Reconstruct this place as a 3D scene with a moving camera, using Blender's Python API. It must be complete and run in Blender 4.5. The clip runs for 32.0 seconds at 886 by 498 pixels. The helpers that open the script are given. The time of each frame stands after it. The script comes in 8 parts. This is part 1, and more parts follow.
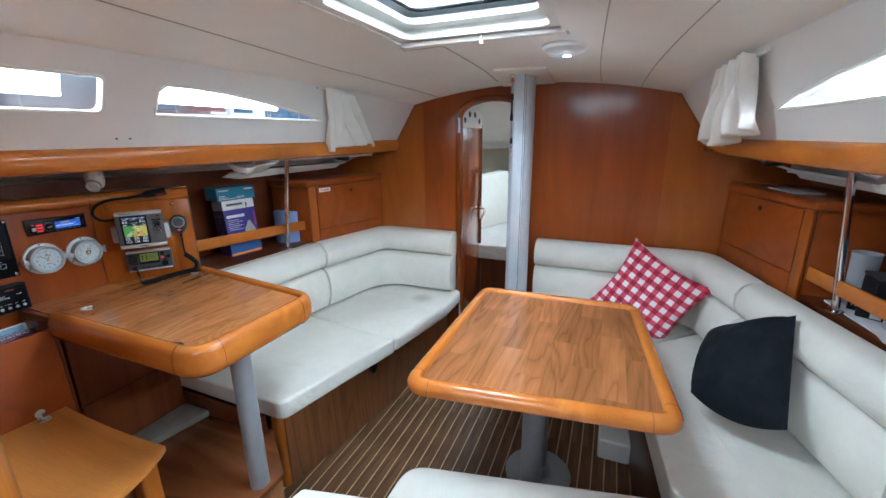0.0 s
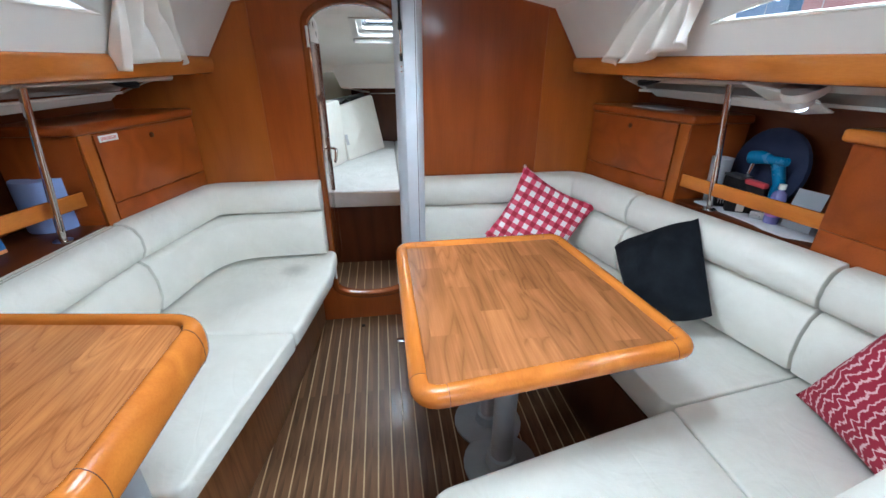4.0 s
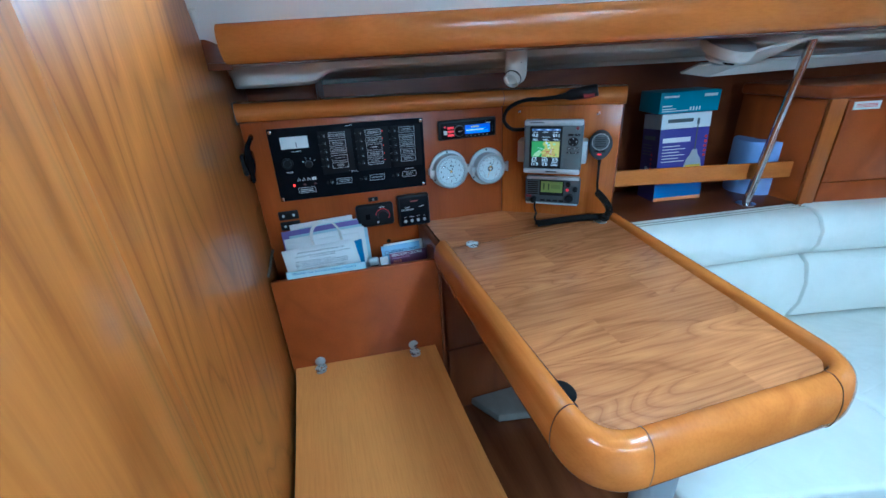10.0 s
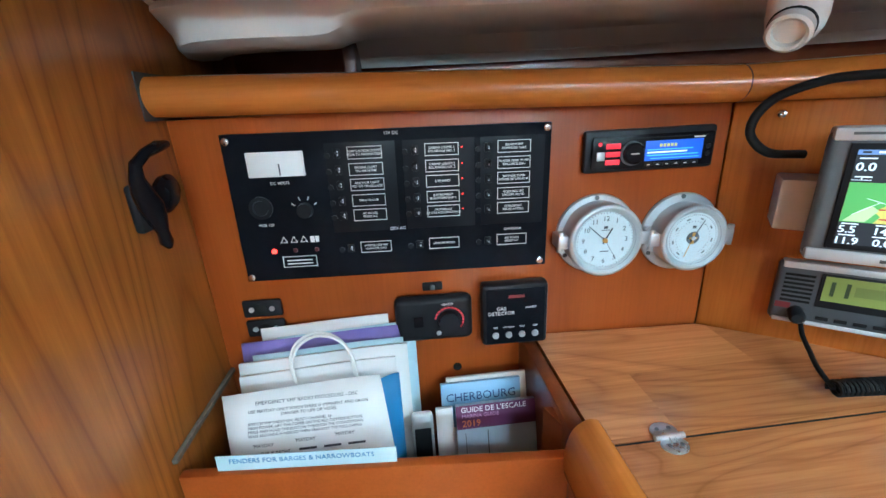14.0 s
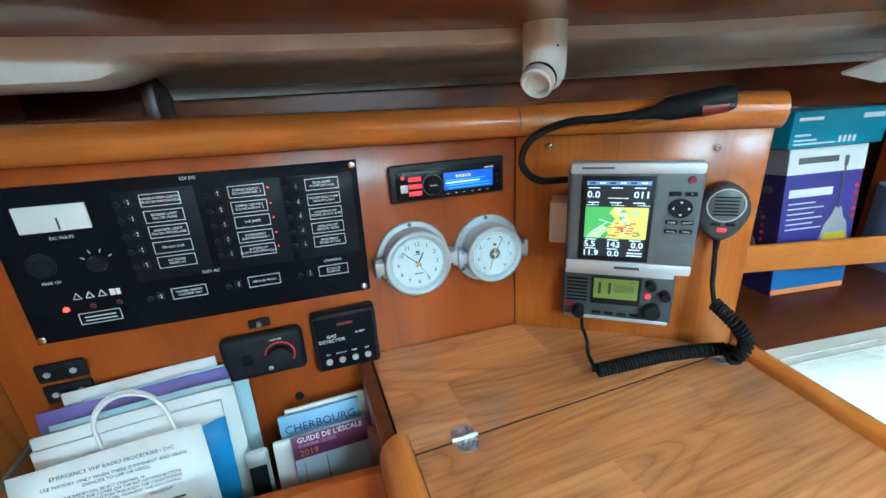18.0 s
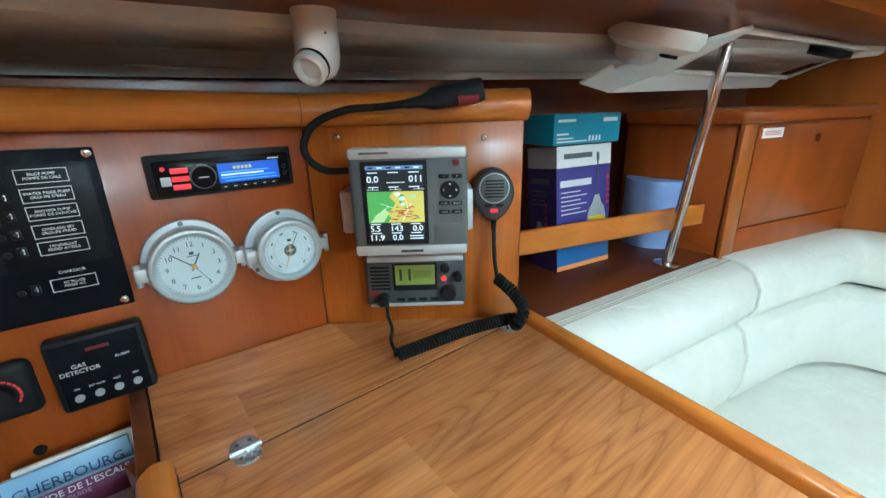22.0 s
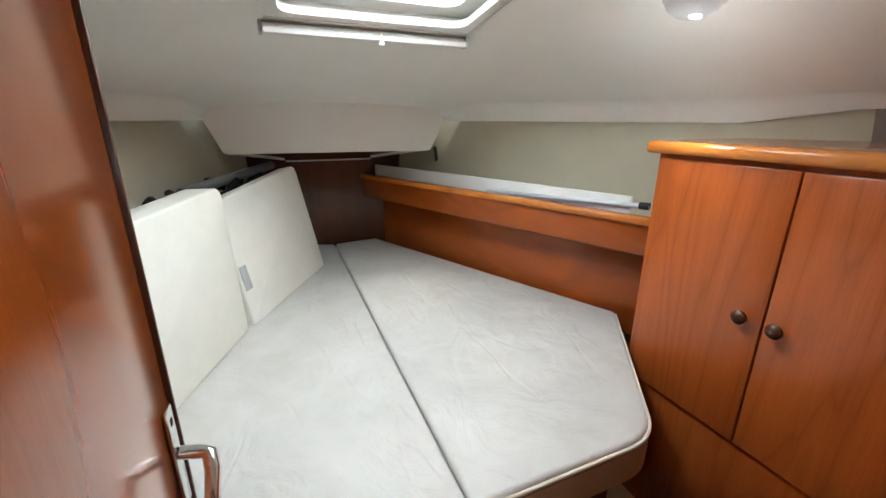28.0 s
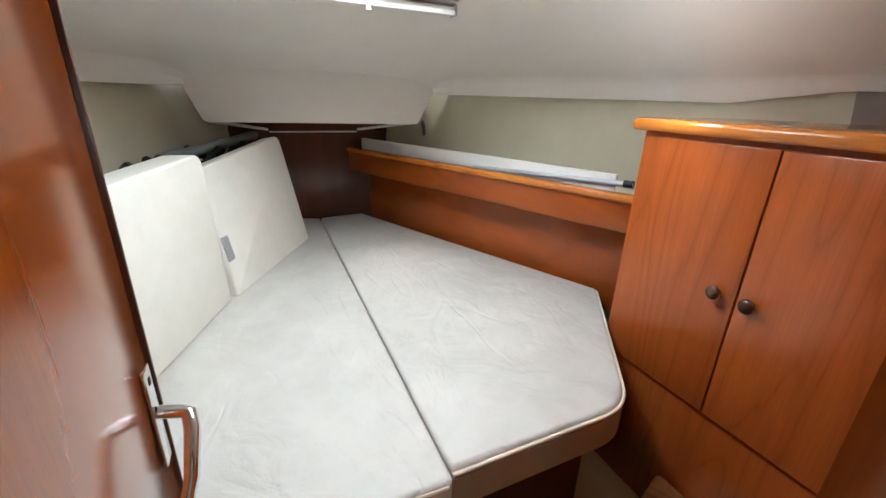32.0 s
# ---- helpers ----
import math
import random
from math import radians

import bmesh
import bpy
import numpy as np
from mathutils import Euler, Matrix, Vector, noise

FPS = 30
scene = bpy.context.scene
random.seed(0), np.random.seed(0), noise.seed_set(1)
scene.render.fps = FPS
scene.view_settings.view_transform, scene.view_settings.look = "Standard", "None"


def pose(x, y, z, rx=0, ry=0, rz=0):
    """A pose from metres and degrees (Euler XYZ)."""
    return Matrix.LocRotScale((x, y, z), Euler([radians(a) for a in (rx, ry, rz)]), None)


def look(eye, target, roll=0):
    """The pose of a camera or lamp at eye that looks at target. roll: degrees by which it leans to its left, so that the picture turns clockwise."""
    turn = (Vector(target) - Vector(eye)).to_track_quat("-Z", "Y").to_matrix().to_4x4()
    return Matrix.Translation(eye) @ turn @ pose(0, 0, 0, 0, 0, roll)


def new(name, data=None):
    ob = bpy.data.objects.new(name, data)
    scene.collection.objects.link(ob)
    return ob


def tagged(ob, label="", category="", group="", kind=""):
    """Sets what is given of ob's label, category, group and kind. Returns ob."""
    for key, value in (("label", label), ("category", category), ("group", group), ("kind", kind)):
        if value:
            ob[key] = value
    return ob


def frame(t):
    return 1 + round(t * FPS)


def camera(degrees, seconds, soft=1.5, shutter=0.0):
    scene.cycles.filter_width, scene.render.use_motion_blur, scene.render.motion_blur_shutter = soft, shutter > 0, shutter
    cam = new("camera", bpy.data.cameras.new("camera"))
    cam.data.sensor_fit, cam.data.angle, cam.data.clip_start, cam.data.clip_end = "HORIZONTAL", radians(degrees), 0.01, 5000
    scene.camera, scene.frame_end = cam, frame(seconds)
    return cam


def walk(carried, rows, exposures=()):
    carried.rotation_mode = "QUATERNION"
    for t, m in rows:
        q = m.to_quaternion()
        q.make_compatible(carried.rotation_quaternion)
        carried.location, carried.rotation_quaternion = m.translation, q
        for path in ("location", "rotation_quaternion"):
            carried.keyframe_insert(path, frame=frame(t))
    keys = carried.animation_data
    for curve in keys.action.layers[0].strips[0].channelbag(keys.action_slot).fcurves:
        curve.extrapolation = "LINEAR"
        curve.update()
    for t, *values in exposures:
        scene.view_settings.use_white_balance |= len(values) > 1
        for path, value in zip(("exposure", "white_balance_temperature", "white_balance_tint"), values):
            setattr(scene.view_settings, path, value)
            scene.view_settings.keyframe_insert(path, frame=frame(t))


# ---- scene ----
cam = camera(94.9, 32.0)

PATH = [
    (0, (-0.017, 0.528, 1.545), (-0.754, 2.307, 1.004), -0.7),
    (0.5, (-0.029, 0.549, 1.534), (-0.699, 2.346, 0.966), -1.0),
    (1, (-0.132, 0.552, 1.533), (-0.666, 2.378, 0.919), -1.5),
    (1.5, (-0.28, 0.525, 1.521), (-0.624, 2.386, 0.873), -1.8),
    (2, (-0.403, 0.585, 1.514), (-0.502, 2.459, 0.823), -1.7),
    (2.5, (-0.493, 0.705, 1.517), (-0.326, 2.554, 0.773), -1.3),
    (4.5, (-0.66, 0.843, 1.484), (-0.398, 2.637, 0.639), 0.2),
    (5, (-0.745, 0.884, 1.47), (-0.995, 2.684, 0.634), -0.2),
    (5.5, (-0.865, 0.922, 1.452), (-1.768, 2.494, 0.607), -0.7),
    (6, (-0.895, 0.954, 1.455), (-2.234, 2.157, 0.582), -0.4),
    (6.5, (-0.867, 0.917, 1.415), (-2.415, 1.864, 0.574), -1.0),
    (7, (-0.861, 0.908, 1.413), (-2.506, 1.666, 0.565), -1.6),
    (7.5, (-0.831, 0.939, 1.433), (-2.513, 1.563, 0.548), -2.2),
    (8, (-0.793, 0.936, 1.432), (-2.488, 1.482, 0.522), -2.7),
    (8.5, (-0.781, 0.935, 1.429), (-2.498, 1.43, 0.531), -3.3),
    (9, (-0.78, 0.937, 1.434), (-2.504, 1.423, 0.543), -3.5),
    (9.5, (-0.774, 0.942, 1.439), (-2.503, 1.43, 0.561), -3.4),
    (10, (-0.778, 0.939, 1.43), (-2.518, 1.437, 0.579), -3.4),
    (10.5, (-0.79, 0.94, 1.433), (-2.536, 1.451, 0.6), -3.3),
    (11, (-0.8, 0.938, 1.438), (-2.555, 1.471, 0.64), -3.1),
    (11.5, (-0.882, 0.903, 1.438), (-2.66, 1.472, 0.721), -2.8),
    (12, (-1.003, 0.912, 1.414), (-2.826, 1.465, 0.803), -2.6),
    (12.5, (-1.196, 0.985, 1.405), (-3.056, 1.418, 0.81), -2.5),
    (13, (-1.353, 1.044, 1.337), (-3.248, 1.311, 0.756), -2.7),
    (13.5, (-1.427, 1.049, 1.308), (-3.319, 1.241, 0.691), -2.8),
    (14, (-1.449, 1.044, 1.299), (-3.328, 1.211, 0.633), -3.0),
    (14.5, (-1.455, 1.042, 1.298), (-3.323, 1.203, 0.601), -3.0),
    (16.5, (-1.437, 1.066, 1.317), (-3.287, 1.304, 0.596), -3.9),
    (17, (-1.436, 1.081, 1.319), (-3.279, 1.4, 0.611), -4.0),
    (17.5, (-1.418, 1.115, 1.333), (-3.233, 1.575, 0.63), -3.8),
    (18, (-1.4, 1.173, 1.346), (-3.179, 1.769, 0.654), -3.5),
    (18.5, (-1.389, 1.215, 1.337), (-3.128, 1.937, 0.664), -3.3),
    (19, (-1.4, 1.239, 1.282), (-3.102, 2.062, 0.63), -3.2),
    (19.5, (-1.427, 1.261, 1.192), (-3.108, 2.147, 0.569), -3.1),
    (20, (-1.44, 1.273, 1.152), (-3.106, 2.206, 0.557), -2.8),
    (20.5, (-1.446, 1.282, 1.151), (-3.096, 2.25, 0.567), -2.4),
    (21, (-1.441, 1.283, 1.162), (-3.066, 2.285, 0.568), -2.1),
    (21.5, (-1.416, 1.278, 1.215), (-2.988, 2.349, 0.599), -1.8),
    (22, (-1.345, 1.267, 1.301), (-2.832, 2.439, 0.657), -1.6),
    (22.5, (-1.211, 1.234, 1.377), (-2.507, 2.616, 0.737), -1.2),
    (23, (-1.053, 1.254, 1.414), (-1.917, 2.962, 0.833), -1.0),
    (23.5, (-0.954, 1.365, 1.429), (-1.316, 3.248, 0.86), -0.6),
    (24, (-0.876, 1.572, 1.422), (-0.881, 3.493, 0.865), -0.3),
    (24.5, (-0.864, 1.764, 1.425), (-0.647, 3.67, 0.86), -0.3),
    (25, (-0.891, 2.012, 1.427), (-0.526, 3.897, 0.866), -0.1),
    (25.5, (-0.906, 2.271, 1.438), (-0.461, 4.137, 0.871), -0.1),
    (27.5, (-0.816, 3.014, 1.417), (-0.155, 4.808, 0.829), -0.0),
    (28, (-0.802, 3.045, 1.407), (-0.064, 4.803, 0.8), 0.2),
    (28.5, (-0.789, 3.093, 1.376), (0.062, 4.789, 0.744), 0.6),
    (29, (-0.724, 3.177, 1.326), (0.461, 4.65, 0.674), 1.9),
    (29.5, (-0.644, 3.215, 1.284), (0.82, 4.4, 0.611), 3.2),
    (30, (-0.624, 3.21, 1.277), (0.916, 4.292, 0.6), 3.6),
    (30.5, (-0.637, 3.184, 1.304), (0.837, 4.363, 0.642), 3.7),
    (31, (-0.7, 3.13, 1.336), (0.548, 4.545, 0.674), 3.7),
    (31.5, (-0.778, 3.076, 1.378), (0.192, 4.682, 0.685), 2.7),
    (32, (-0.797, 3.035, 1.389), (-0.014, 4.737, 0.689), 1.9),
]
EXPOSURES = [
    (0, -0.16, 5650, 4), (3, -0.11, 5700, 5), (5, 0.2, 5750, 5), (7, 0.28, 4850, -3), (9, 0.06, 4400, -9), (10, 0.10, 4180, -11), (11, 0.15, 4080, -12), (12, 0.28, 4200, -11), (13, 0.85, 4850, 2), (14, 0.98, 5200, -6), (16, 1.05, 5050, -10),
    (18, 0.97, 4950, -17), (19, 0.82, 5350, -18), (20, 0.66, 4950, -21), (21, 0.66, 5050, -27), (22.5, 0.45, 5600, -6), (23, 0.38, 5800, -3), (24, 0.22, 6000, 7), (25.5, 0.15, 6150, 11), (27.5, -0.16, 6400, 8), (30, 0.14, 6700, 15), (32, -0.06, 6500, 10)]
walk(cam, [(t, look(eye, target, roll)) for t, eye, target, roll in PATH], EXPOSURES)

# ---- world and light ----
world = bpy.data.worlds.new("world")
scene.world = world
world.use_nodes = True
wn = world.node_tree.nodes
sky = wn.new("ShaderNodeTexSky")
sky.sky_type, sky.sun_disc = "NISHITA", False
sky.sun_elevation, sky.sun_rotation = radians(48), radians(200)
wn["Background"].inputs["Strength"].default_value = 0.12
world.node_tree.links.new(sky.outputs[0], wn["Background"].inputs["Color"])
sun = new("sun", bpy.data.lights.new("sun", "SUN"))
sun.data.energy, sun.data.angle, sun.data.color = 1.2, radians(12), (1.0, 0.96, 0.9)
sun.matrix_world = look((0, 0, 8), (1.5, 4.5, 0))
scene.view_settings.exposure = 0.0


def window_light(name, eye, target, size_x, size_y, watts, color=(0.86, 0.95, 1.0)):
    ob = new(name, bpy.data.lights.new(name, "AREA"))
    ob.data.shape, ob.data.size, ob.data.size_y = "RECTANGLE", size_x, size_y
    ob.data.energy, ob.data.color = watts, color
    ob.matrix_world = look(eye, target)
    return ob


window_light("saloon_hatch_light", (-0.49, 1.71, 1.99), (-0.49, 1.711, 0), 0.5, 0.5, 23)
window_light("berth_hatch_light", (-0.49, 4.0, 1.835), (-0.49, 3.86, 0.8), 0.42, 0.42, 16)
window_light("companionway_light", (-0.3, -0.2, 2.08), (-0.55, 0.55, 0.9), 0.8, 0.8, 29)
for hand in (-1, 1):
    window_light("side_window_light", (-0.49 + hand * 1.06, 1.85, 1.70), (-0.49, 1.85, 1.3), 0.62, 0.07, 10 + 4 * hand)
    window_light("side_window_light", (-0.49 + hand * 1.22, 1.12, 1.72), (-0.49, 1.12, 1.3), 0.5, 0.08, 10 + 4 * hand)

def lamp_light(name, at, watts):
    ob = new(name, bpy.data.lights.new(name, "POINT"))
    ob.data.energy, ob.data.shadow_soft_size, ob.data.color = watts, 0.03, (0.85, 0.94, 1.0)
    ob.location = at


lamp_light("saloon_lamp_light", (-0.217, 2.2, 1.70), 0.4)
lamp_light("cabin_lamp_light", (0.17, 3.80, 1.42), 1.8)

# ---- materials ----
def nodes_of(name):
    m = bpy.data.materials.new(name)
    m.use_nodes = True
    t = m.node_tree
    return m, t.nodes, t.links, t.nodes["Principled BSDF"]


def ramp(n, stops):
    r = n.new("ShaderNodeValToRGB")
    e = r.color_ramp.elements
    while len(e) < len(stops):
        e.new(0.5)
    for k, (at, col) in enumerate(stops):
        e[k].position, e[k].color = at, (*col, 1)
    return r


def coords(n, l, scale, kind="Object", rot=(0, 0, 0)):
    tc, mp = n.new("ShaderNodeTexCoord"), n.new("ShaderNodeMapping")
    mp.inputs["Scale"].default_value = scale
    mp.inputs["Rotation"].default_value = [radians(a) for a in rot]
    l.new(tc.outputs[kind], mp.inputs["Vector"])
    return mp


def noise_of(n, l, vec, scale, detail=4, rough=0.55, distort=0.0):
    t = n.new("ShaderNodeTexNoise")
    t.inputs["Scale"].default_value, t.inputs["Detail"].default_value = scale, detail
    t.inputs["Roughness"].default_value, t.inputs["Distortion"].default_value = rough, distort
    l.new(vec.outputs[0], t.inputs["Vector"])
    return t


def mixed(n, l, a, b, fac, mode="MULTIPLY"):
    m = n.new("ShaderNodeMix")
    m.data_type, m.blend_type = "RGBA", mode
    if isinstance(fac, float):
        m.inputs[0].default_value = fac
    else:
        l.new(fac, m.inputs[0])
    for sock, v in ((6, a), (7, b)):
        if isinstance(v, tuple):
            m.inputs[sock].default_value = (*v, 1)
        else:
            l.new(v, m.inputs[sock])
    return m.outputs[2]


def bump(n, l, bsdf, height, strength, distance=0.002):
    b = n.new("ShaderNodeBump")
    b.inputs["Strength"].default_value, b.inputs["Distance"].default_value = strength, distance
    l.new(height, b.inputs["Height"])
    l.new(b.outputs[0], bsdf.inputs["Normal"])


def wood(name, dark, light, along="z", rough=0.28, figure=1.0, coat=0.35, fine=1.0, planks=None, contrast=1.0, rings=4.5, stretch=0.13, swirl=0.45, pores=None, gloss=0.12):
    """Varnished timber whose grain runs along one axis; planks: width and length of glued staves."""
    m, n, l, p = nodes_of(name)
    axis = "xyz".index(along)
    tc = n.new("ShaderNodeTexCoord")
    src = tc.outputs["Object"]
    tint = None
    if planks:
        cross = {"x": 1, "y": 0, "z": 0}[along]
        size = [1.0, 1.0, 1.0]
        size[cross], size[axis] = planks
        div = n.new("ShaderNodeVectorMath")
        div.operation = "DIVIDE"
        div.inputs[1].default_value = size
        l.new(src, div.inputs[0])
        sep = n.new("ShaderNodeSeparateXYZ")
        l.new(div.outputs[0], sep.inputs[0])
        row = n.new("ShaderNodeMath")
        row.operation = "FLOOR"
        l.new(sep.outputs[cross], row.inputs[0])
        shift = n.new("ShaderNodeMath")
        shift.operation = "MULTIPLY_ADD"
        shift.inputs[1].default_value = 0.37
        l.new(row.outputs[0], shift.inputs[0])
        l.new(sep.outputs[axis], shift.inputs[2])
        col_ = n.new("ShaderNodeMath")
        col_.operation = "FLOOR"
        l.new(shift.outputs[0], col_.inputs[0])
        both = n.new("ShaderNodeCombineXYZ")
        l.new(row.outputs[0], both.inputs[0])
        l.new(col_.outputs[0], both.inputs[1])
        white = n.new("ShaderNodeTexWhiteNoise")
        l.new(both.outputs[0], white.inputs[0])
        tint = white.outputs["Value"]
        big_off = n.new("ShaderNodeVectorMath")
        big_off.operation = "MULTIPLY_ADD"
        big_off.inputs[1].default_value = (4, 4, 4)
        l.new(white.outputs["Color"], big_off.inputs[0])
        l.new(src, big_off.inputs[2])
        src = big_off.outputs[0]

    def mapped(scale):
        mp = n.new("ShaderNodeMapping")
        mp.inputs["Scale"].default_value = scale
        l.new(src, mp.inputs["Vector"])
        return mp

    k = [1.0, 1.0, 1.0]
    k[axis] = stretch
    warp = noise_of(n, l, mapped([v * 4.5 * figure for v in k]), 1.0, 2, 0.45, swirl)
    # growth rings: a saw of the warped field gives flame figure
    ringm = n.new("ShaderNodeMath")
    ringm.operation = "MULTIPLY"
    ringm.inputs[1].default_value = rings
    l.new(warp.outputs["Fac"], ringm.inputs[0])
    ping = n.new("ShaderNodeMath")
    ping.operation = "PINGPONG"
    ping.inputs[1].default_value = 0.5
    l.new(ringm.outputs[0], ping.inputs[0])
    k2 = [60.0, 60.0, 60.0]
    k2[axis] = 2.0
    b = noise_of(n, l, mapped([v * fine for v in k2]), 4.0, 3, 0.6)
    c = noise_of(n, l, mapped((1, 1, 1)), 2.0, 3)
    mid = tuple((d + g) / 2 for d, g in zip(dark, light))
    lo = tuple(mm + (d - mm) * contrast for mm, d in zip(mid, dark))
    hi = tuple(mm + (d - mm) * contrast for mm, d in zip(mid, light))
    base = ramp(n, [(0.0, lo), (0.09, mid), (0.5, hi)] if rings > 10 else [(0.0, lo), (0.22, mid), (0.5, hi)])
    l.new(ping.outputs[0], base.inputs[0])
    soft = mixed(n, l, mid, base.outputs[0], 0.62, "MIX")
    streak = ramp(n, [(0.32, (0.70, 0.64, 0.58)), (0.6, (1, 1, 1))])
    l.new(b.outputs["Fac"], streak.inputs[0])
    tone = ramp(n, [(0.3, (0.80, 0.76, 0.73)), (0.7, (1.14, 1.12, 1.08))] if planks else [(0.25, (0.88, 0.85, 0.82)), (0.75, (1.1, 1.08, 1.04))])
    l.new(c.outputs["Fac"], tone.inputs[0])
    col = mixed(n, l, mixed(n, l, soft, streak.outputs[0], pores or (0.45 if planks else 0.32)), tone.outputs[0], 0.9)
    if tint is not None:
        tr = ramp(n, [(0.0, (0.82, 0.79, 0.76)), (1.0, (1.12, 1.11, 1.08))])
        l.new(tint, tr.inputs[0])
        col = mixed(n, l, col, tr.outputs[0], 0.9)
    l.new(col, p.inputs["Base Color"])
    p.inputs["Roughness"].default_value = rough
    p.inputs["Coat Weight"].default_value, p.inputs["Coat Roughness"].default_value = coat, gloss
    p.inputs["Specular IOR Level"].default_value = 0.25
    bump(n, l, p, b.outputs["Fac"], 0.06, 0.0005)
    return m


def plain(name, col, rough=0.5, metal=0.0, wear=0.08, scale=9.0, bumps=0.0, coat=0.0):
    """Paint, plastic or metal with slight soiling."""
    m, n, l, p = nodes_of(name)
    v = coords(n, l, (1, 1, 1))
    a = noise_of(n, l, v, scale, 6, 0.6)
    r = ramp(n, [(0.3, tuple(c * (1 - wear) for c in col)), (0.7, tuple(min(1, c * (1 + wear * 0.5)) for c in col))])
    l.new(a.outputs["Fac"], r.inputs[0])
    l.new(r.outputs[0], p.inputs["Base Color"])
    rr = ramp(n, [(0.3, (min(1, rough * 1.2),) * 3), (0.7, (rough * 0.85,) * 3)])
    l.new(a.outputs["Fac"], rr.inputs[0])
    l.new(rr.outputs[0], p.inputs["Roughness"])
    p.inputs["Metallic"].default_value, p.inputs["Coat Weight"].default_value = metal, coat
    if max(col) < 0.03:
        p.inputs["Specular IOR Level"].default_value = 0.14
    if bumps:
        f = noise_of(n, l, v, scale * 30, 3)
        bump(n, l, p, f.outputs["Fac"], bumps, 0.001)
    return m


def leather(name, col, soil, wrinkle=0.5):
    """Pale upholstery with creases and faint soiling."""
    m, n, l, p = nodes_of(name)
    v = coords(n, l, (1, 1, 1))
    a = noise_of(n, l, v, 3.5, 5, 0.6, 0.4)
    s2 = noise_of(n, l, v, 14.0, 5, 0.65)
    r = ramp(n, [(0.3, soil), (0.62, col)])
    l.new(a.outputs["Fac"], r.inputs[0])
    r2 = ramp(n, [(0.35, (0.95, 0.945, 0.935)), (0.6, (1, 1, 1))])
    l.new(s2.outputs["Fac"], r2.inputs[0])
    l.new(mixed(n, l, r.outputs[0], r2.outputs[0], 0.7), p.inputs["Base Color"])
    p.inputs["Roughness"].default_value = 0.5
    w = noise_of(n, l, coords(n, l, (1, 1, 1)), 5.0, 3, 0.5, 1.8)
    g = noise_of(n, l, v, 260.0, 2)
    fold = noise_of(n, l, coords(n, l, (1.0, 0.4, 1.0), rot=(0, 0, 25)), 4.0, 2, 0.45, 1.6)
    crease = ramp(n, [(0.45, (1, 1, 1)), (0.5, (0.5, 0.5, 0.5)), (0.535, (1, 1, 1))])
    l.new(fold.outputs["Fac"], crease.inputs[0])
    both = n.new("ShaderNodeMath")
    both.operation = "MULTIPLY_ADD"
    both.inputs[1].default_value = 0.22
    l.new(crease.outputs[0], both.inputs[0])
    l.new(w.outputs["Fac"], both.inputs[2])
    h = n.new("ShaderNodeMath")
    h.operation = "MULTIPLY_ADD"
    h.inputs[1].default_value = 0.05
    l.new(g.outputs["Fac"], h.inputs[0])
    l.new(both.outputs[0], h.inputs[2])
    bump(n, l, p, h.outputs[0], wrinkle, 0.012)
    return m


def stained(mat, at, radius, col):
    """A soft-edged water mark on upholstery."""
    n, l = mat.node_tree.nodes, mat.node_tree.links
    p = n["Principled BSDF"]
    old = p.inputs["Base Color"].links[0].from_socket
    tc = n.new("ShaderNodeTexCoord")
    d = n.new("ShaderNodeVectorMath")
    d.operation = "DISTANCE"
    d.inputs[1].default_value = at
    l.new(tc.outputs["Object"], d.inputs[0])
    w = noise_of(n, l, coords(n, l, (1, 1, 1)), 30, 3)
    add = n.new("ShaderNodeMath")
    add.operation = "MULTIPLY_ADD"
    add.inputs[1].default_value = 0.04
    l.new(w.outputs["Fac"], add.inputs[0])
    l.new(d.outputs["Value"], add.inputs[2])
    r = ramp(n, [(0.0, (0.8,) * 3), (radius * 0.75, (0.55,) * 3), (radius * 1.5, (0, 0, 0))])
    l.new(add.outputs[0], r.inputs[0])
    l.new(mixed(n, l, old, col, r.outputs[0], "MIX"), p.inputs["Base Color"])
    return mat


def glow(name, col, power):
    m, n, l, p = nodes_of(name)
    p.inputs["Base Color"].default_value = (*col, 1)
    p.inputs["Emission Color"].default_value = (*col, 1)
    p.inputs["Emission Strength"].default_value = power
    return m


def glass(name, tint=(1, 1, 1), rough=0.02):
    m, n, l, p = nodes_of(name)
    p.inputs["Base Color"].default_value = (*tint, 1)
    p.inputs["Transmission Weight"].default_value, p.inputs["Roughness"].default_value = 1.0, rough
    p.inputs["IOR"].default_value = 1.2
    return m


CHERRY_D, CHERRY_L = (0.205, 0.039, 0.0064), (0.345, 0.080, 0.0122)
GOLD_D, GOLD_L = (0.38, 0.112, 0.018), (0.55, 0.188, 0.031)
M_CHERRY_Z = wood("cherry_upright", CHERRY_D, CHERRY_L, "z", contrast=0.6)
M_CHERRY_Y = wood("cherry_fore_aft", CHERRY_D, CHERRY_L, "y", contrast=0.7)
M_CHERRY_X = wood("cherry_athwart", CHERRY_D, CHERRY_L, "x", contrast=0.7)
# M_DARK_Y, M_DARK_Z: tones lowered to put the shade of recesses into colour
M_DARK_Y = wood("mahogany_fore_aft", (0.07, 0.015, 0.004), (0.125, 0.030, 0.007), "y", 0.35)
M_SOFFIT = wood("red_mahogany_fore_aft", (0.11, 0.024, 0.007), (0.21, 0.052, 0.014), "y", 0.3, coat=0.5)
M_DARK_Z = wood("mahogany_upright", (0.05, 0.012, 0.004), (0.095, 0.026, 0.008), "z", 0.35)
M_GOLD_Y = wood("golden_solid_fore_aft", GOLD_D, GOLD_L, "y", 0.22, 1.0, 0.5)
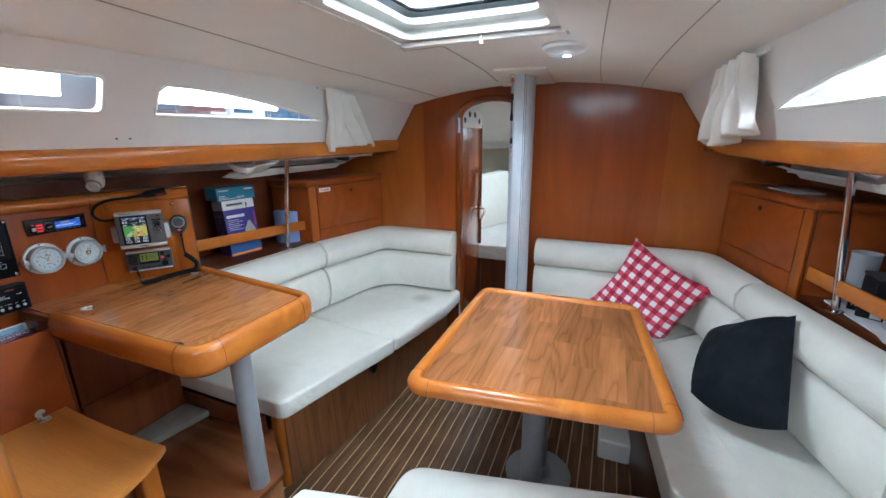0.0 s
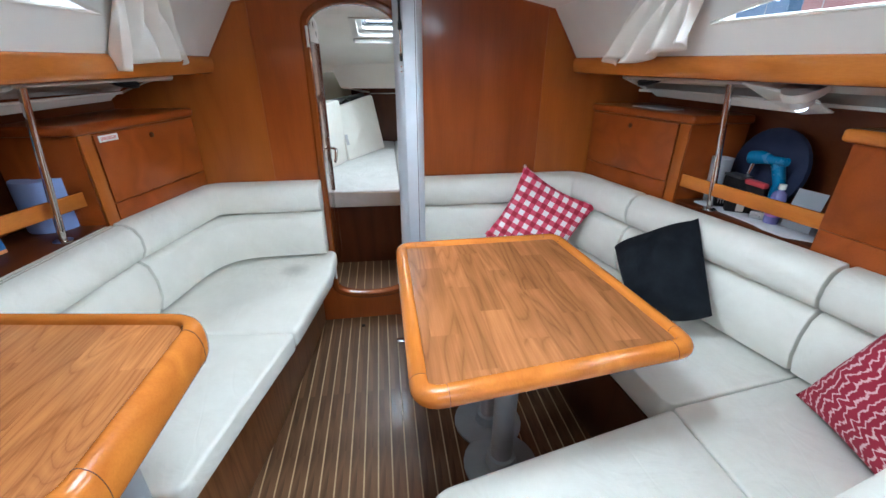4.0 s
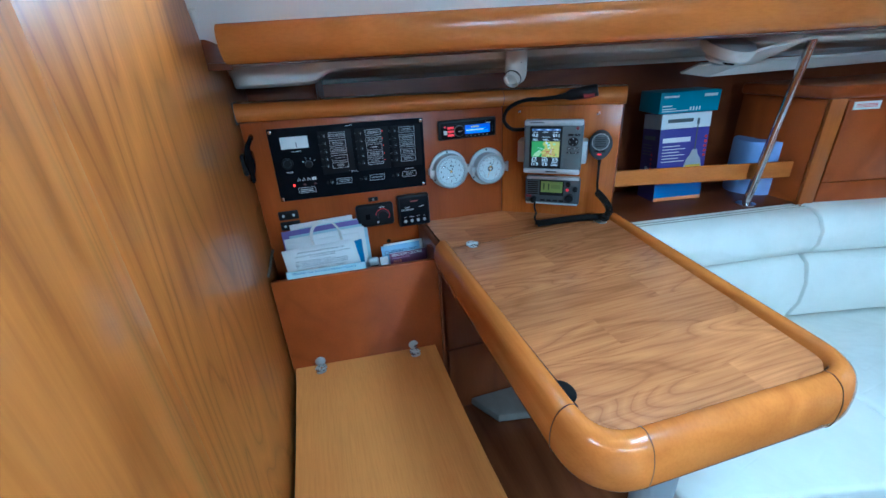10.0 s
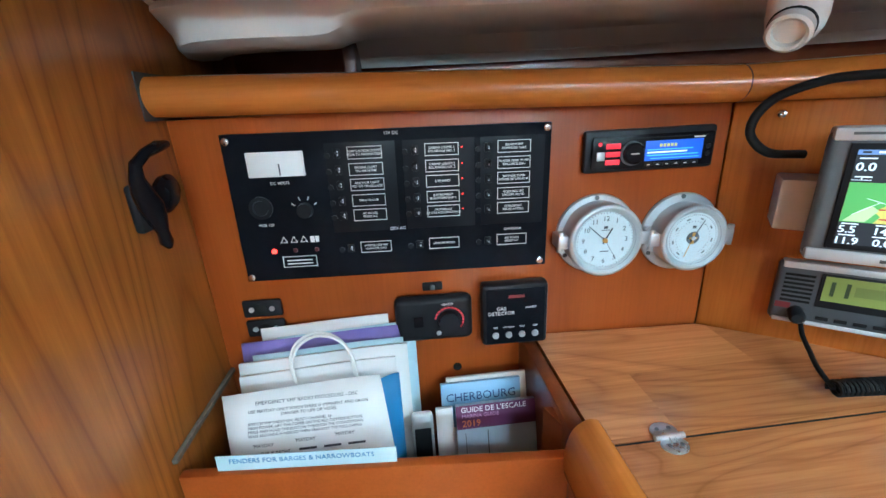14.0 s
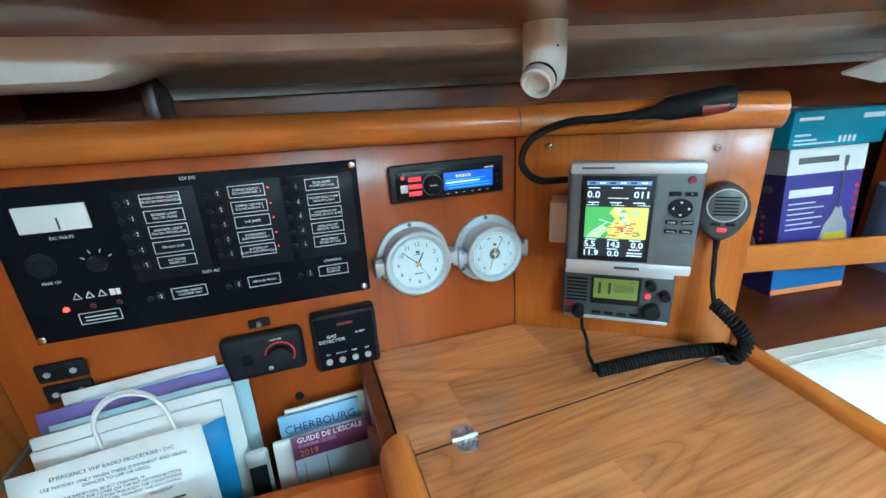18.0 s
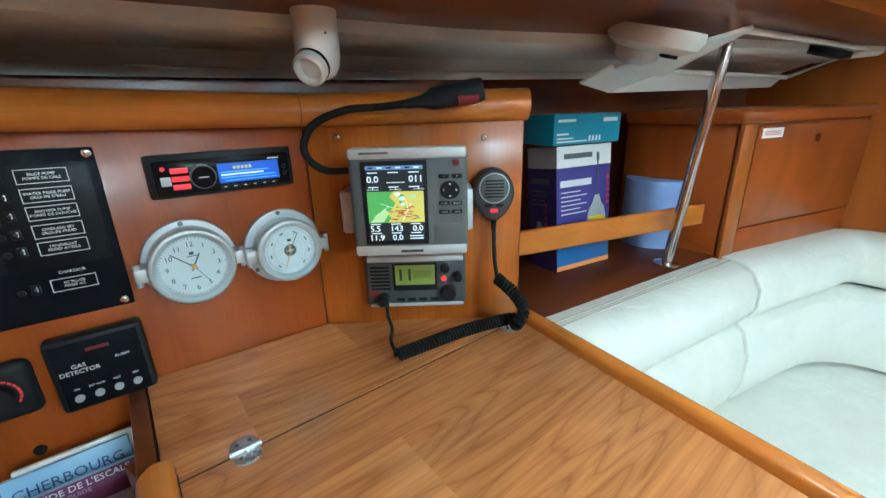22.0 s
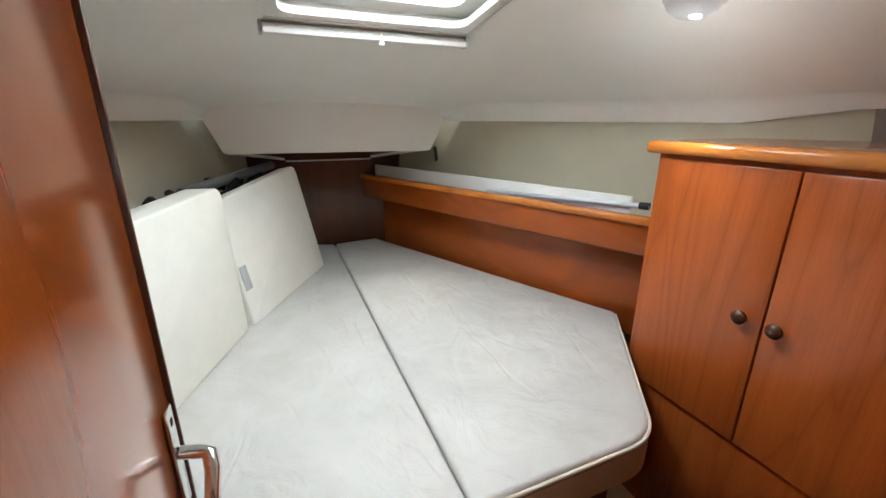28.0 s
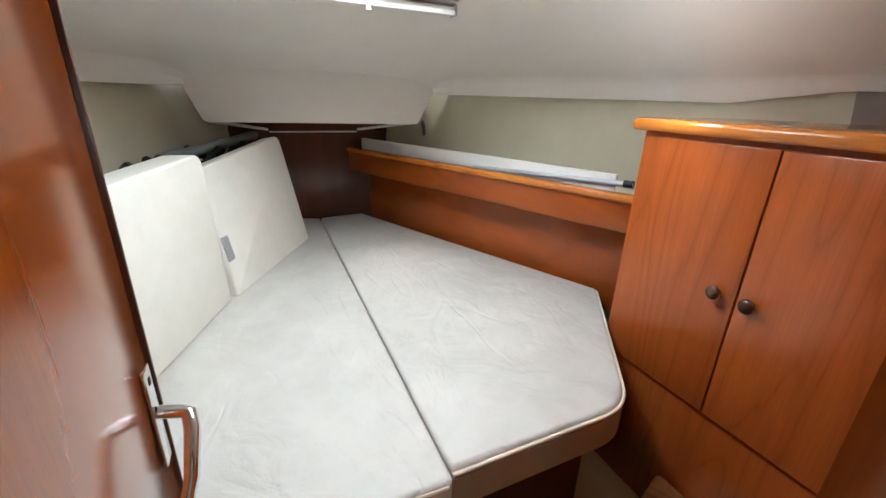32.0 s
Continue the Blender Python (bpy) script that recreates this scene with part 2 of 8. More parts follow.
M_GOLD_X = wood("golden_solid_athwart", GOLD_D, GOLD_L, "x", 0.22, 1.0, 0.5)
M_GOLD_Z = wood("golden_solid_upright", GOLD_D, GOLD_L, "z", 0.22, 1.0, 0.5)
M_OCHRE_Z = wood("honey_veneer_upright", (0.21, 0.058, 0.009), (0.49, 0.172, 0.029), "z", 0.34, 1.0, 0.35, 0.9, contrast=1.0, rings=12.0, stretch=0.12, swirl=1.0, pores=0.5, gloss=0.06)
M_SEATWOOD = wood("pale_ply_seat", (0.53, 0.20, 0.041), (0.68, 0.285, 0.066), "x", 0.4, 0.7, 0.2)
M_TABLE_Y = wood("teak_laminate_fore_aft", (0.15, 0.054, 0.020), (0.42, 0.175, 0.068), "y", 0.22, 1.2, 0.6, 0.6, (0.085, 0.42), 0.65, 12.0, 0.12, 0.9, 0.5, 0.15)
M_TABLE_X = wood("teak_laminate_athwart", (0.26, 0.095, 0.033), (0.68, 0.290, 0.106), "y", 0.2, 1.3, 0.9, 0.8, (0.105, 0.50), 0.62, 16.0, 0.18, 0.9, 0.75, 0.16)
M_FOOTWELL = wood("footwell_gloss", (0.10, 0.030, 0.011), (0.23, 0.078, 0.028), "x", 0.22, 1.0, 0.6, contrast=0.8, rings=9.0, stretch=0.09)
M_FOOTWELL_Z = wood("footwell_veneer", (0.115, 0.028, 0.008), (0.22, 0.060, 0.016), "z", 0.3, 1.0, 0.4, contrast=0.7, rings=7.0)
M_SETTEEFRONT = wood("settee_teak_laminate", (0.16, 0.062, 0.024), (0.36, 0.155, 0.062), "z", 0.34, 1.2, 0.35, 0.8, contrast=0.9, rings=12.0, stretch=0.1, pores=0.6)
M_TEAK = wood("floor_teak", (0.075, 0.037, 0.019), (0.19, 0.102, 0.054), "y", 0.38, 2.0, 0.15, 1.0, (0.056, 0.9))
M_HOLLY = plain("floor_holly_strip", (0.52, 0.36, 0.2), 0.45, wear=0.15)
M_LINER = plain("white_headliner_vinyl", (0.86, 0.85, 0.795), 0.55, wear=0.04, scale=3.0, bumps=0.05)
M_GRP = plain("white_moulded_panel", (0.80, 0.80, 0.78), 0.4, wear=0.04, scale=4.0)
M_CREAM = plain("cream_foam_liner", (0.62, 0.58, 0.44), 0.7, wear=0.06, scale=5.0, bumps=0.1)
M_LEATHER = leather("ivory_leather", (0.78, 0.765, 0.705), (0.73, 0.71, 0.65), 0.45)
M_BERTH = leather("pale_grey_vinyl", (0.56, 0.545, 0.515), (0.48, 0.465, 0.435), 1.0)
M_LEATHER_MARKED = stained(leather("ivory_leather_marked", (0.78, 0.765, 0.705), (0.73, 0.71, 0.65), 0.45), (-1.11, 2.80, 0.5), 0.07, (0.42, 0.41, 0.37))
M_BERTH_EDGE = leather("tan_cushion_side", (0.36, 0.29, 0.22), (0.30, 0.24, 0.18), 0.1)
M_PIPING = plain("cream_piping", (0.74, 0.69, 0.58), 0.5)
M_STITCH = plain("seam_shadow_thread", (0.45, 0.42, 0.35), 0.7)
M_ALU = plain("anodised_aluminium", (0.60, 0.64, 0.70), 0.5, 0.45, 0.05)
M_GREYPAINT = plain("grey_painted_tube", (0.33, 0.34, 0.36), 0.4, 0.2, 0.08)
M_PLATE = plain("blue_grey_cast_plate", (0.36, 0.42, 0.46), 0.45, 0.3, 0.1)
M_CHROME = plain("polished_chrome", (0.75, 0.75, 0.76), 0.12, 1.0, 0.04)
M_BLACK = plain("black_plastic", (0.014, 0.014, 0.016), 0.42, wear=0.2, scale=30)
M_RUBBER = plain("black_rubber", (0.01, 0.01, 0.01), 0.6, wear=0.2)
M_GREYPL = plain("grey_plastic", (0.10, 0.11, 0.115), 0.45, wear=0.1)
M_SILVER = plain("silver_plastic", (0.50, 0.51, 0.52), 0.4, 0.3, 0.05)
M_WHITE = plain("white_plastic", (0.80, 0.79, 0.75), 0.4, wear=0.04)
M_PAPER = plain("white_paper", (0.80, 0.79, 0.78), 0.75, wear=0.04)
M_INK = plain("black_ink", (0.05, 0.05, 0.06), 0.7)
M_CURTAIN = plain("white_curtain_cloth", (0.90, 0.89, 0.85), 0.85, wear=0.05, bumps=0.2)
M_GLASS = glass("window_acrylic")

M_CHERRY2_Z = wood("cherry_light_upright", (0.245, 0.057, 0.008), (0.39, 0.112, 0.016), "z", contrast=0.6)
M_TRIM_Z = wood("glossy_red_cherry", (0.16, 0.037, 0.007), (0.26, 0.066, 0.013), "z", 0.15, 1.0, 0.7, contrast=0.6)
M_WARM_Z = wood("warm_cherry_upright", (0.25, 0.048, 0.009), (0.45, 0.108, 0.022), "z", contrast=0.8, rings=12.0, stretch=0.09, pores=0.45)
M_DOOR = wood("glossy_cherry_door", CHERRY_D, CHERRY_L, "z", 0.2, 1.0, 1.0, contrast=0.6, gloss=0.14)
M_AMBER_Z = wood("amber_veneer_upright", (0.26, 0.066, 0.009), (0.43, 0.128, 0.018), "z", 0.25, 1.0, 0.5, contrast=0.9, rings=9.0, stretch=0.08, pores=0.5)
M_GREYWHITE = plain("grey_white_cloth", (0.62, 0.62, 0.66), 0.9, wear=0.12, bumps=0.2)
M_TURQUOISE = plain("turquoise_plastic", (0.012, 0.16, 0.32), 0.25)
M_FOIL = plain("silver_foil", (0.55, 0.56, 0.58), 0.3, 0.8, 0.3, 60)
M_BEAKER = glass("frosted_plastic", (0.70, 0.73, 0.78), 0.4)
M_BEAKER.node_tree.nodes["Principled BSDF"].inputs["Transmission Weight"].default_value = 0.55
M_WELLGREY = plain("dull_grey_ledge", (0.27, 0.25, 0.22), 0.6, wear=0.2)
# grey-brown that paints the shade over the wardrobe
M_RECESS_SHADE = plain("recess_shade_brown", (0.24, 0.18, 0.14), 0.5, wear=0.2)
# grey that paints the shade inside the starboard channel
M_SHADE_GREY = plain("recess_shade_grey", (0.36, 0.345, 0.31), 0.6)
M_GLOSSBLACK = plain("gloss_black_plastic", (0.008, 0.008, 0.01), 0.12, wear=0.1)
M_BLUELCD = glow("blue_display", (0.02, 0.09, 0.55), 0.32)
M_CYANLCD = glow("cyan_display", (0.12, 0.42, 1.0), 0.4)
M_REDKEY = glow("red_lit_key", (0.8, 0.02, 0.04), 0.35)
M_REDKEY2 = plain("red_packet_print", (0.42, 0.04, 0.05), 0.4)
M_REDDARK = plain("dark_red_plastic", (0.16, 0.01, 0.015), 0.3)
M_REDPRINT = plain("red_print", (0.62, 0.03, 0.04), 0.5)
M_SATIN = plain("satin_chromed_brass", (0.52, 0.55, 0.57), 0.36, 0.65, 0.08)
M_DIALRING = plain("pale_grey_bezel", (0.42, 0.46, 0.48), 0.5, 0.2, 0.08)
M_DIAL = plain("white_dial_face", (0.50, 0.555, 0.575), 0.5)
M_BRASS = plain("brass", (0.6, 0.36, 0.12), 0.3, 1.0)
M_SCREEN = glow("screen_black", (0.012, 0.014, 0.02), 0.2)
M_SCR_YELLOW = glow("chart_yellow", (0.60, 0.52, 0.12), 0.32)
M_SCR_GREEN = glow("chart_green", (0.12, 0.38, 0.09), 0.32)
M_SCR_WHITE = glow("screen_white", (0.80, 0.87, 0.95), 0.35)
M_SCR_SAGE = glow("chart_sage", (0.45, 0.58, 0.30), 0.4)
M_SCR_BLUE = glow("screen_blue", (0.16, 0.25, 0.5), 0.3)
M_GREENLCD = glow("green_display", (0.19, 0.23, 0.045), 0.1)
M_LCDINK = plain("display_ink", (0.03, 0.05, 0.01), 0.5)
M_LCDINK2 = plain("display_faint_ink", (0.16, 0.2, 0.04), 0.5)
M_DARKGREY = plain("dark_grey_plastic", (0.055, 0.06, 0.065), 0.45, wear=0.1)
M_GREYBLACK = plain("charcoal_plastic", (0.04, 0.042, 0.046), 0.5)


# ---- building helpers ----
def thing(name, label, category, at=(0, 0, 0), group="", kind=""):
    ob = new(name)
    ob.location = at
    return tagged(ob, label, category, group, kind)


def mesh_from(name, bm, material, smooth=True):
    me = bpy.data.meshes.new(name)
    bmesh.ops.recalc_face_normals(bm, faces=bm.faces)
    bm.to_mesh(me)
    bm.free()
    for m in material if isinstance(material, (list, tuple)) else [material]:
        me.materials.append(m)
    if smooth:
        me.shade_smooth()
        me.set_sharp_from_angle(angle=radians(38))
    return me


def part(name, bm, material, parent=None, label="", smooth=True):
    """One mesh, in world coordinates, under a thing or a part."""
    ob = new(name, mesh_from(name, bm, material, smooth))
    if parent is not None:
        ob.parent = parent
        if parent.parent is None:
            ob.matrix_parent_inverse = parent.matrix_basis.inverted()
    if label:
        ob["label"] = label
    return ob


def setting(name, bm, material, label, category):
    return tagged(part(name, bm, material), label, category, kind="structure")


def bevelled(bm, size, seg=2, angle=30):
    if size:
        edges = [e for e in bm.edges if len(e.link_faces) == 2 and e.calc_face_angle(0) > radians(angle)]
        bmesh.ops.bevel(bm, geom=edges, offset=size, segments=seg, affect="EDGES", profile=0.5, clamp_overlap=True)
    return bm


def box(x0, y0, z0, x1, y1, z1, bevel=0.003, seg=2):
    bm = bmesh.new()
    bmesh.ops.create_cube(bm, size=1)
    for v in bm.verts:
        v.co = Vector(((x0, x1)[v.co.x > 0], (y0, y1)[v.co.y > 0], (z0, z1)[v.co.z > 0]))
    return bevelled(bm, bevel, seg)


def placed(bm, m):
    bmesh.ops.transform(bm, matrix=m, verts=bm.verts)
    return bm


def joined(*bms):
    out = bmesh.new()
    for b in bms:
        me = bpy.data.meshes.new("tmp")
        b.to_mesh(me)
        b.free()
        out.from_mesh(me)
        bpy.data.meshes.remove(me)
    return out


def prism(poly, z0, z1, bevel=0.0, seg=2, angle=50):
    """A flat outline in x, y raised from z0 to z1."""
    bm = bmesh.new()
    f = bm.faces.new([bm.verts.new((x, y, z0)) for x, y in poly])
    top = bmesh.ops.extrude_face_region(bm, geom=[f])["geom"]
    for v in top:
        if isinstance(v, bmesh.types.BMVert):
            v.co.z = z1
    bmesh.ops.recalc_face_normals(bm, faces=bm.faces)
    return bevelled(bm, bevel, seg, angle)


def rounded(poly, radius, steps=6):
    """The outline with its corners rounded; radius may be a list, a corner each."""
    out = []
    for k, p in enumerate(poly):
        r = radius[k] if isinstance(radius, (list, tuple)) else radius
        a, b = Vector(poly[k - 1]), Vector(poly[(k + 1) % len(poly)])
        p = Vector(p)
        if r <= 0:
            out.append(tuple(p))
            continue
        u, v = (a - p).normalized(), (b - p).normalized()
        half = math.acos(max(-1, min(1, u.dot(v)))) / 2
        cut = min(r / math.tan(half), (a - p).length * 0.49, (b - p).length * 0.49)
        s, e = p + u * cut, p + v * cut
        for i in range(steps + 1):
            t = i / steps
            out.append(tuple(s * (1 - t) ** 2 + p * 2 * t * (1 - t) + e * t * t))
    return out


def sweep(profile, path, closed=False, up=(0, 0, 1), caps=True):
    """A profile of (out, up) carried along a path of 3D points; out is to the right of the way."""
    bm = bmesh.new()
    pts = [Vector(p) for p in path]
    up, rings, n = Vector(up), [], len(pts)
    for k, p in enumerate(pts):
        a = pts[k - 1] if (k or closed) else None
        b = pts[(k + 1) % n] if (k < n - 1 or closed) else None
        d0 = (p - a).normalized() if a is not None else None
        d1 = (b - p).normalized() if b is not None else None
        d = ((d0 or d1) + (d1 or d0)).normalized()
        side = d.cross(up).normalized()
        stretch = 1 / max(0.35, side.dot((d1 or d0).cross(up).normalized()))
        rings.append([bm.verts.new(p + side * (o * stretch) + up * u) for o, u in profile])
    m = len(profile)
    for k in range(n if closed else n - 1):
        r0, r1 = rings[k], rings[(k + 1) % n]
        for i in range(m):
            bm.faces.new((r0[i], r0[(i + 1) % m], r1[(i + 1) % m], r1[i]))
    if caps and not closed:
        bm.faces.new(rings[0])
        bm.faces.new(rings[-1])
    bmesh.ops.recalc_face_normals(bm, faces=bm.faces)
    return bm


def soft(profile, times=2):
    """A profile with its corners cut again and again, so that it reads as turned timber."""
    for _ in range(times):
        nxt = profile[1:] + profile[:1]
        profile = [q for (a, b), (c, d) in zip(profile, nxt) for q in ((a * 0.78 + c * 0.22, b * 0.78 + d * 0.22), (a * 0.22 + c * 0.78, b * 0.22 + d * 0.78))]
    return profile


def tube(path, radius, sides=10):
    """A round tube along 3D points; radius may be a list."""
    bm = bmesh.new()
    pts, rings = [Vector(p) for p in path], []
    ref = None
    for k, p in enumerate(pts):
        d = (pts[min(k + 1, len(pts) - 1)] - pts[max(k - 1, 0)]).normalized()
        if ref is None:
            ref = d.orthogonal().normalized()
        ref = (ref - d * ref.dot(d)).normalized()
        q, r = d.cross(ref), radius[k] if isinstance(radius, (list, tuple)) else radius
        rings.append([bm.verts.new(p + (ref * math.cos(a) + q * math.sin(a)) * r) for a in [2 * math.pi * i / sides for i in range(sides)]])
    for r0, r1 in zip(rings, rings[1:]):
        for i in range(sides):
            bm.faces.new((r0[i], r0[(i + 1) % sides], r1[(i + 1) % sides], r1[i]))
    bm.faces.new(rings[0])
    bm.faces.new(rings[-1])
    return bm


def lathe(profile, at=(0, 0, 0), sides=24, turn=None, caps=True):
    """A profile of (radius, height) turned about z, then turned and moved."""
    bm = bmesh.new()
    rings = []
    for r, z in profile:
        rings.append([bm.verts.new((r * math.cos(a), r * math.sin(a), z)) for a in [2 * math.pi * i / sides for i in range(sides)]])
    for r0, r1 in zip(rings, rings[1:]):
        for i in range(sides):
            bm.faces.new((r0[i], r0[(i + 1) % sides], r1[(i + 1) % sides], r1[i]))
    if caps:
        bm.faces.new(rings[0])
        bm.faces.new(rings[-1])
    bmesh.ops.remove_doubles(bm, verts=bm.verts, dist=1e-6)
    return placed(bm, Matrix.Translation(at) @ (turn or Matrix.Identity(4)))


def sheet(outer, holes, place, thick):
    """A plate with openings, drawn in two coordinates and put in place by place(u, v); thick is its depth as a vector."""
    bm = bmesh.new()
    edges = []
    for loop in (outer, *holes):
        vs = [bm.verts.new((u, v, 0)) for u, v in loop]
        edges += [bm.edges.new((vs[i - 1], vs[i])) for i in range(len(vs))]
    bmesh.ops.triangle_fill(bm, use_beauty=True, use_dissolve=False, edges=edges)
    flat = bm.faces[:]
    ext = bmesh.ops.extrude_face_region(bm, geom=flat)
    lifted = {v for v in ext["geom"] if isinstance(v, bmesh.types.BMVert)}
    for v in bm.verts:
        v.co = Vector(place(v.co.x, v.co.y)) + (Vector(thick) if v in lifted else Vector())
    if not any(f.select for f in bm.faces):
        pass
    bmesh.ops.recalc_face_normals(bm, faces=bm.faces)
    return bm


def words(text, size, m, material, parent=None, name="lettering", align="CENTER", depth=0.0002):
    """Built-in lettering turned into a mesh, in the x, y plane of the pose m."""
    cu = bpy.data.curves.new("text", "FONT")
    cu.body, cu.size, cu.align_x, cu.align_y, cu.extrude = text, size, align, "CENTER", depth
    cu.resolution_u = 2
    ob = bpy.data.objects.new("text", cu)
    scene.collection.objects.link(ob)
    dg = bpy.context.evaluated_depsgraph_get()
    me = bpy.data.meshes.new_from_object(ob.evaluated_get(dg))
    bpy.data.objects.remove(ob)
    bm = bmesh.new()
    bm.from_mesh(me)
    bpy.data.meshes.remove(me)
    placed(bm, m)
    return part(name, bm, material, parent, smooth=False)


def face_at(origin, right, up):
    """A pose whose x runs along right, y along up and z towards the viewer."""
    r, u = Vector(right).normalized(), Vector(up).normalized()
    w = r.cross(u).normalized()
    u = w.cross(r)
    return Matrix(((r.x, u.x, w.x, origin[0]), (r.y, u.y, w.y, origin[1]), (r.z, u.z, w.z, origin[2]), (0, 0, 0, 1)))


# ---- plan: the hull's halves are mirror images about XC ----
XC, YB = -0.49, 3.065
PORT, STBD = -1, 1


def trunk(y):
    """Half breadth of the cabin side at its wooden shelf edge."""
    d = YB - y
    return 0.92 + 0.03 * d + 0.063 * d * d


def hull(y):
    """Half breadth of the hull lining behind the shelves."""
    d = YB - y
    return 1.38 + 0.25 * d - 0.045 * d * d + 0.125 * min(1.0, max(0.0, (2.9 - y) / 1.1))


def eave(y):
    return 1.735 + 0.04 * (YB - y)


def side_at(hand, y, z, inset=0.0):
    return (XC + hand * (trunk(y) - (z - 1.5) * 0.65 - inset), y, z)


def ceil_at(x, y):
    half = trunk(y) - (eave(y) - 1.5) * 0.65
    u = min(1.0, abs(x - XC) / half)
    return eave(y) + 0.092 * (1 - u * u)


def span(a, b, n):
    return [a + (b - a) * i / n for i in range(n + 1)]


# ---- setting: floor ----
FY0, FY1 = -0.7, YB
setting("floor", box(-2.12, FY0, -0.06, 1.14, FY1, -0.0012, 0), M_HOLLY, "pale holly strips between dark teak floor planks", "floor")
floor = bpy.data.objects["floor"]
PITCH = 0.056
plank_me = mesh_from("plank", box(-PITCH / 2 + 0.0028, -1.9, -0.008, PITCH / 2 - 0.0028, 1.9, 0, 0.0008, 1), M_TEAK)

# ---- setting: main bulkhead with its arched doorway ----
DX0, DX1, DZ0, DZT = -0.945, -0.515, 0.17, 1.75


def arch(x0, x1, z0, z1, rise=0.10, sag=0.07):
    w, c = (x1 - x0) / 2, (x0 + x1) / 2
    top = [(c + w * math.cos(a), z1 - rise + rise * math.sin(a)) for a in [math.pi * i / 16 for i in range(17)]]
    low = [(c - w * math.cos(a), z0 + sag - sag * math.sin(a)) for a in [math.pi * i / 16 for i in range(17)]]
    return top + low


top_edge = [(XC + u * 0.773, ceil_at(XC + u * 0.773, YB) + 0.01) for u in span(-1, 1, 16)]
outline = [(XC - 1.42, 0.0), (XC - 1.42, 1.43), (XC - 0.935, 1.47)] + top_edge + [(XC + 0.935, 1.47), (XC + 1.42, 1.43), (XC + 1.42, 0.0)]
setting("wall_bulkhead", sheet(outline, [arch(DX0, DX1, DZ0, DZT)], lambda u, v: (u, YB, v), (0, 0.024, 0)), M_CHERRY_Z, "varnished cherry veneer bulkhead with an arched doorway", "wall")
bulk = bpy.data.objects["wall_bulkhead"]
ring = [(x, YB + 0.012, z) for x, z in arch(DX0 + 0.004, DX1 - 0.004, DZ0 + 0.004, DZT - 0.004)]
prof = [(0.028, -0.022), (0.028, 0.018), (0.018, 0.026), (-0.002, 0.026), (-0.008, 0.018), (-0.008, -0.022)]
part("door_lining", sweep(prof, ring, True, (0, -1, 0)), M_TRIM_Z, bulk, "glossy rounded doorway moulding")

# ---- setting: cabin sides with windows ----
def side_panel(hand, name):
    ys = span(0.2, YB, 26)
    outer = [(y, 1.48) for y in ys] + [(y, eave(y) + 0.015) for y in reversed(ys)]
    fwd = [(1.535, 1.622), (1.9, 1.62), (2.29, 1.616), (2.12, 1.652), (1.95, 1.682), (1.78, 1.706), (1.64, 1.718), (1.55, 1.72), (1.528, 1.7)]
    if hand > 0:
        fwd = [(y - 0.13, z - 0.008) for y, z in fwd]
    aft = rounded([(0.80, 1.632), (1.25, 1.626), (1.24, 1.73), (0.80, 1.742)], 0.02, 3) if hand > 0 else rounded([(0.86, 1.632), (1.388, 1.626), (1.378, 1.73), (0.86, 1.742)], 0.02, 3)
    return setting(name, sheet(outer, [fwd, aft], lambda u, v: side_at(hand, u, v), (hand * 0.03, 0, 0.01)), M_GRP, "white moulded cabin side with slim window openings", "wall"), fwd, aft


for hand, name in ((PORT, "wall_port"), (STBD, "wall_starboard")):
    wall, fwd, aft = side_panel(hand, name)
    for k, loop in enumerate((fwd, aft)):
        win = tagged(part("window_%d" % (1 + k + (hand > 0) * 2), sheet(loop, [], lambda u, v: side_at(hand, u, v, -0.026), (hand * 0.006, 0, 0.002)), M_GLASS), "slim cabin side window of clear acrylic", "window", kind="structure")
        win.visible_shadow = False
        bead = [side_at(hand, y, z, 0.001) for y, z in loop]
        part("window_frame", tube(bead + bead[:2], 0.006, 6), M_WHITE, win)

# ---- setting: ceiling, with two hatch openings ----
def ceiling_grid(y0, y1, ny, height, half, hole, us):
    bm = bmesh.new()
    ys = sorted(set([round(v, 4) for v in span(y0, y1, ny)] + [hole[1], hole[3]]))
    grid = []
    for y in ys:
        xs = sorted(set([XC + u * half(y) for u in us] ))
        row = []
        for x in xs:
            for e in (hole[0], hole[2]):
                if abs(x - e) < 0.045:
                    x = e
            row.append(bm.verts.new((x, y, height(x, y))))
        grid.append(row)
    for a, b in zip(grid, grid[1:]):
        for i in range(len(a) - 1):
            cx, cy = (a[i].co.x + a[i + 1].co.x) / 2, (a[i].co.y + b[i].co.y) / 2
            if hole[0] < cx < hole[2] and hole[1] < cy < hole[3]:
                continue
            bm.faces.new((a[i], a[i + 1], b[i + 1], b[i]))
    return bm


HX0, HX1, HY0, HY1 = -0.775, -0.205, 1.44, 2.0
us = span(-1, 1, 40)
ceil = ceiling_grid(0.2, YB, 20, ceil_at, lambda y: trunk(y) - (eave(y) - 1.5) * 0.65 + 0.004, (HX0, HY0, HX1, HY1), us)
setting("ceiling", ceil, M_LINER, "off-white vinyl headliner panels under the deck", "ceiling")

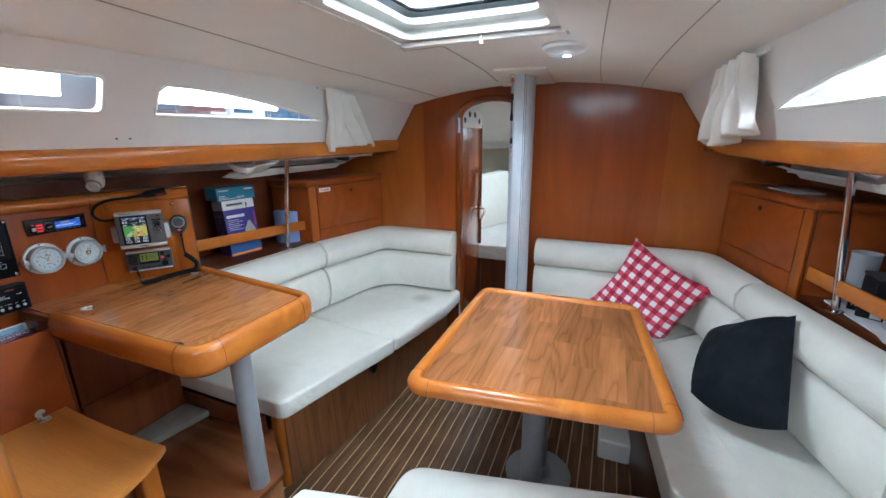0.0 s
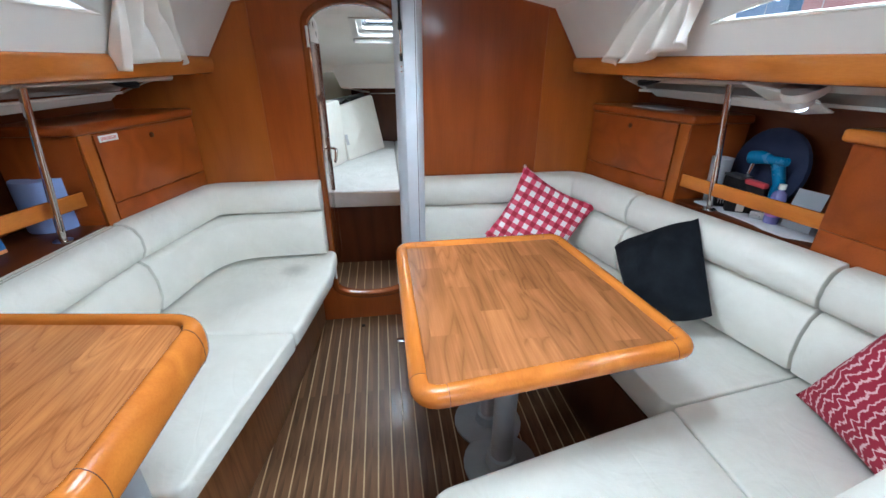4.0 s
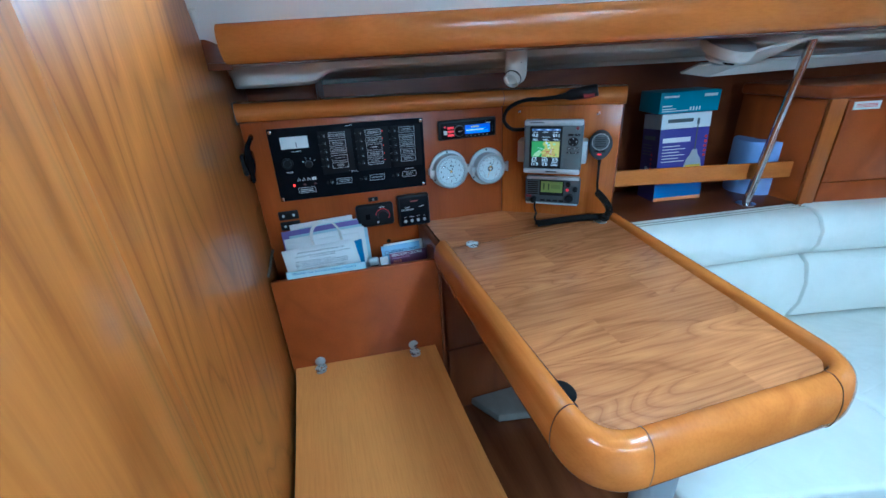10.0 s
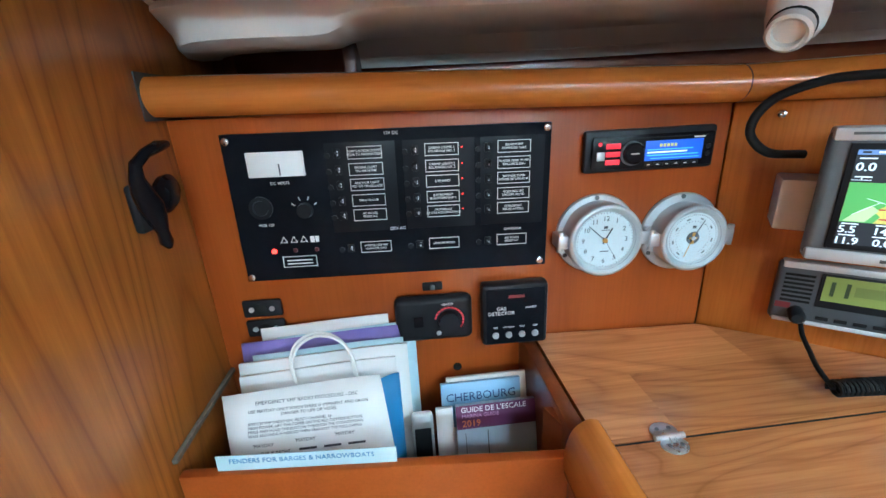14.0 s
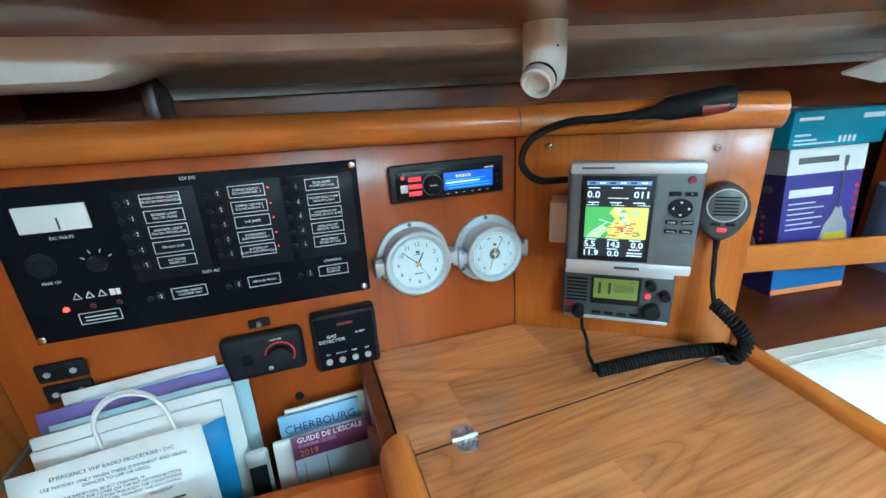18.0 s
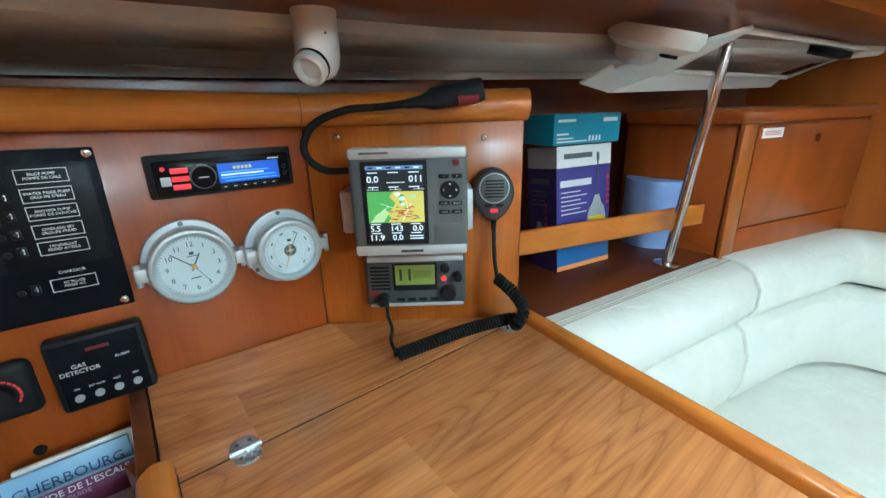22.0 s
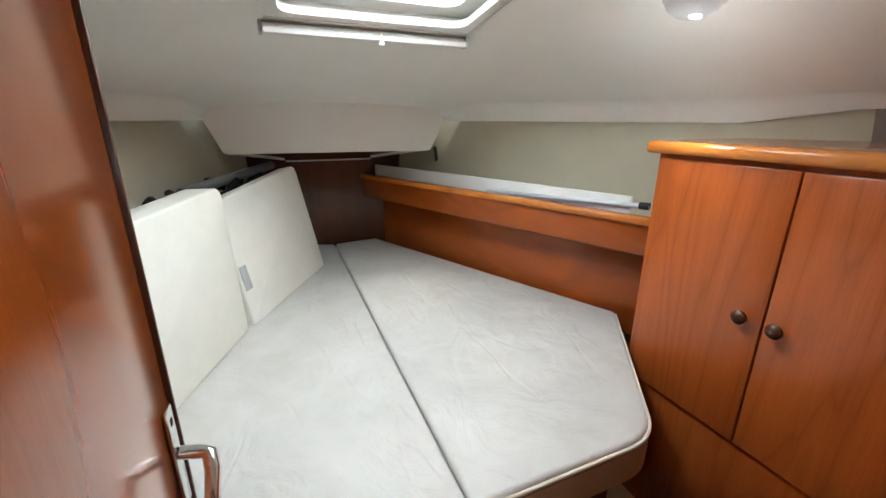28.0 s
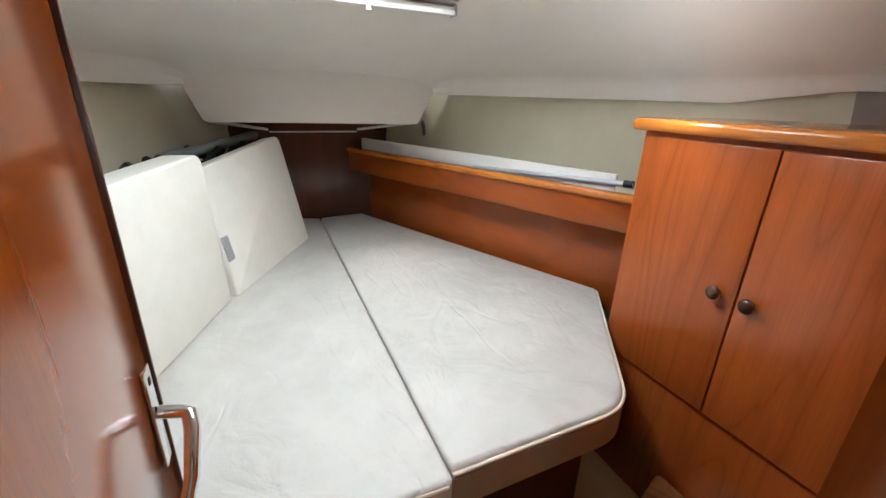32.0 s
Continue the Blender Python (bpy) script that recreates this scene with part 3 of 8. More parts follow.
# ---- setting: hull lining, shelf edges and soffits ----
for hand, name in ((PORT, "wall_hull_port"), (STBD, "wall_hull_starboard")):
    ys = span(-0.7, YB, 20)
    bm = bmesh.new()
    rows = [[bm.verts.new((XC + hand * hull(y), y, z)) for y in ys] for z in (-0.05, 0.9, 1.45)]
    for a, b in zip(rows, rows[1:]):
        for i in range(len(ys) - 1):
            bm.faces.new((a[i], a[i + 1], b[i + 1], b[i]))
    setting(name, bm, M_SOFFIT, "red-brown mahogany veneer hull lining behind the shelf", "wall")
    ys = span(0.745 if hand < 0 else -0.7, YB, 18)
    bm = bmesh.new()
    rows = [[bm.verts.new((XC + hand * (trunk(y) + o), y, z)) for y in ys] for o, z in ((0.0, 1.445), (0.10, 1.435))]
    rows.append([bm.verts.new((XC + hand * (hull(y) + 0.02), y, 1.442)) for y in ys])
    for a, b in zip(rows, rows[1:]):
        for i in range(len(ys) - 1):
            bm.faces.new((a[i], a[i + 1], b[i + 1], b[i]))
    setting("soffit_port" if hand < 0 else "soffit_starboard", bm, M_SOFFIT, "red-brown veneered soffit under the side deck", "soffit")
    edge = soft([(0.018, -0.077), (-0.012, -0.073), (-0.024, -0.052), (-0.026, -0.02), (-0.018, -0.002), (0.0, 0.002), (0.034, 0.001), (0.034, -0.077)])
    ys = ys if hand > 0 else span(0.79, YB, 18)
    path = [(XC + hand * trunk(y), y, 1.515) for y in (ys if hand > 0 else reversed(ys))]
    if hand > 0:
        path = [p for p in path if p[1] > 0.0]
    setting("trim_port" if hand < 0 else "trim_starboard", sweep(edge, path, up=(0, 0, 1)), M_GOLD_Y, "golden varnished shelf edge moulding below the windows", "trim")

# plain closing walls behind the walker
setting("wall_aft", box(XC - 1.7, -0.75, -0.05, XC + 1.7, -0.7, 2.3, 0), M_CHERRY_Z, "cherry veneer wall at the aft end", "wall")
setting("wall_galley", box(0.95, -0.7, -0.05, 1.0, 0.25, 2.3, 0), M_CHERRY_Z, "cherry veneer wall beside the galley", "wall")
setting("wall_cockpit_port", box(XC - 0.9, -0.7, 1.2, XC - 0.88, 0.25, 2.3, 0), M_GRP, "white wall beside the companionway", "wall")
# ceiling aft of the saloon, open at the companionway
for x0, x1, y0, y1 in ((-1.9, -0.75, -0.7, 0.22), (0.15, 1.0, -0.7, 0.22), (-0.75, 0.15, 0.1, 0.22), (-0.75, 0.15, -0.7, -0.5)):
    setting("ceiling_aft", box(x0, y0, 1.95, x1, y1, 1.98, 0), M_LINER, "off-white headliner around the companionway", "ceiling")

# nav bulkhead on the port side, with a rounded end post
setting("wall_nav", box(XC - 1.86, 0.70, -0.02, -1.02, 0.745, 1.9, 0.004), M_OCHRE_Z, "honey-coloured figured veneer bulkhead by the nav seat", "wall")
post = [(-1.20 + 0.17 * k / 12, 0.7458 + 0.044 * math.sin(math.pi / 2 * k / 12) ** 2) for k in range(13)] + [(-1.0 + 0.07 * math.sin(a), 0.73 + 0.06 * math.cos(a)) for a in [math.pi * k / 12 for k in range(1, 13)]] + [(-1.20, 0.69)]
setting("trim_post", prism(post, -0.02, 1.9, 0.004), M_OCHRE_Z, "honey-coloured rounded end post of the nav bulkhead", "trim")

setting("trim_corner", box(-1.845, 0.746, 1.43, -1.822, 0.792, 1.49, 0.002), M_DARK_Y, "dark veneered end behind the shelf edge", "trim")
up_strip = [(-1.79, 0.752, 1.545), (-1.83, 0.752, 1.50), (-1.93, 0.752, 1.463), (-2.03, 0.752, 1.452), (-2.085, 0.752, 1.440), (-2.115, 0.752, 1.408)]
setting("trim_strip_port", tube(up_strip, [0.009, 0.009, 0.010, 0.011, 0.012, 0.008], 12), M_WHITE, "white moulded strip rising to the cabin side", "trim")

# ---- dining table ----
TZ = 0.785
table = thing("dining_table", "teak-topped saloon table with golden fiddle rail on two grey columns", "table", (-0.19, 2.05, 0))
part("tabletop", prism(rounded([(-0.54, 1.564), (0.19, 1.655), (0.113, 2.406), (-0.545, 2.394)], 0.03), TZ - 0.03, TZ - 0.008, 0.0), M_TABLE_Y, table)
FIDDLE = [(-0.554, 1.549), (0.204, 1.642), (0.126, 2.42), (-0.559, 2.408)]
fid = [(x, y, TZ) for x, y in rounded(FIDDLE, 0.045, 6)]
fprof = soft([(-0.019, -0.009), (-0.013, 0.007), (0.004, 0.010), (0.022, 0.003), (0.032, -0.014), (0.030, -0.033), (0.014, -0.046), (-0.020, -0.043)])
part("fiddle_rail", sweep(fprof, fid, True), M_GOLD_Y, table, "golden rounded table edge")
fgrown = [(o * 1.012 + (0.0006 if o > 0 else 0), u * 1.01 + (0.0006 if u > 0 else 0)) for o, u in fprof]
for a, b in zip(FIDDLE, FIDDLE[1:] + FIDDLE[:1]):
    a, b = Vector((*a, TZ)), Vector((*b, TZ))
    d = (b - a).normalized()
    for p in (a + d * 0.058, b - d * 0.058):
        part("mitre_joint", sweep(fgrown, [tuple(p), tuple(p + d * 0.0014)]), M_DARK_Z, table, "dark glued joint")
for y, r in ((2.14, 0.037), (1.92, 0.043)):
    leg = part("leg", lathe([(r, 0.012), (r, TZ - 0.04)], (-0.215, y, 0)), M_GREYPAINT, table, "grey painted column")
    part("base_plate", lathe([(0.15, 0.0), (0.15, 0.008), (0.132, 0.016), (r + 0.02, 0.02), (r + 0.012, 0.06), (r, 0.064)], (-0.215, y, 0.001)), M_PLATE, leg, "blue-grey round floor flange")
    part("top_flange", lathe([(r, -0.02), (0.1, -0.012), (0.1, 0.0)], (-0.215, y, TZ - 0.032)), M_PLATE, leg)

# ---- mast post ----
mast = thing("mast_post", "silver anodised compression post with a rigging wire in its groove", "mast", (-0.485, 2.76, 0))
sec = [(-0.485 + 0.062 * math.cos(a), 2.775 + 0.075 * math.sin(a)) for a in [2 * math.pi * i / 28 for i in range(28)]]
part("tube", prism(sec, 0.0, 1.86, 0), M_ALU, mast)
part("groove_rail", box(-0.512, 2.688, 0.0, -0.452, 2.71, 1.86, 0.004), M_ALU, mast)
part("groove", box(-0.4615, 2.6865, 0.0, -0.4585, 2.69, 1.84, 0), M_GREYPL, mast)
bm = bmesh.new()
collar = [(-0.345, 2.60), (-0.36, 3.05), (-0.665, 3.05), (-0.64, 2.90), (-0.592, 2.575)]
low = [bm.verts.new((x, y, ceil_at(x, y) - 0.009)) for x, y in collar]
high = [bm.verts.new((x, y, ceil_at(x, y) + 0.004)) for x, y in collar]
bm.faces.new(low[::-1])
bm.faces.new(high)
for k in range(len(collar)):
    bm.faces.new((low[k - 1], low[k], high[k], high[k - 1]))
bmesh.ops.recalc_face_normals(bm, faces=bm.faces)
part("collar", bevelled(bm, 0.002, 2), M_WHITE, mast, "flat white ceiling plate round the mast")

# ---- port settee ----
SZ = 0.5
settee = thing("port_settee", "ivory leather settee with a curved backrest on a teak laminate base", "sofa", (-1.35, 2.4, 0))
SB = SZ - 0.085
base = [(-1.245, 1.66), (-1.135, 2.22), (-1.035, 3.05), (-1.75, 3.05), (-1.9, 1.66)]
part("base", prism(base, 0.0, SB - 0.014, 0.003), M_SETTEEFRONT, settee, "reddish teak laminate settee front")
part("corner_post", prism(rounded([(-1.246, 1.70), (-1.258, 1.632), (-1.30, 1.632), (-1.30, 1.70)], [0.0, 0.024, 0.006, 0.0], 6), 0.0, SB - 0.014, 0), M_GOLD_Z, settee, "rounded golden corner post")
board = [(-1.215, 1.605), (-1.105, 2.20), (-1.005, 3.05), (-1.75, 3.05), (-1.86, 1.62)]
part("seat_board", prism(rounded(board, [0.05, 0, 0, 0, 0.01], 6), SB - 0.013, SB - 0.001, 0.003), M_DARK_Y, settee, "dark red plywood seat board")


def cushion(poly, z0, z1, r=0.03, radius=0.04):
    """A stuffed seat cushion with a rounded rim."""
    return prism(rounded(poly, radius, 9), z0, z1, r, 4, 60)


part("seat_cushion", cushion([(-1.175, 1.585), (-1.10, 1.90), (-1.012, 2.243), (-1.80, 2.33), (-1.85, 1.60)], SB, SZ, 0.035, radius=[0.05, 0.3, 0.02, 0.03, 0.03]), M_LEATHER, settee)
part("seat_cushion", cushion([(-1.010, 2.247), (-0.918, 2.74), (-0.915, 3.04), (-1.70, 3.04), (-1.80, 2.335)], SB, SZ, 0.035, radius=[0.03, 0.05, 0.06, 0.03, 0.03]), M_LEATHER_MARKED, settee, "ivory cushion with a grey stain")
LOWER = [(0.0, 0.0), (-0.06, 0.02), (-0.085, 0.09), (-0.085, 0.17), (-0.065, 0.235), (-0.032, 0.258), (0.04, 0.258), (0.04, 0.0)]
UPPER = [(0.0, 0.250), (-0.03, 0.262), (-0.06, 0.275), (-0.078, 0.31), (-0.078, 0.36), (-0.055, 0.4), (-0.02, 0.417), (0.04, 0.415), (0.06, 0.39), (0.06, 0.250)]


def backrest(path, upper=None, z=SZ - 0.002):
    """Two stuffed rolls, one on the other; the upper one may turn its corner more tightly."""
    low = bevelled(sweep(LOWER, [(x, y, z) for x, y in path]), 0.008, 2, 60)
    high = bevelled(sweep(UPPER, [(x, y, z) for x, y in (upper or path)]), 0.008, 2, 60)
    return joined(low, high)


def bend(a, corner, b, r, steps=8):
    pts = rounded([a, corner, b], [0, r, 0], steps)
    return pts


part("backrest", backrest([(-1.745, 1.815), (-1.655, 2.455)][::-1]), M_LEATHER, settee)
part("backrest", backrest(bend((-1.65, 2.47), (-1.53, 3.01), (-0.962, 3.01), 0.32)[::-1], bend((-1.65, 2.47), (-1.515, 3.015), (-0.962, 3.01), 0.10)[::-1]), M_LEATHER, settee)

for o, h in ((-0.004, 0.4185), (0.012, 0.4185)):
    part("stitched_seam", tube([(-1.742 - o, 1.818, SZ + h - 0.001), (-1.657 - o, 2.45, SZ + h - 0.001)], 0.0016, 6), M_STITCH, settee, "twin stitched seam")

# ---- starboard settee: a U round the table ----
usofa = thing("dinette_settee", "ivory leather U-shaped dinette settee around the table", "sofa", (0.4, 2.1, 0))
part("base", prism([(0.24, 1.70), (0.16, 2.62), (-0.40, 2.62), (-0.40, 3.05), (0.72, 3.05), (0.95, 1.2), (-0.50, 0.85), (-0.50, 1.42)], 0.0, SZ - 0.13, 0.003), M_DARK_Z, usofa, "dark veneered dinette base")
part("seat_cushion", cushion([(-0.40, 2.60), (0.16, 2.60), (0.62, 3.04), (-0.40, 3.04)], SZ - 0.12, SZ), M_LEATHER, usofa)
part("seat_cushion", cushion([(0.24, 1.675), (0.86, 1.752), (0.74, 2.98), (0.63, 3.0), (0.15, 2.58)], SZ - 0.12, SZ, 0.022, radius=[0.05, 0.01, 0.03, 0.03, 0.03]), M_LEATHER, usofa)
part("seat_cushion", cushion([(-0.56, 0.90), (0.25, 1.05), (0.245, 1.668), (-0.555, 1.50)], SZ - 0.12, SZ, 0.035, radius=[0.06, 0.02, 0.02, 0.09]), M_LEATHER, usofa)
part("seat_cushion", cushion([(0.255, 1.05), (0.95, 1.05), (0.86, 1.748), (0.25, 1.668)], SZ - 0.12, SZ, 0.022, radius=0.012), M_LEATHER, usofa)
part("backrest", backrest(bend((0.60, 2.56), (0.50, 3.01), (-0.415, 3.01), 0.22), bend((0.60, 2.56), (0.49, 3.01), (-0.415, 3.01), 0.10)), M_LEATHER, usofa)
part("backrest", backrest([(0.797, 1.77), (0.602, 2.55)]), M_LEATHER, usofa)
part("backrest", backrest(bend((-0.50, 0.945), (0.905, 1.265), (0.80, 1.76), 0.16)), M_LEATHER, usofa)
part("back_board", prism([(-0.53, 0.855), (0.93, 1.20), (0.924, 1.225), (-0.536, 0.88)], 0.0, 0.895, 0.006), M_GOLD_X, usofa, "golden board behind the aft backrest")

# ---- lockers on the shelves ----
def locker(hand, label):
    t = thing("shelf_locker", label, "cabinet", (XC + hand * 1.1, 2.8, 0.9), "shelf lockers")
    m = lambda x: XC + hand * (x - XC) if hand < 0 else x
    q = [(0.560, 3.06), (0.72, 2.475), (1.0, 2.475), (0.88, 3.06)]
    flip = lambda pts: [(XC + hand * (x - XC), y) for x, y in pts]
    part("body", prism(flip(q), 0.88, 1.25, 0.002), M_CHERRY_Y, t)
    part("top", prism(flip([(0.545, 3.06), (0.70, 2.452), (1.0, 2.452), (0.88, 3.06)]), 1.25, 1.288, 0.012, 3), M_CHERRY_Y, t, "rounded cherry top")
    d = Vector((0.16, -0.585, 0)).normalized()
    f0 = Vector((0.556, 3.055, 0))
    n_out = Vector((-0.585, -0.16, 0)).normalized() * 0.004
    def panel(a, b, z0, z1, th=0.008):
        p0, p1 = f0 + d * a, f0 + d * b
        o = n_out.normalized() * th
        pts = [(p0.x, p0.y), (p1.x, p1.y), (p1.x + o.x, p1.y + o.y), (p0.x + o.x, p0.y + o.y)]
        return prism(flip(pts), z0, z1, 0.002)
    door = part("door", panel(0.012, 0.545, 0.985, 1.243), M_CHERRY_X, t)
    part("lower_panel", panel(0.012, 0.545, 0.89, 0.98, 0.006), M_CHERRY_X, t)
    part("corner_post", panel(0.556, 0.606, 0.885, 1.25, 0.012), M_CHERRY2_Z, t, "lighter upright corner post")
    k = f0 + d * 0.28 + n_out.normalized() * 0.008
    turn = Vector((0, 0, 1)).rotation_difference(Vector((n_out.x * (hand if hand < 0 else 1), n_out.y, 0)).normalized()).to_matrix().to_4x4()
    kx = XC + hand * (k.x - XC) if hand < 0 else k.x
    part("knob", lathe([(0.011, 0), (0.011, 0.004), (0.006, 0.006)], (kx, k.y, 1.205), 14, turn), M_DARK_Z, door, "dark recessed finger latch")
    return t, f0, d, n_out


locker(STBD, "cherry shelf locker with a drop-down door and rounded top")
locker(PORT, "cherry shelf locker with a drop-down door and a small label")

# shelves behind the backrests
for hand in (PORT, STBD):
    pts = [(0.60, 3.06), (0.72, 2.50), (0.86, 1.80), (0.92, 1.1), (1.19, 1.1), (1.09, 2.0), (0.88, 3.06)]
    if hand < 0:
        pts = [(0.60, 3.06), (0.72, 2.50), (0.80, 1.82), (1.12, 1.82), (1.06, 2.2), (0.88, 3.06)]
    setting("shelf_port" if hand < 0 else "shelf_starboard", prism([(XC + hand * (x - XC), y) for x, y in pts], 0.885, 0.912, 0.004), M_DARK_Y, "cherry shelf behind the backrest, its shade put into a dark tone", "shelf")
    x0 = lambda v: XC + hand * (v - XC)
    r = thing("fiddle_rail", "cherry retaining rail along the shelf", "rail", (x0(0.83), 2.2, 0.97), "shelf rails")
    if hand < 0:
        part("board", prism([(-1.735, 2.50), (-1.749, 2.50), (-1.952, 1.81), (-1.938, 1.81)], 0.99, 1.047, 0.005, 3), M_GOLD_Y, r)
    else:
        part("board", prism([(x0(0.726), 2.49), (x0(0.862), 1.80), (x0(0.876), 1.80), (x0(0.74), 2.49)], 0.975, 1.032, 0.004), M_GOLD_Y, r)
    p = thing("grab_pole", "thin chromed grab pole between shelf and deckhead", "pole", (x0(0.77), 2.32, 0.9), "grab poles")
    part("rod", tube([(x0(0.775), 2.32, 0.912), (x0(0.735), 2.35, 1.425)], 0.0125, 12), M_CHROME, p)
    part("foot", lathe([(0.03, 0), (0.03, 0.004), (0.014, 0.008)], (x0(0.775), 2.32, 0.912)), M_CHROME, p)

# ---- nav station ----
NZ = 0.945
nav = thing("chart_table", "teak-topped chart table with thick golden rounded edge on a column", "table", (-1.4, 1.5, 0))
part("tabletop", prism(rounded([(-1.775, 1.235), (-1.13, 1.238), (-1.095, 1.28), (-1.085, 1.65), (-1.12, 1.70), (-1.775, 1.785)], 0.01, 3), NZ - 0.03, NZ - 0.006), M_TABLE_X, nav)
part("back_board", prism([(-1.779, 1.235), (-1.779, 1.785), (-1.80, 1.787), (-1.995, 1.505), (-2.012, 1.235)], NZ - 0.03, NZ - 0.006), M_TABLE_X, nav)
part("joint_line", box(-1.7787, 1.24, NZ - 0.02, -1.7753, 1.783, NZ - 0.0072, 0), M_RUBBER, nav, "dark open joint")
part("joint_line", box(-1.79, 1.2455, NZ - 0.008, -1.16, 1.2475, NZ - 0.0057, 0), M_RUBBER, nav, "dark open joint")
lip = rounded([(-1.80, 1.235), (-1.085, 1.228), (-1.07, 1.69), (-1.78, 1.79)], [0, 0.07, 0.07, 0], 8)
lprof = soft([(-0.013, -0.009), (-0.009, 0.009), (0.006, 0.014), (0.024, 0.001), (0.032, -0.03), (0.030, -0.072), (0.014, -0.090), (-0.014, -0.089)])
part("edge_moulding", sweep(lprof, [(x, y, NZ) for x, y in lip]), M_GOLD_X, nav, "golden rounded fiddle edge")
grown = [(o * 1.012 + (0.0006 if o > 0 else 0), u * 1.01 + (0.0006 if u > 0 else 0)) for o, u in lprof]
for p, q in (((-1.155, 1.2287), (-1.1535, 1.2287)), ((-1.0835, 1.295), (-1.0834, 1.2965)), ((-1.0722, 1.632), (-1.0721, 1.6335))):
    part("mitre_joint", sweep(grown, [(*p, NZ), (*q, NZ)]), M_DARK_Z, nav, "dark glued joint")
part("leg", lathe([(0.034, 0.30), (0.034, NZ - 0.04)], (-1.13, 1.40, 0)), M_GREYPAINT, nav, "grey painted column")

bin_ = thing("chart_bin", "open-topped cherry chart bin beside the nav seat", "bin", (-1.93, 1.0, 0.6))
part("front_panel", prism([(-1.845, 0.75), (-1.803, 1.224), (-1.818, 1.224), (-1.86, 0.75)], 0.35, 0.899, 0.003), M_CHERRY_X, bin_)
part("side_panel", prism([(-1.80, 1.212), (-1.80, 1.232), (-2.02, 1.232), (-2.02, 1.212)], 0.35, 0.938, 0.002), M_FOOTWELL_Z, bin_)
part("bottom", prism([(-1.85, 0.75), (-1.81, 1.21), (-2.05, 1.21), (-2.09, 0.75)], 0.74, 0.752, 0.0), M_DARK_Y, bin_)

seat = thing("navigator_bench", "golden plywood nav seat with a hinged curved lid", "seat", (-1.5, 1.0, 0))
SEAT_SAG = lambda x: 0.6 - 0.0001 - 0.019 * math.sin(math.pi * min(1.0, max(0.0, (x + 1.852) / 0.62))) ** 0.9


def seat_lid():
    """Bent plywood lid: hollow across, its inboard edge bowed, rounded all round."""
    bm = bmesh.new()
    rows = []
    for v in span(0.0, 1.0, 14):
        y = 0.758 + v * (1.188 - 0.758)
        inboard = -1.262 + 0.072 * math.sin(math.pi * v) ** 0.8
        outboard = -1.846 + 0.012 * v
        rows.append([(outboard + (inboard - outboard) * u, y) for u in span(0.0, 1.0, 20)])
    top = [[bm.verts.new((x, y, SEAT_SAG(x))) for x, y in r] for r in rows]
    low = [[bm.verts.new((x, y, SEAT_SAG(x) - 0.018)) for x, y in r] for r in rows]
    nv, nu = len(rows) - 1, len(rows[0]) - 1
    for i in range(nv):
        for j in range(nu):
            bm.faces.new((top[i][j], top[i][j + 1], top[i + 1][j + 1], top[i + 1][j]))
            bm.faces.new((low[i + 1][j], low[i + 1][j + 1], low[i][j + 1], low[i][j]))
    rim = [(0, j) for j in range(nu)] + [(i, nu) for i in range(nv)] + [(nv, j) for j in range(nu, 0, -1)] + [(i, 0) for i in range(nv, 0, -1)]
    for a, b in zip(rim, rim[1:] + rim[:1]):
        bm.faces.new((low[a[0]][a[1]], low[b[0]][b[1]], top[b[0]][b[1]], top[a[0]][a[1]]))
    return bevelled(bm, 0.004, 2, 60)


part("lid", seat_lid(), M_SEATWOOD, seat)
part("base", prism([(-1.84, 0.76), (-1.835, 1.165), (-1.335, 1.165), (-1.335, 0.76)], 0.0, 0.555, 0.003), M_SETTEEFRONT, seat, "brown laminate seat box")
for y in (0.80, 1.13):
    part("leg", prism(rounded([(-1.318, y - 0.028), (-1.262, y - 0.028), (-1.262, y + 0.028), (-1.318, y + 0.028)], 0.012, 4), 0.0, 0.566, 0.002), M_GOLD_Z, seat, "golden solid front leg")

console = thing("nav_console", "cherry instrument console above the chart table", "console", (-2.05, 1.3, 0.9))
part("fascia", prism([(-2.0315, 0.7465), (-2.0045, 1.51), (-2.03, 1.52), (-2.07, 0.7465)], 0.70, 1.298, 0.002), M_CHERRY_Z, console)
part("angled_panel", prism([(-2.003, 1.511), (-1.786, 1.783), (-1.80, 1.795), (-2.02, 1.52)], 0.93, 1.285, 0.002), M_AMBER_Z, console, "amber angled instrument panel")
part("end_panel", prism([(-1.786, 1.783), (-1.80, 1.80), (-2.0, 1.88), (-2.0, 1.86)], 0.90, 1.285, 0.002), M_CHERRY_Z, console)
cprof = [(-0.055, 0.0), (-0.004, 0.0)] + [(0.012 + 0.026 * math.cos(a), 0.0235 + 0.0245 * math.sin(a)) for a in [radians(-80 + 17 * k) for k in range(11)]] + [(-0.055, 0.048)]
part("cap_moulding", sweep(cprof, [(-2.029, 0.7475, 1.302), (-2.004, 1.512, 1.283), (-1.8, 1.80, 1.283)]), M_GOLD_Y, console, "golden rounded top moulding")
grown_cap = [(o * 1.012 + (0.0006 if o > 0 else 0), u * 1.012 - 0.0002) for o, u in cprof]
part("mitre_joint", sweep(grown_cap, [(-2.0045, 1.500, 1.2833), (-2.00445, 1.5012, 1.2833)]), M_DARK_Z, console, "dark glued joint")
part("end_gasket", box(-2.075, 0.7456, 1.298, -1.9885, 0.7472, 1.353, 0.0), M_DARKGREY, console, "grey sealing strip at the bulkhead")
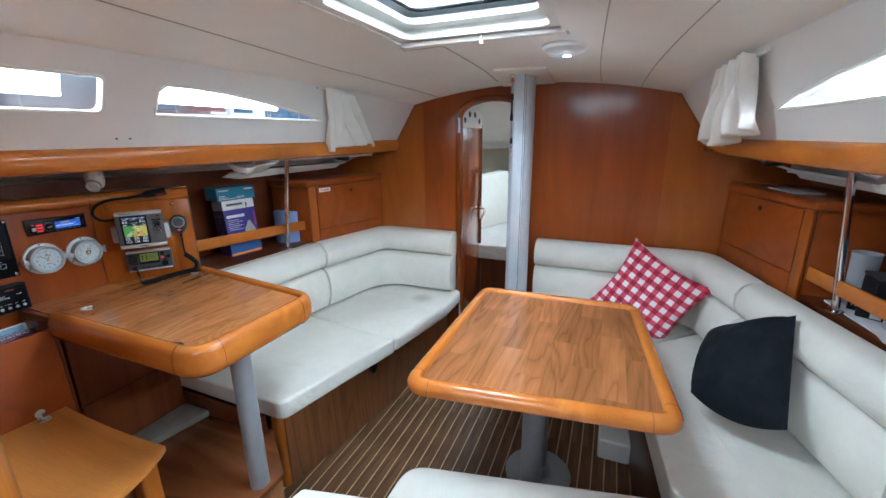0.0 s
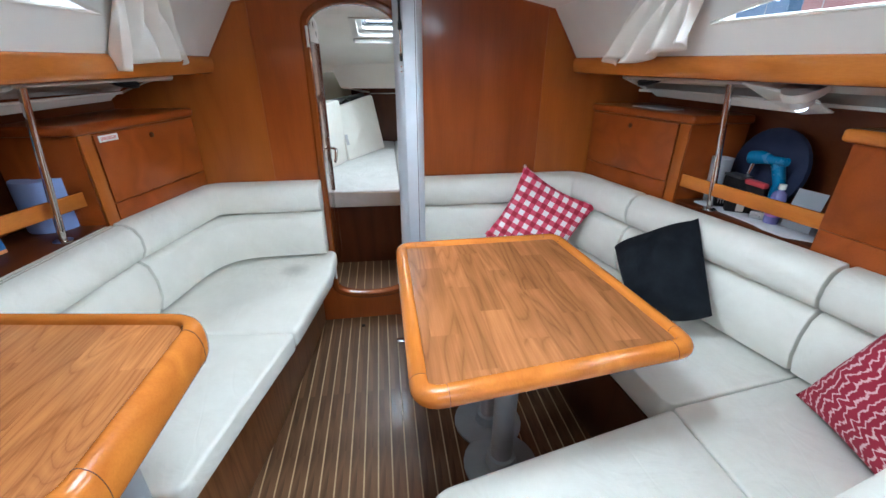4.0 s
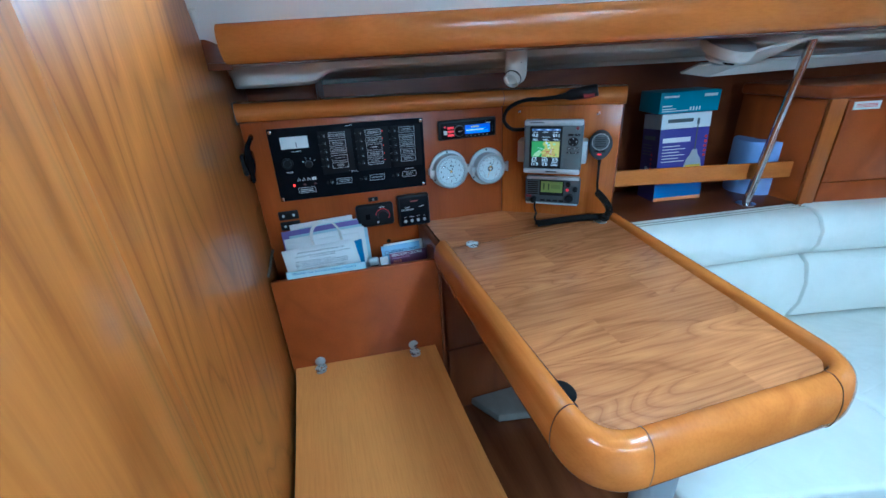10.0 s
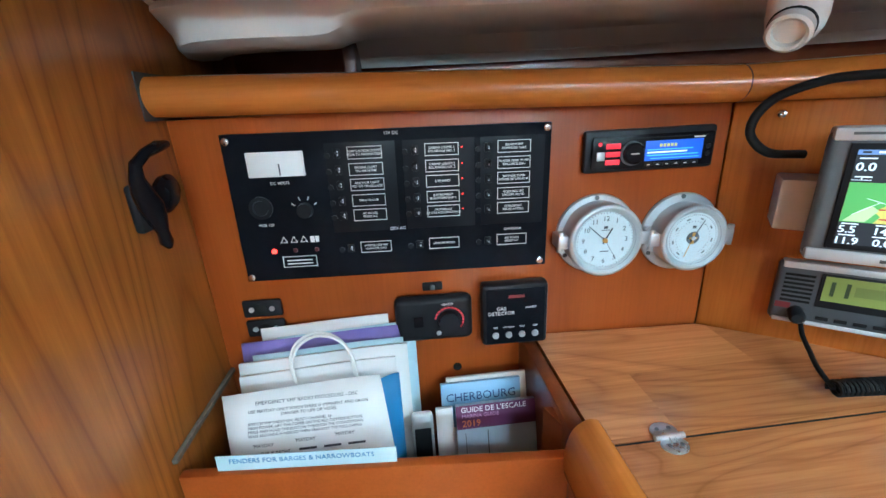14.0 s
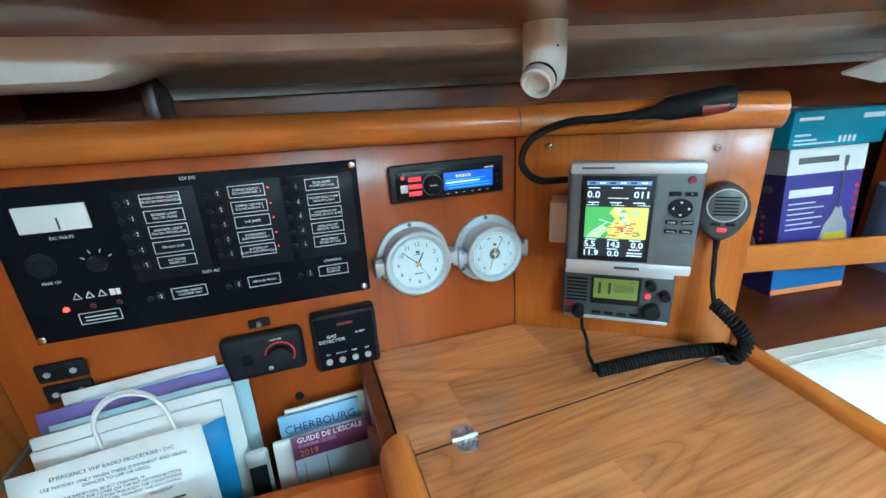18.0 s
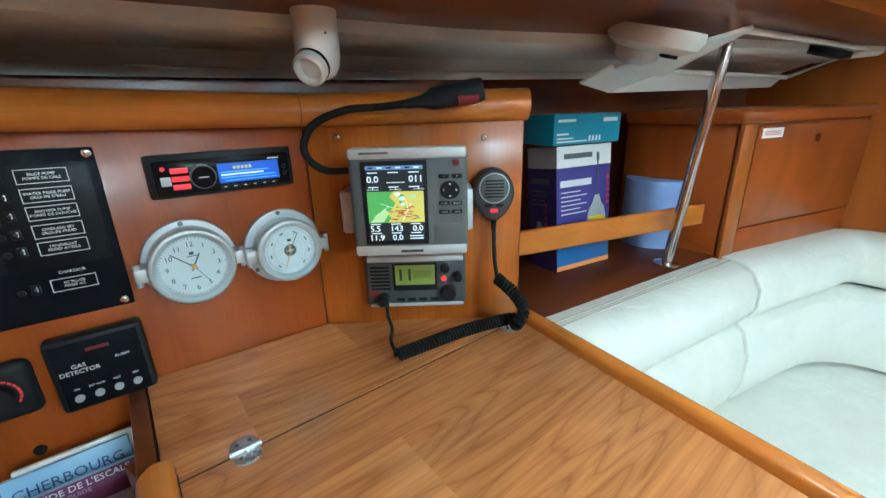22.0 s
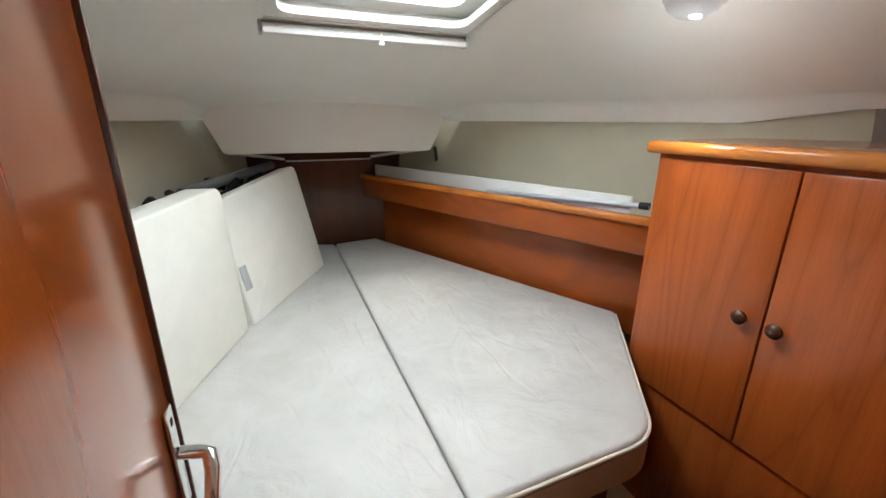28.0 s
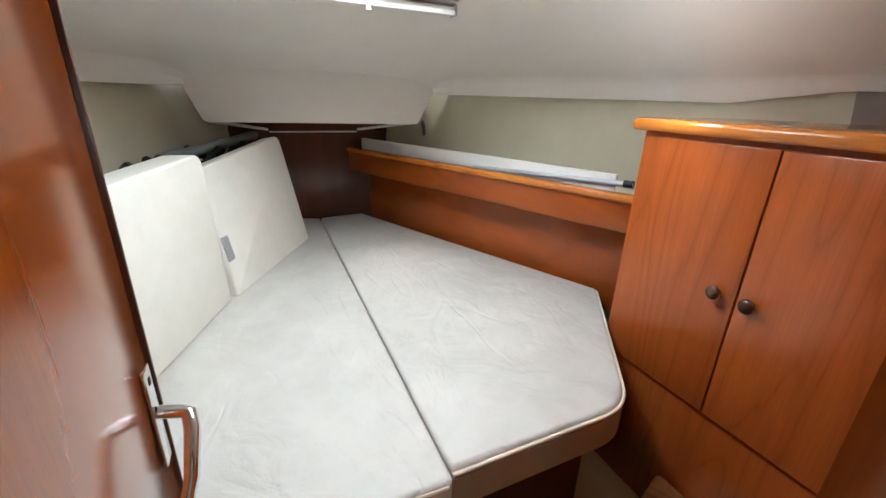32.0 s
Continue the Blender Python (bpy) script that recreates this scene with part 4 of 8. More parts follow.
# added board: closes the void over the console and bounces light
part("void_board", prism([(-2.06, 0.747), (-2.035, 1.52), (-2.0, 1.9), (-2.25, 1.9), (-2.28, 0.747)], 1.30, 1.312, 0.001), M_DARK_Y, console, "added dark board closing the void behind the moulding")

# ---- fore cabin ----
CY0 = YB + 0.03
back = [(XC - 1.38, 0.0), (XC + 1.38, 0.0), (XC + 1.38, 1.50), (XC + 0.93, 1.50), (XC + 0.77, 1.72), (XC + 0.4, 1.80), (XC - 0.4, 1.80), (XC - 0.77, 1.72), (XC - 0.93, 1.50), (XC - 1.38, 1.50)]
setting("wall_bulkhead_fore", sheet(back, [arch(DX0, DX1, DZ0, DZT)], lambda u, v: (u, YB + 0.0245, v), (0, 0.0055, 0)), M_CHERRY2_Z, "golden cherry veneer on the bulkhead's cabin side", "wall")


def lip_half(y):
    return min(1.30 - 0.10 * max(0.0, y - 3.3), 1.04 - 0.536 * (y - 4.09), 1.32 - 0.452 * (y - 3.45))


def cab_ceil(x, y):
    """Headliner: level by the bulkhead, a small step, then falling towards the bow."""
    u = abs(x - XC) / lip_half(y)
    ridge = float(np.interp(y, (3.09, 3.47, 3.53, 3.75, 4.0, 4.3, 5.06), (1.775, 1.768, 1.742, 1.738, 1.712, 1.657, 1.478)))
    return ridge - max(0.041, ridge - 1.478) * u ** 3.4


HATCH2 = (-0.775, 3.72, -0.205, 4.285)
for hand in (PORT, STBD):
    ends = [(XC + hand * x, z) for x, z in ((0.76, 1.47), (1.42, 1.47), (1.42, 1.70), (0.76, 1.75))]
    setting("trim_bulkhead_end", sheet(ends if hand > 0 else ends[::-1], [], lambda u, v: (u, YB + 0.031, v), (0, 0.004, 0)), M_LINER, "white lining above the bulkhead's end", "trim")
FASC = 5.06
cab = ceiling_grid(CY0, FASC, 64, cab_ceil, lambda y: lip_half(y), HATCH2, us)
setting("ceiling_fore_cabin", cab, M_LINER, "off-white padded headliner over the berth", "ceiling")
for hand, name in ((PORT, "port"), (STBD, "starboard")):
    bm = bmesh.new()
    ys = span(CY0, FASC, 64)
    turn = lambda y: 1.0 if hand < 0 else float(np.interp(y, (3.7, 3.95), (0.5, 1.0)))
    cols = [[bm.verts.new((XC + hand * (lip_half(y) + o * turn(y)), y, cab_ceil(XC + lip_half(y), y) * (1 - f * turn(y)) + 1.40 * f * turn(y) + e)) for y in ys] for o, f, e in ((-0.012, 0, 0.003), (-0.004, 0, -0.002), (0.018, 0.35, 0), (0.02, 0.8, 0), (0.03, 1.0, 0), (0.05, 1.0, 0.0), (0.45, 1.0, 0.1))]
    for a, b in zip(cols, cols[1:]):
        for i in range(len(ys) - 1):
            bm.faces.new((a[i], a[i + 1], b[i + 1], b[i]))
    setting("trim_headliner_" + name, bm, M_LINER, "padded headliner edge turned down along the side", "trim")
    bm = bmesh.new()
    ys = span(CY0, 5.62, 12)
    half = lambda y: 1.36 - 0.452 * (y - 3.45) if y > 3.45 else 1.36
    cols = [[bm.verts.new((XC + hand * (half(y) + o), y, z)) for y in ys] for o, z in ((-0.06, 0.0), (-0.02, 0.95), (0.012, 1.52))]
    for a, b in zip(cols, cols[1:]):
        for i in range(len(ys) - 1):
            bm.faces.new((a[i], a[i + 1], b[i + 1], b[i]))
    setting("wall_fore_" + name, bm, M_CREAM, "cream lined hull side of the fore cabin", "wall")
fx0, fx1 = XC - lip_half(FASC), XC + lip_half(FASC)
front = rounded([(fx0 - 0.03, 1.405), (fx0 + 0.03, 1.26), (fx1 - 0.06, 1.255), (fx1 + 0.02, 1.405), (fx1, 1.452), (XC + 0.3, 1.479), (XC - 0.3, 1.479), (fx0, 1.452)], [0.0, 0.03, 0.03, 0.0, 0, 0, 0, 0], 4)
setting("trim_headliner_front", sheet(front, [], lambda u, v: (u, FASC, v), (0, 0.5, 0)), M_LINER, "padded headliner face above the berth's narrow end", "trim")
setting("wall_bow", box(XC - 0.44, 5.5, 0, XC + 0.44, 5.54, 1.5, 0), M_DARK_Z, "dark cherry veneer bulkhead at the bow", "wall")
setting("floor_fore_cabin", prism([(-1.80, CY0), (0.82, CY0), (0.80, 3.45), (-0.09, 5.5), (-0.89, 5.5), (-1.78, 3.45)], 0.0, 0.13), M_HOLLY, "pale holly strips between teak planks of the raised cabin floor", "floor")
# added sheet out of view, keeps stray daylight out aft
setting("deck", box(-2.6, -0.9, 2.12, 1.6, -0.55, 2.14, 0), M_GRP, "unseen white sheet added over the aft end to block light", "deck")

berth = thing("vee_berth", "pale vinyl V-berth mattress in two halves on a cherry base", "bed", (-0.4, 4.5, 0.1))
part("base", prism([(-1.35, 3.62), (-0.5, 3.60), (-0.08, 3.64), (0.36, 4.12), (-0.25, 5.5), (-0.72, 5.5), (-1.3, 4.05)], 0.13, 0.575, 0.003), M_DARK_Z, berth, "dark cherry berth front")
part("mattress", cushion([(-1.36, 3.58), (-0.517, 3.55), (-0.495, 5.46), (-0.60, 5.5), (-1.30, 4.05)], 0.575, 0.69, 0.02, radius=0.02), M_BERTH, berth)
part("mattress", cushion([(-0.513, 3.575), (-0.022, 3.583), (0.385, 4.12), (-0.235, 5.5), (-0.49, 5.47)], 0.575, 0.69, 0.02, radius=[0.02, 0.17, 0.02, 0.02, 0.02]), M_BERTH, berth)

# added sheet: the shade under the headliner edge is put into its colour
setting("wall_wardrobe_shade", prism([(0.772, 3.097), (0.772, 3.93), (0.80, 3.93), (0.80, 3.097)], 1.30, 1.66, 0.0), M_RECESS_SHADE, "grey-brown sheet standing in for the shade above the wardrobe", "wall")
ward = thing("wardrobe", "cherry wardrobe with two doors and dark round knobs", "wardrobe", (0.5, 3.5, 0.1))
part("body", prism([(0.258, 3.097), (0.258, 3.925), (0.75, 3.925), (0.75, 3.097)], 0.13, 1.315, 0.002), M_WARM_Z, ward)
part("top", prism([(0.225, 3.097), (0.225, 3.955), (0.77, 3.955), (0.77, 3.097)], 1.316, 1.352, 0.014, 3), M_GOLD_Y, ward, "golden rounded top edge")
for y0, y1, k in ((3.558, 3.895, 3.6), (3.102, 3.554, 3.52)):
    d = part("door", box(0.246, y0, 0.59, 0.262, y1, 1.303, 0.003), M_WARM_Z, ward)
    part("knob", lathe([(0.006, 0), (0.007, 0.012), (0.017, 0.018), (0.018, 0.026), (0.012, 0.032), (0.0, 0.034)], (0.247, k, 0.943), 18, Matrix.Rotation(radians(-90), 4, "Y")), M_DARK_Z, d, "dark brown turned knob")

door = thing("door_leaf", "cherry cabin door standing open on its port hinge", "door", (-0.95, 3.12, 0.2), kind="")
part("leaf", box(-0.99, 3.125, 0.22, -0.963, 3.605, 1.612, 0.004), M_DOOR, door)

# ---- saloon ceiling: hatch, seams, lamp ----
def hatch(x0, y0, x1, y1, z, height, label):
    t = thing("deck_hatch", label, "hatch", ((x0 + x1) / 2, (y0 + y1) / 2, z), "deck hatches")
    for o, zz, col, nm, w in ((0.0, z, M_WHITE, "inner_trim", 0.03), (0.0, z + height * 0.5, M_WHITE, "step_trim", 0.06), (0.0, z + height, M_ALU, "frame", 0.075)):
        outer = rounded([(x0 - 0.012, y0 - 0.012), (x1 + 0.012, y0 - 0.012), (x1 + 0.012, y1 + 0.012), (x0 - 0.012, y1 + 0.012)], 0.05, 5)
        inner = rounded([(x0 + w, y0 + w), (x1 - w, y0 + w), (x1 - w, y1 - w), (x0 + w, y1 - w)], 0.05, 5)
        part(nm, sheet(outer, [inner], lambda u, v: (u, v, zz), (0, 0, 0.02)), col, t)
    wall = []
    for a, b, c, d in ((x0 - 0.012, y0 - 0.012, x1 + 0.012, y0), (x0 - 0.012, y1, x1 + 0.012, y1 + 0.012), (x0 - 0.012, y0, x0, y1), (x1, y0, x1 + 0.012, y1)):
        wall.append(box(a, b, z - 0.004, c, d, z + height, 0))
    part("coaming", joined(*wall), M_WHITE, t, "white moulded hatch well")
    k = 0.085
    step = rounded([(x0 + k, y0 + k, ), (x1 - k, y0 + k), (x1 - k, y1 - k), (x0 + k, y1 - k)], 0.05, 5)
    part("seal", tube([(x, y, z + height - 0.004) for x, y in step + step[:2]], 0.006, 6), M_RUBBER, t, "black rubber seal")
    pane = part("pane", sheet(step, [], lambda u, v: (u, v, z + height + 0.008), (0, 0, 0.008)), M_GLASS, t)
    pane.visible_shadow = False
    part("handle", joined(lathe([(0.05, 0), (0.05, 0.012), (0.035, 0.02)], ((x0 + x1) / 2, y0 + 0.1, z + height - 0.016), 18), box((x0 + x1) / 2 - 0.07, y0 + 0.088, z + height - 0.02, (x0 + x1) / 2 + 0.07, y0 + 0.112, z + height - 0.008, 0.004)), M_GREYPL, t, "grey hatch vent knob")
    return t


def blind(x0, x1, y, z, label):
    t = thing("hatch_blind", label, "blind", ((x0 + x1) / 2, y, z), "hatch blinds")
    part("cassette", box(x0, y - 0.004, z - 0.012, x1, y + 0.034, z + 0.014, 0.008, 3), M_WHITE, t)
    part("pull_bar", box(x0 + 0.006, y - 0.014, z - 0.014, x1 - 0.006, y - 0.005, z + 0.002, 0.003), M_WHITE, t)
    for x in (x0, x1):
        part("end_cap", box(x - 0.006, y - 0.008, z - 0.014, x + 0.004, y + 0.036, z + 0.016, 0.003), M_SILVER, t)
    cx = (x0 + x1) / 2 + 0.02
    part("cord", tube([(cx, y - 0.014, z + 0.001), (cx, y - 0.022, z + 0.005)], 0.0015, 5), M_WHITE, t)
    part("tassel", lathe([(0.002, 0), (0.003, -0.004), (0.0085, -0.033), (0.0, -0.034)], (cx, y - 0.022, z + 0.006), 10), M_WHITE, t)


hatch(HX0, HY0, HX1, HY1, 1.872, 0.08, "white-framed deck hatch with a clear pane over the saloon")
blind(-0.79, -0.19, 2.005, 1.868, "white roller blind rail with a tassel at the hatch")
fore_hatch = hatch(*HATCH2, 1.694, 0.085, "white-framed deck hatch with a clear pane above the berth")
fore_hatch.rotation_euler.x = -radians(8)
blind(-0.785, -0.20, 4.30, 1.632, "white roller blind rail with a tassel above the berth")

def seam(pts, r=0.0022):
    setting("trim_seam", tube([(x, y, ceil_at(x, y) - 0.0005) for x, y in pts], r, 5), M_STITCH, "thin shadow joint between headliner panels", "trim")


def eave_half(y):
    return trunk(y) - (eave(y) - 1.5) * 0.65


for u0, u1 in ((0.475, 0.487), (0.744, 0.745), (-0.65, -0.765)):
    seam([(XC + float(np.interp(y, (0.9, 2.0), (u0, u1))) * eave_half(y), y) for y in span(0.25, YB - 0.004, 22)])
seam([(-0.80, 2.045), (-0.72, 2.062), (-0.66, 2.066), (-0.645, 2.08), (-0.64, 2.35), (-0.638, 2.60)], 0.0025)
seam([(-0.64, 2.62), (-0.66, 2.92)], 0.003)


def dome_lamp(x, y, z, tilt, lit, label, r=0.062):
    t = thing("dome_lamp", label, "lamp", (x, y, z), "dome lamps")
    m = Matrix.Translation((x, y, z)) @ tilt @ Matrix.Rotation(math.pi, 4, "X")
    part("bezel", placed(lathe([(r * 1.12, -0.004), (r * 1.15, 0.004), (r, 0.012)], sides=28), m), M_WHITE, t)
    part("lens", placed(lathe([(r * 1.02, 0.008), (r * 0.92, 0.022), (r * 0.6, 0.034), (0.0, 0.038)], sides=28), m), M_LENS, t, "frosted dome lens")
    if lit:
        part("bulb", placed(lathe([(0.016, 0.030), (0.014, 0.0385), (0.0, 0.040)], (0.008, 0.01, 0), 14), m), M_BULB, t, "bright small bulb")
    return t


M_LENS = plain("frosted_lens", (0.72, 0.72, 0.72), 0.3)
M_BULB = glow("lit_bulb", (0.85, 0.93, 1.0), 9.0)
dome_lamp(-0.217, 2.2, ceil_at(-0.217, 2.2), Matrix.Identity(4), True, "white dome lamp lit on the saloon ceiling", 0.075)
dome_lamp(0.19, 3.845, cab_ceil(0.19, 3.845), Matrix.Rotation(radians(10), 4, "Y"), True, "white dome lamp lit on the cabin ceiling")

M_POD_LENS = plain("pod_frosted_lens", (0.70, 0.72, 0.74), 0.3)
M_POD_BULB = glow("pod_bulb", (0.85, 0.93, 1.0), 6.0)

# ---- soffit fittings: white channels, lamps, cross beams ----
BAND = ((-2.046, 1.440), (-2.043, 1.430), (-2.043, 1.419), (-2.054, 1.413), (-2.15, 1.409), (-2.185, 1.4055), (-2.195, 1.409), (-2.196, 1.438))
BLOCK = ((-2.036, 1.440), (-2.031, 1.428), (-2.030, 1.406), (-2.038, 1.390), (-2.062, 1.381), (-2.11, 1.382), (-2.19, 1.392), (-2.196, 1.438))


def outline_shift(y):
    """How far the channel has drawn inboard at a place along the hull."""
    return float(np.interp(y, (0.75, 1.25, 1.83, 2.4, 2.98), (0.0, 0.005, 0.09, 0.31, 0.50)))


def loft(rows):
    """A skin through cross-sections of equal count, closed round and at both ends."""
    bm = bmesh.new()
    grid = [[bm.verts.new(p) for p in r] for r in rows]
    for a, b in zip(grid, grid[1:]):
        for k in range(len(a)):
            bm.faces.new((a[k - 1], a[k], b[k], b[k - 1]))
    bm.faces.new(grid[0])
    bm.faces.new(grid[-1][::-1])
    bmesh.ops.recalc_face_normals(bm, faces=bm.faces)
    for f in bm.faces:
        f.smooth = len(f.verts) == 4
    return bm


for hand in (PORT, STBD):
    ch = thing("cable_channel", "white moulded cable channel under the side deck", "channel", (XC + hand * 1.5, 2.0, 1.36), "cable channels")
    X = lambda y, o: XC + hand * (1.26 + 0.25 * (YB - y) - 0.045 * (YB - y) ** 2 + o)
    if hand < 0:
        ys = [0.7465, 0.76, 0.775, 0.80, 0.83, 0.86, 0.92, 0.945, 0.955, 0.965, 0.975, 0.985, 0.995, 1.005, 1.02] + span(1.08, 2.98, 16)
        rows = []
        for y in ys:
            tuck = float(np.interp(y, (0.7465, 0.76, 0.775, 0.80, 0.83, 0.86), (0.075, 0.048, 0.030, 0.012, 0.003, 0.0)))
            k = float(np.interp(y, (0.945, 0.965, 0.985, 1.005, 1.02), (1.0, 0.9, 0.5, 0.1, 0.0)))
            rows.append([(bx * (1 - k) + kx * k + outline_shift(y) - tuck * (0.4 + 0.6 * (kz < 1.41)), y, bz * (1 - k) + kz * k) for (bx, bz), (kx, kz) in zip(BAND, BLOCK)])
        part("moulding", loft(rows), M_WHITE, ch, "smooth white moulding with a thickened rounded end")
        low = [y for y in ys if y > 0.98]
        part("lower_rail", loft([[(x + outline_shift(y), y, z) for x, z in ((-2.258, 1.385), (-2.262, 1.3845), (-2.280, 1.370), (-2.284, 1.3705), (-2.284, 1.39))] for y in low]), M_WHITE, ch)
        part("web", loft([[(x + outline_shift(y), y, z) for x, z in ((-2.18, 1.411), (-2.262, 1.386), (-2.262, 1.396), (-2.18, 1.418))] for y in low]), M_LINER, ch, "shaded recess of the channel")
        part("dark_post", box(-2.27, 0.965, 1.312, -2.17, 0.985, 1.40, 0.003), M_DARK_Z, ch, "dark post behind the moulding")
    else:
        ys = span(0.4, 2.98, 14)
        part("upper_rail", sweep([(-0.006, 0), (0.006, 0), (0.006, 0.03), (-0.006, 0.03)], [(X(y, -0.085), y, 1.402) for y in ys]), M_WHITE, ch)
        part("lower_rail", sweep([(-0.006, 0), (0.006, 0), (0.006, 0.012), (-0.006, 0.012)], [(X(y, -0.03), y, 1.352) for y in ys]), M_WHITE, ch)
        # the recess's shade is in the web's grey
        part("web", sweep([(-0.004, 0), (0.004, 0), (0.004, 0.05), (-0.004, 0.05)], [(X(y, -0.02), y, 1.36) for y in ys]), M_SHADE_GREY, ch, "channel recess with its shade put into grey")
    # open bracket frame and oval lamp by the pole
    def hung(pts, th):
        """A thin board through points given on the port side, mirrored to starboard."""
        bm = bmesh.new()
        loop = [Vector((p[0] if hand < 0 else 2 * XC - p[0], p[1], p[2])) for p in pts]
        n = (loop[1] - loop[0]).cross(loop[2] - loop[0]).normalized() * th
        a, b = [bm.verts.new(p) for p in loop], [bm.verts.new(p + n) for p in loop]
        bm.faces.new(a)
        bm.faces.new(b[::-1])
        for k in range(len(a)):
            bm.faces.new((a[k - 1], a[k], b[k], b[k - 1]))
        bmesh.ops.recalc_face_normals(bm, faces=bm.faces)
        return bevelled(bm, 0.002, 2)
    b = thing("deck_beam", "white moulded bracket frame across the side deck", "bracket", (XC + hand * 1.2, 2.2, 1.4), "deck beams")
    part("arm", hung([(-1.645, 2.22, 1.428), (-1.625, 2.19, 1.43), (-1.80, 2.05, 1.372), (-1.80, 2.25, 1.366)], 0.008), M_WHITE, b)
    part("lip_board", hung([(-1.80, 2.25, 1.368), (-1.735, 2.88, 1.366), (-1.745, 2.83, 1.340), (-1.87, 2.16, 1.328)], 0.006), M_WHITE, b)
    part("end_board", hung([(-1.80, 2.05, 1.372), (-1.80, 2.25, 1.368), (-1.87, 2.16, 1.328), (-1.87, 2.05, 1.345)], 0.006), M_WHITE, b)
    rods = [Vector((x if hand < 0 else 2 * XC - x, y, z)) for x, y, z in ((-1.65, 2.22, 1.427), (-1.565, 2.86, 1.425), (-1.73, 2.90, 1.368), (-1.79, 2.25, 1.369))]
    part("frame_strip", tube([tuple(v) for v in rods], 0.006, 8), M_WHITE, b)
    pod = thing("oval_lamp", "white oval lamp with a black switch, %s under the side deck" % ("lit" if hand > 0 else "unlit"), "lamp", (rods[0].x, 2.06, 1.42), "oval deckhead lamps")
    pm = Matrix.Translation((-1.735 if hand < 0 else 2 * XC + 1.735, 2.055, 1.418)) @ Matrix.Rotation(radians(-16 * hand), 4, "Y") @ Matrix.Rotation(radians(32 * hand), 4, "Z") @ Matrix.Diagonal((1.0, 0.52, 1, 1)) @ Matrix.Rotation(math.pi, 4, "X")
    part("shell", placed(lathe([(0.118, -0.012), (0.12, 0.0), (0.112, 0.014), (0.085, 0.024), (0.0, 0.028)], sides=36), pm), M_WHITE, pod)
    part("lens", placed(lathe([(0.062, 0.022), (0.056, 0.042), (0.03, 0.052), (0.0, 0.054)], (-0.03, 0, 0), 28), pm), M_POD_LENS, pod, "frosted lens")
    part("switch", placed(box(0.062, -0.022, 0.018, 0.08, 0.022, 0.030, 0.002), pm), M_BLACK, pod, "black rocker switch")
    if hand > 0:
        part("bulb", placed(lathe([(0.032, 0.050), (0.028, 0.058), (0.0, 0.060)], (-0.03, 0, 0), 16), pm), M_POD_BULB, pod, "bright bulb")
    sp = thing("loudspeaker", "small black round loudspeaker under the side deck", "speaker", (XC + hand * (trunk(2.7) + 0.1), 2.72, 1.42), "deckhead speakers")
    part("ring", lathe([(0.055, 0), (0.055, -0.014), (0.04, -0.02), (0.0, -0.016)], (XC + hand * (trunk(2.72) + 0.19), 2.72, 1.424), 20, Matrix.Rotation(radians(-16 * hand), 4, "Y")), M_BLACK, sp)

lamp = thing("reading_lamp", "white tubular reading lamp hanging under the deck", "lamp", (-1.955, 1.53, 1.44))
part("shade", lathe([(0.030, 0.075), (0.031, 0.06), (0.031, 0.0), (0.0285, -0.013), (0.022, -0.024), (0.012, -0.030), (0.0, -0.032)], (-1.955, 1.53, 1.378), 28), M_WHITE, lamp)
aim = Matrix.Translation((-1.955, 1.53, 1.378)) @ Vector((0.50, -0.66, -0.56)).to_track_quat("Z", "Y").to_matrix().to_4x4()
part("swivel_ring", placed(lathe([(0.0235, 0.020), (0.0235, 0.036), (0.020, 0.0385), (0.0165, 0.036), (0.0165, 0.024), (0.0, 0.024)], sides=24), aim), M_WHITE, lamp, "white swivelling lamp head")
part("gap", placed(lathe([(0.0246, 0.0195), (0.0246, 0.0235), (0.0230, 0.0235)], sides=24), aim), M_RUBBER, lamp)
part("set_screw", lathe([(0.0022, 0.0), (0.0, 0.0008)], (-1.9243, 1.5305, 1.405), 8, Matrix.Rotation(radians(90), 4, "Y")), M_RUBBER, lamp)

# ---- curtains ----
def curtain(hand, y0, y1, y2, y3, label, hang=0.0, lift=0.0):
    """Gathered cloth hanging by its pleats from the cabin side's top to the shelf edge."""
    t = thing("curtain", label, "curtain", side_at(hand, y0, 1.5), "gathered curtains")
    bm = bmesh.new()
    nu, nv = 110, 18
    rows = []
    for j in range(nv + 1):
        v = j / nv
        row = []
        for i in range(nu + 1):
            u = i / nu
            y = (y0 + (y1 - y0) * u) * (1 - v) + (y2 + (y3 - y2) * u) * v
            y += 0.016 * math.sin(u * 9 + v * 3) * v
            z = 1.762 - 0.018 * u - (0.272 - 0.018 * u) * v - 0.02 * math.sin(u * math.pi * 2.0 + 0.5) * v - 0.014 * v * math.cos(u * 11)
            wave = math.sin(u * math.pi * 9 + 1.6 * math.sin(v * 1.7 + u * 5) + hand)
            fold = 0.036 * (abs(wave) ** 0.6 * math.copysign(1, wave)) * (0.45 + 0.75 * v) + 0.008 * math.sin(u * 47 + v * 6)
            bulge = 0.042 + 0.03 * v * math.sin(math.pi * u) + hang * v
            z += lift * v * max(0.0, 1 - u / 0.45)
            row.append(bm.verts.new(side_at(hand, y, z, bulge + fold)))
        rows.append(row)
    for a, b in zip(rows, rows[1:]):
        for i in range(nu):
            bm.faces.new((a[i], a[i + 1], b[i + 1], b[i]))
    ob = part("cloth", bm, M_CURTAIN, t)
    sol = ob.modifiers.new("thickness", "SOLIDIFY")
    sol.thickness = 0.002
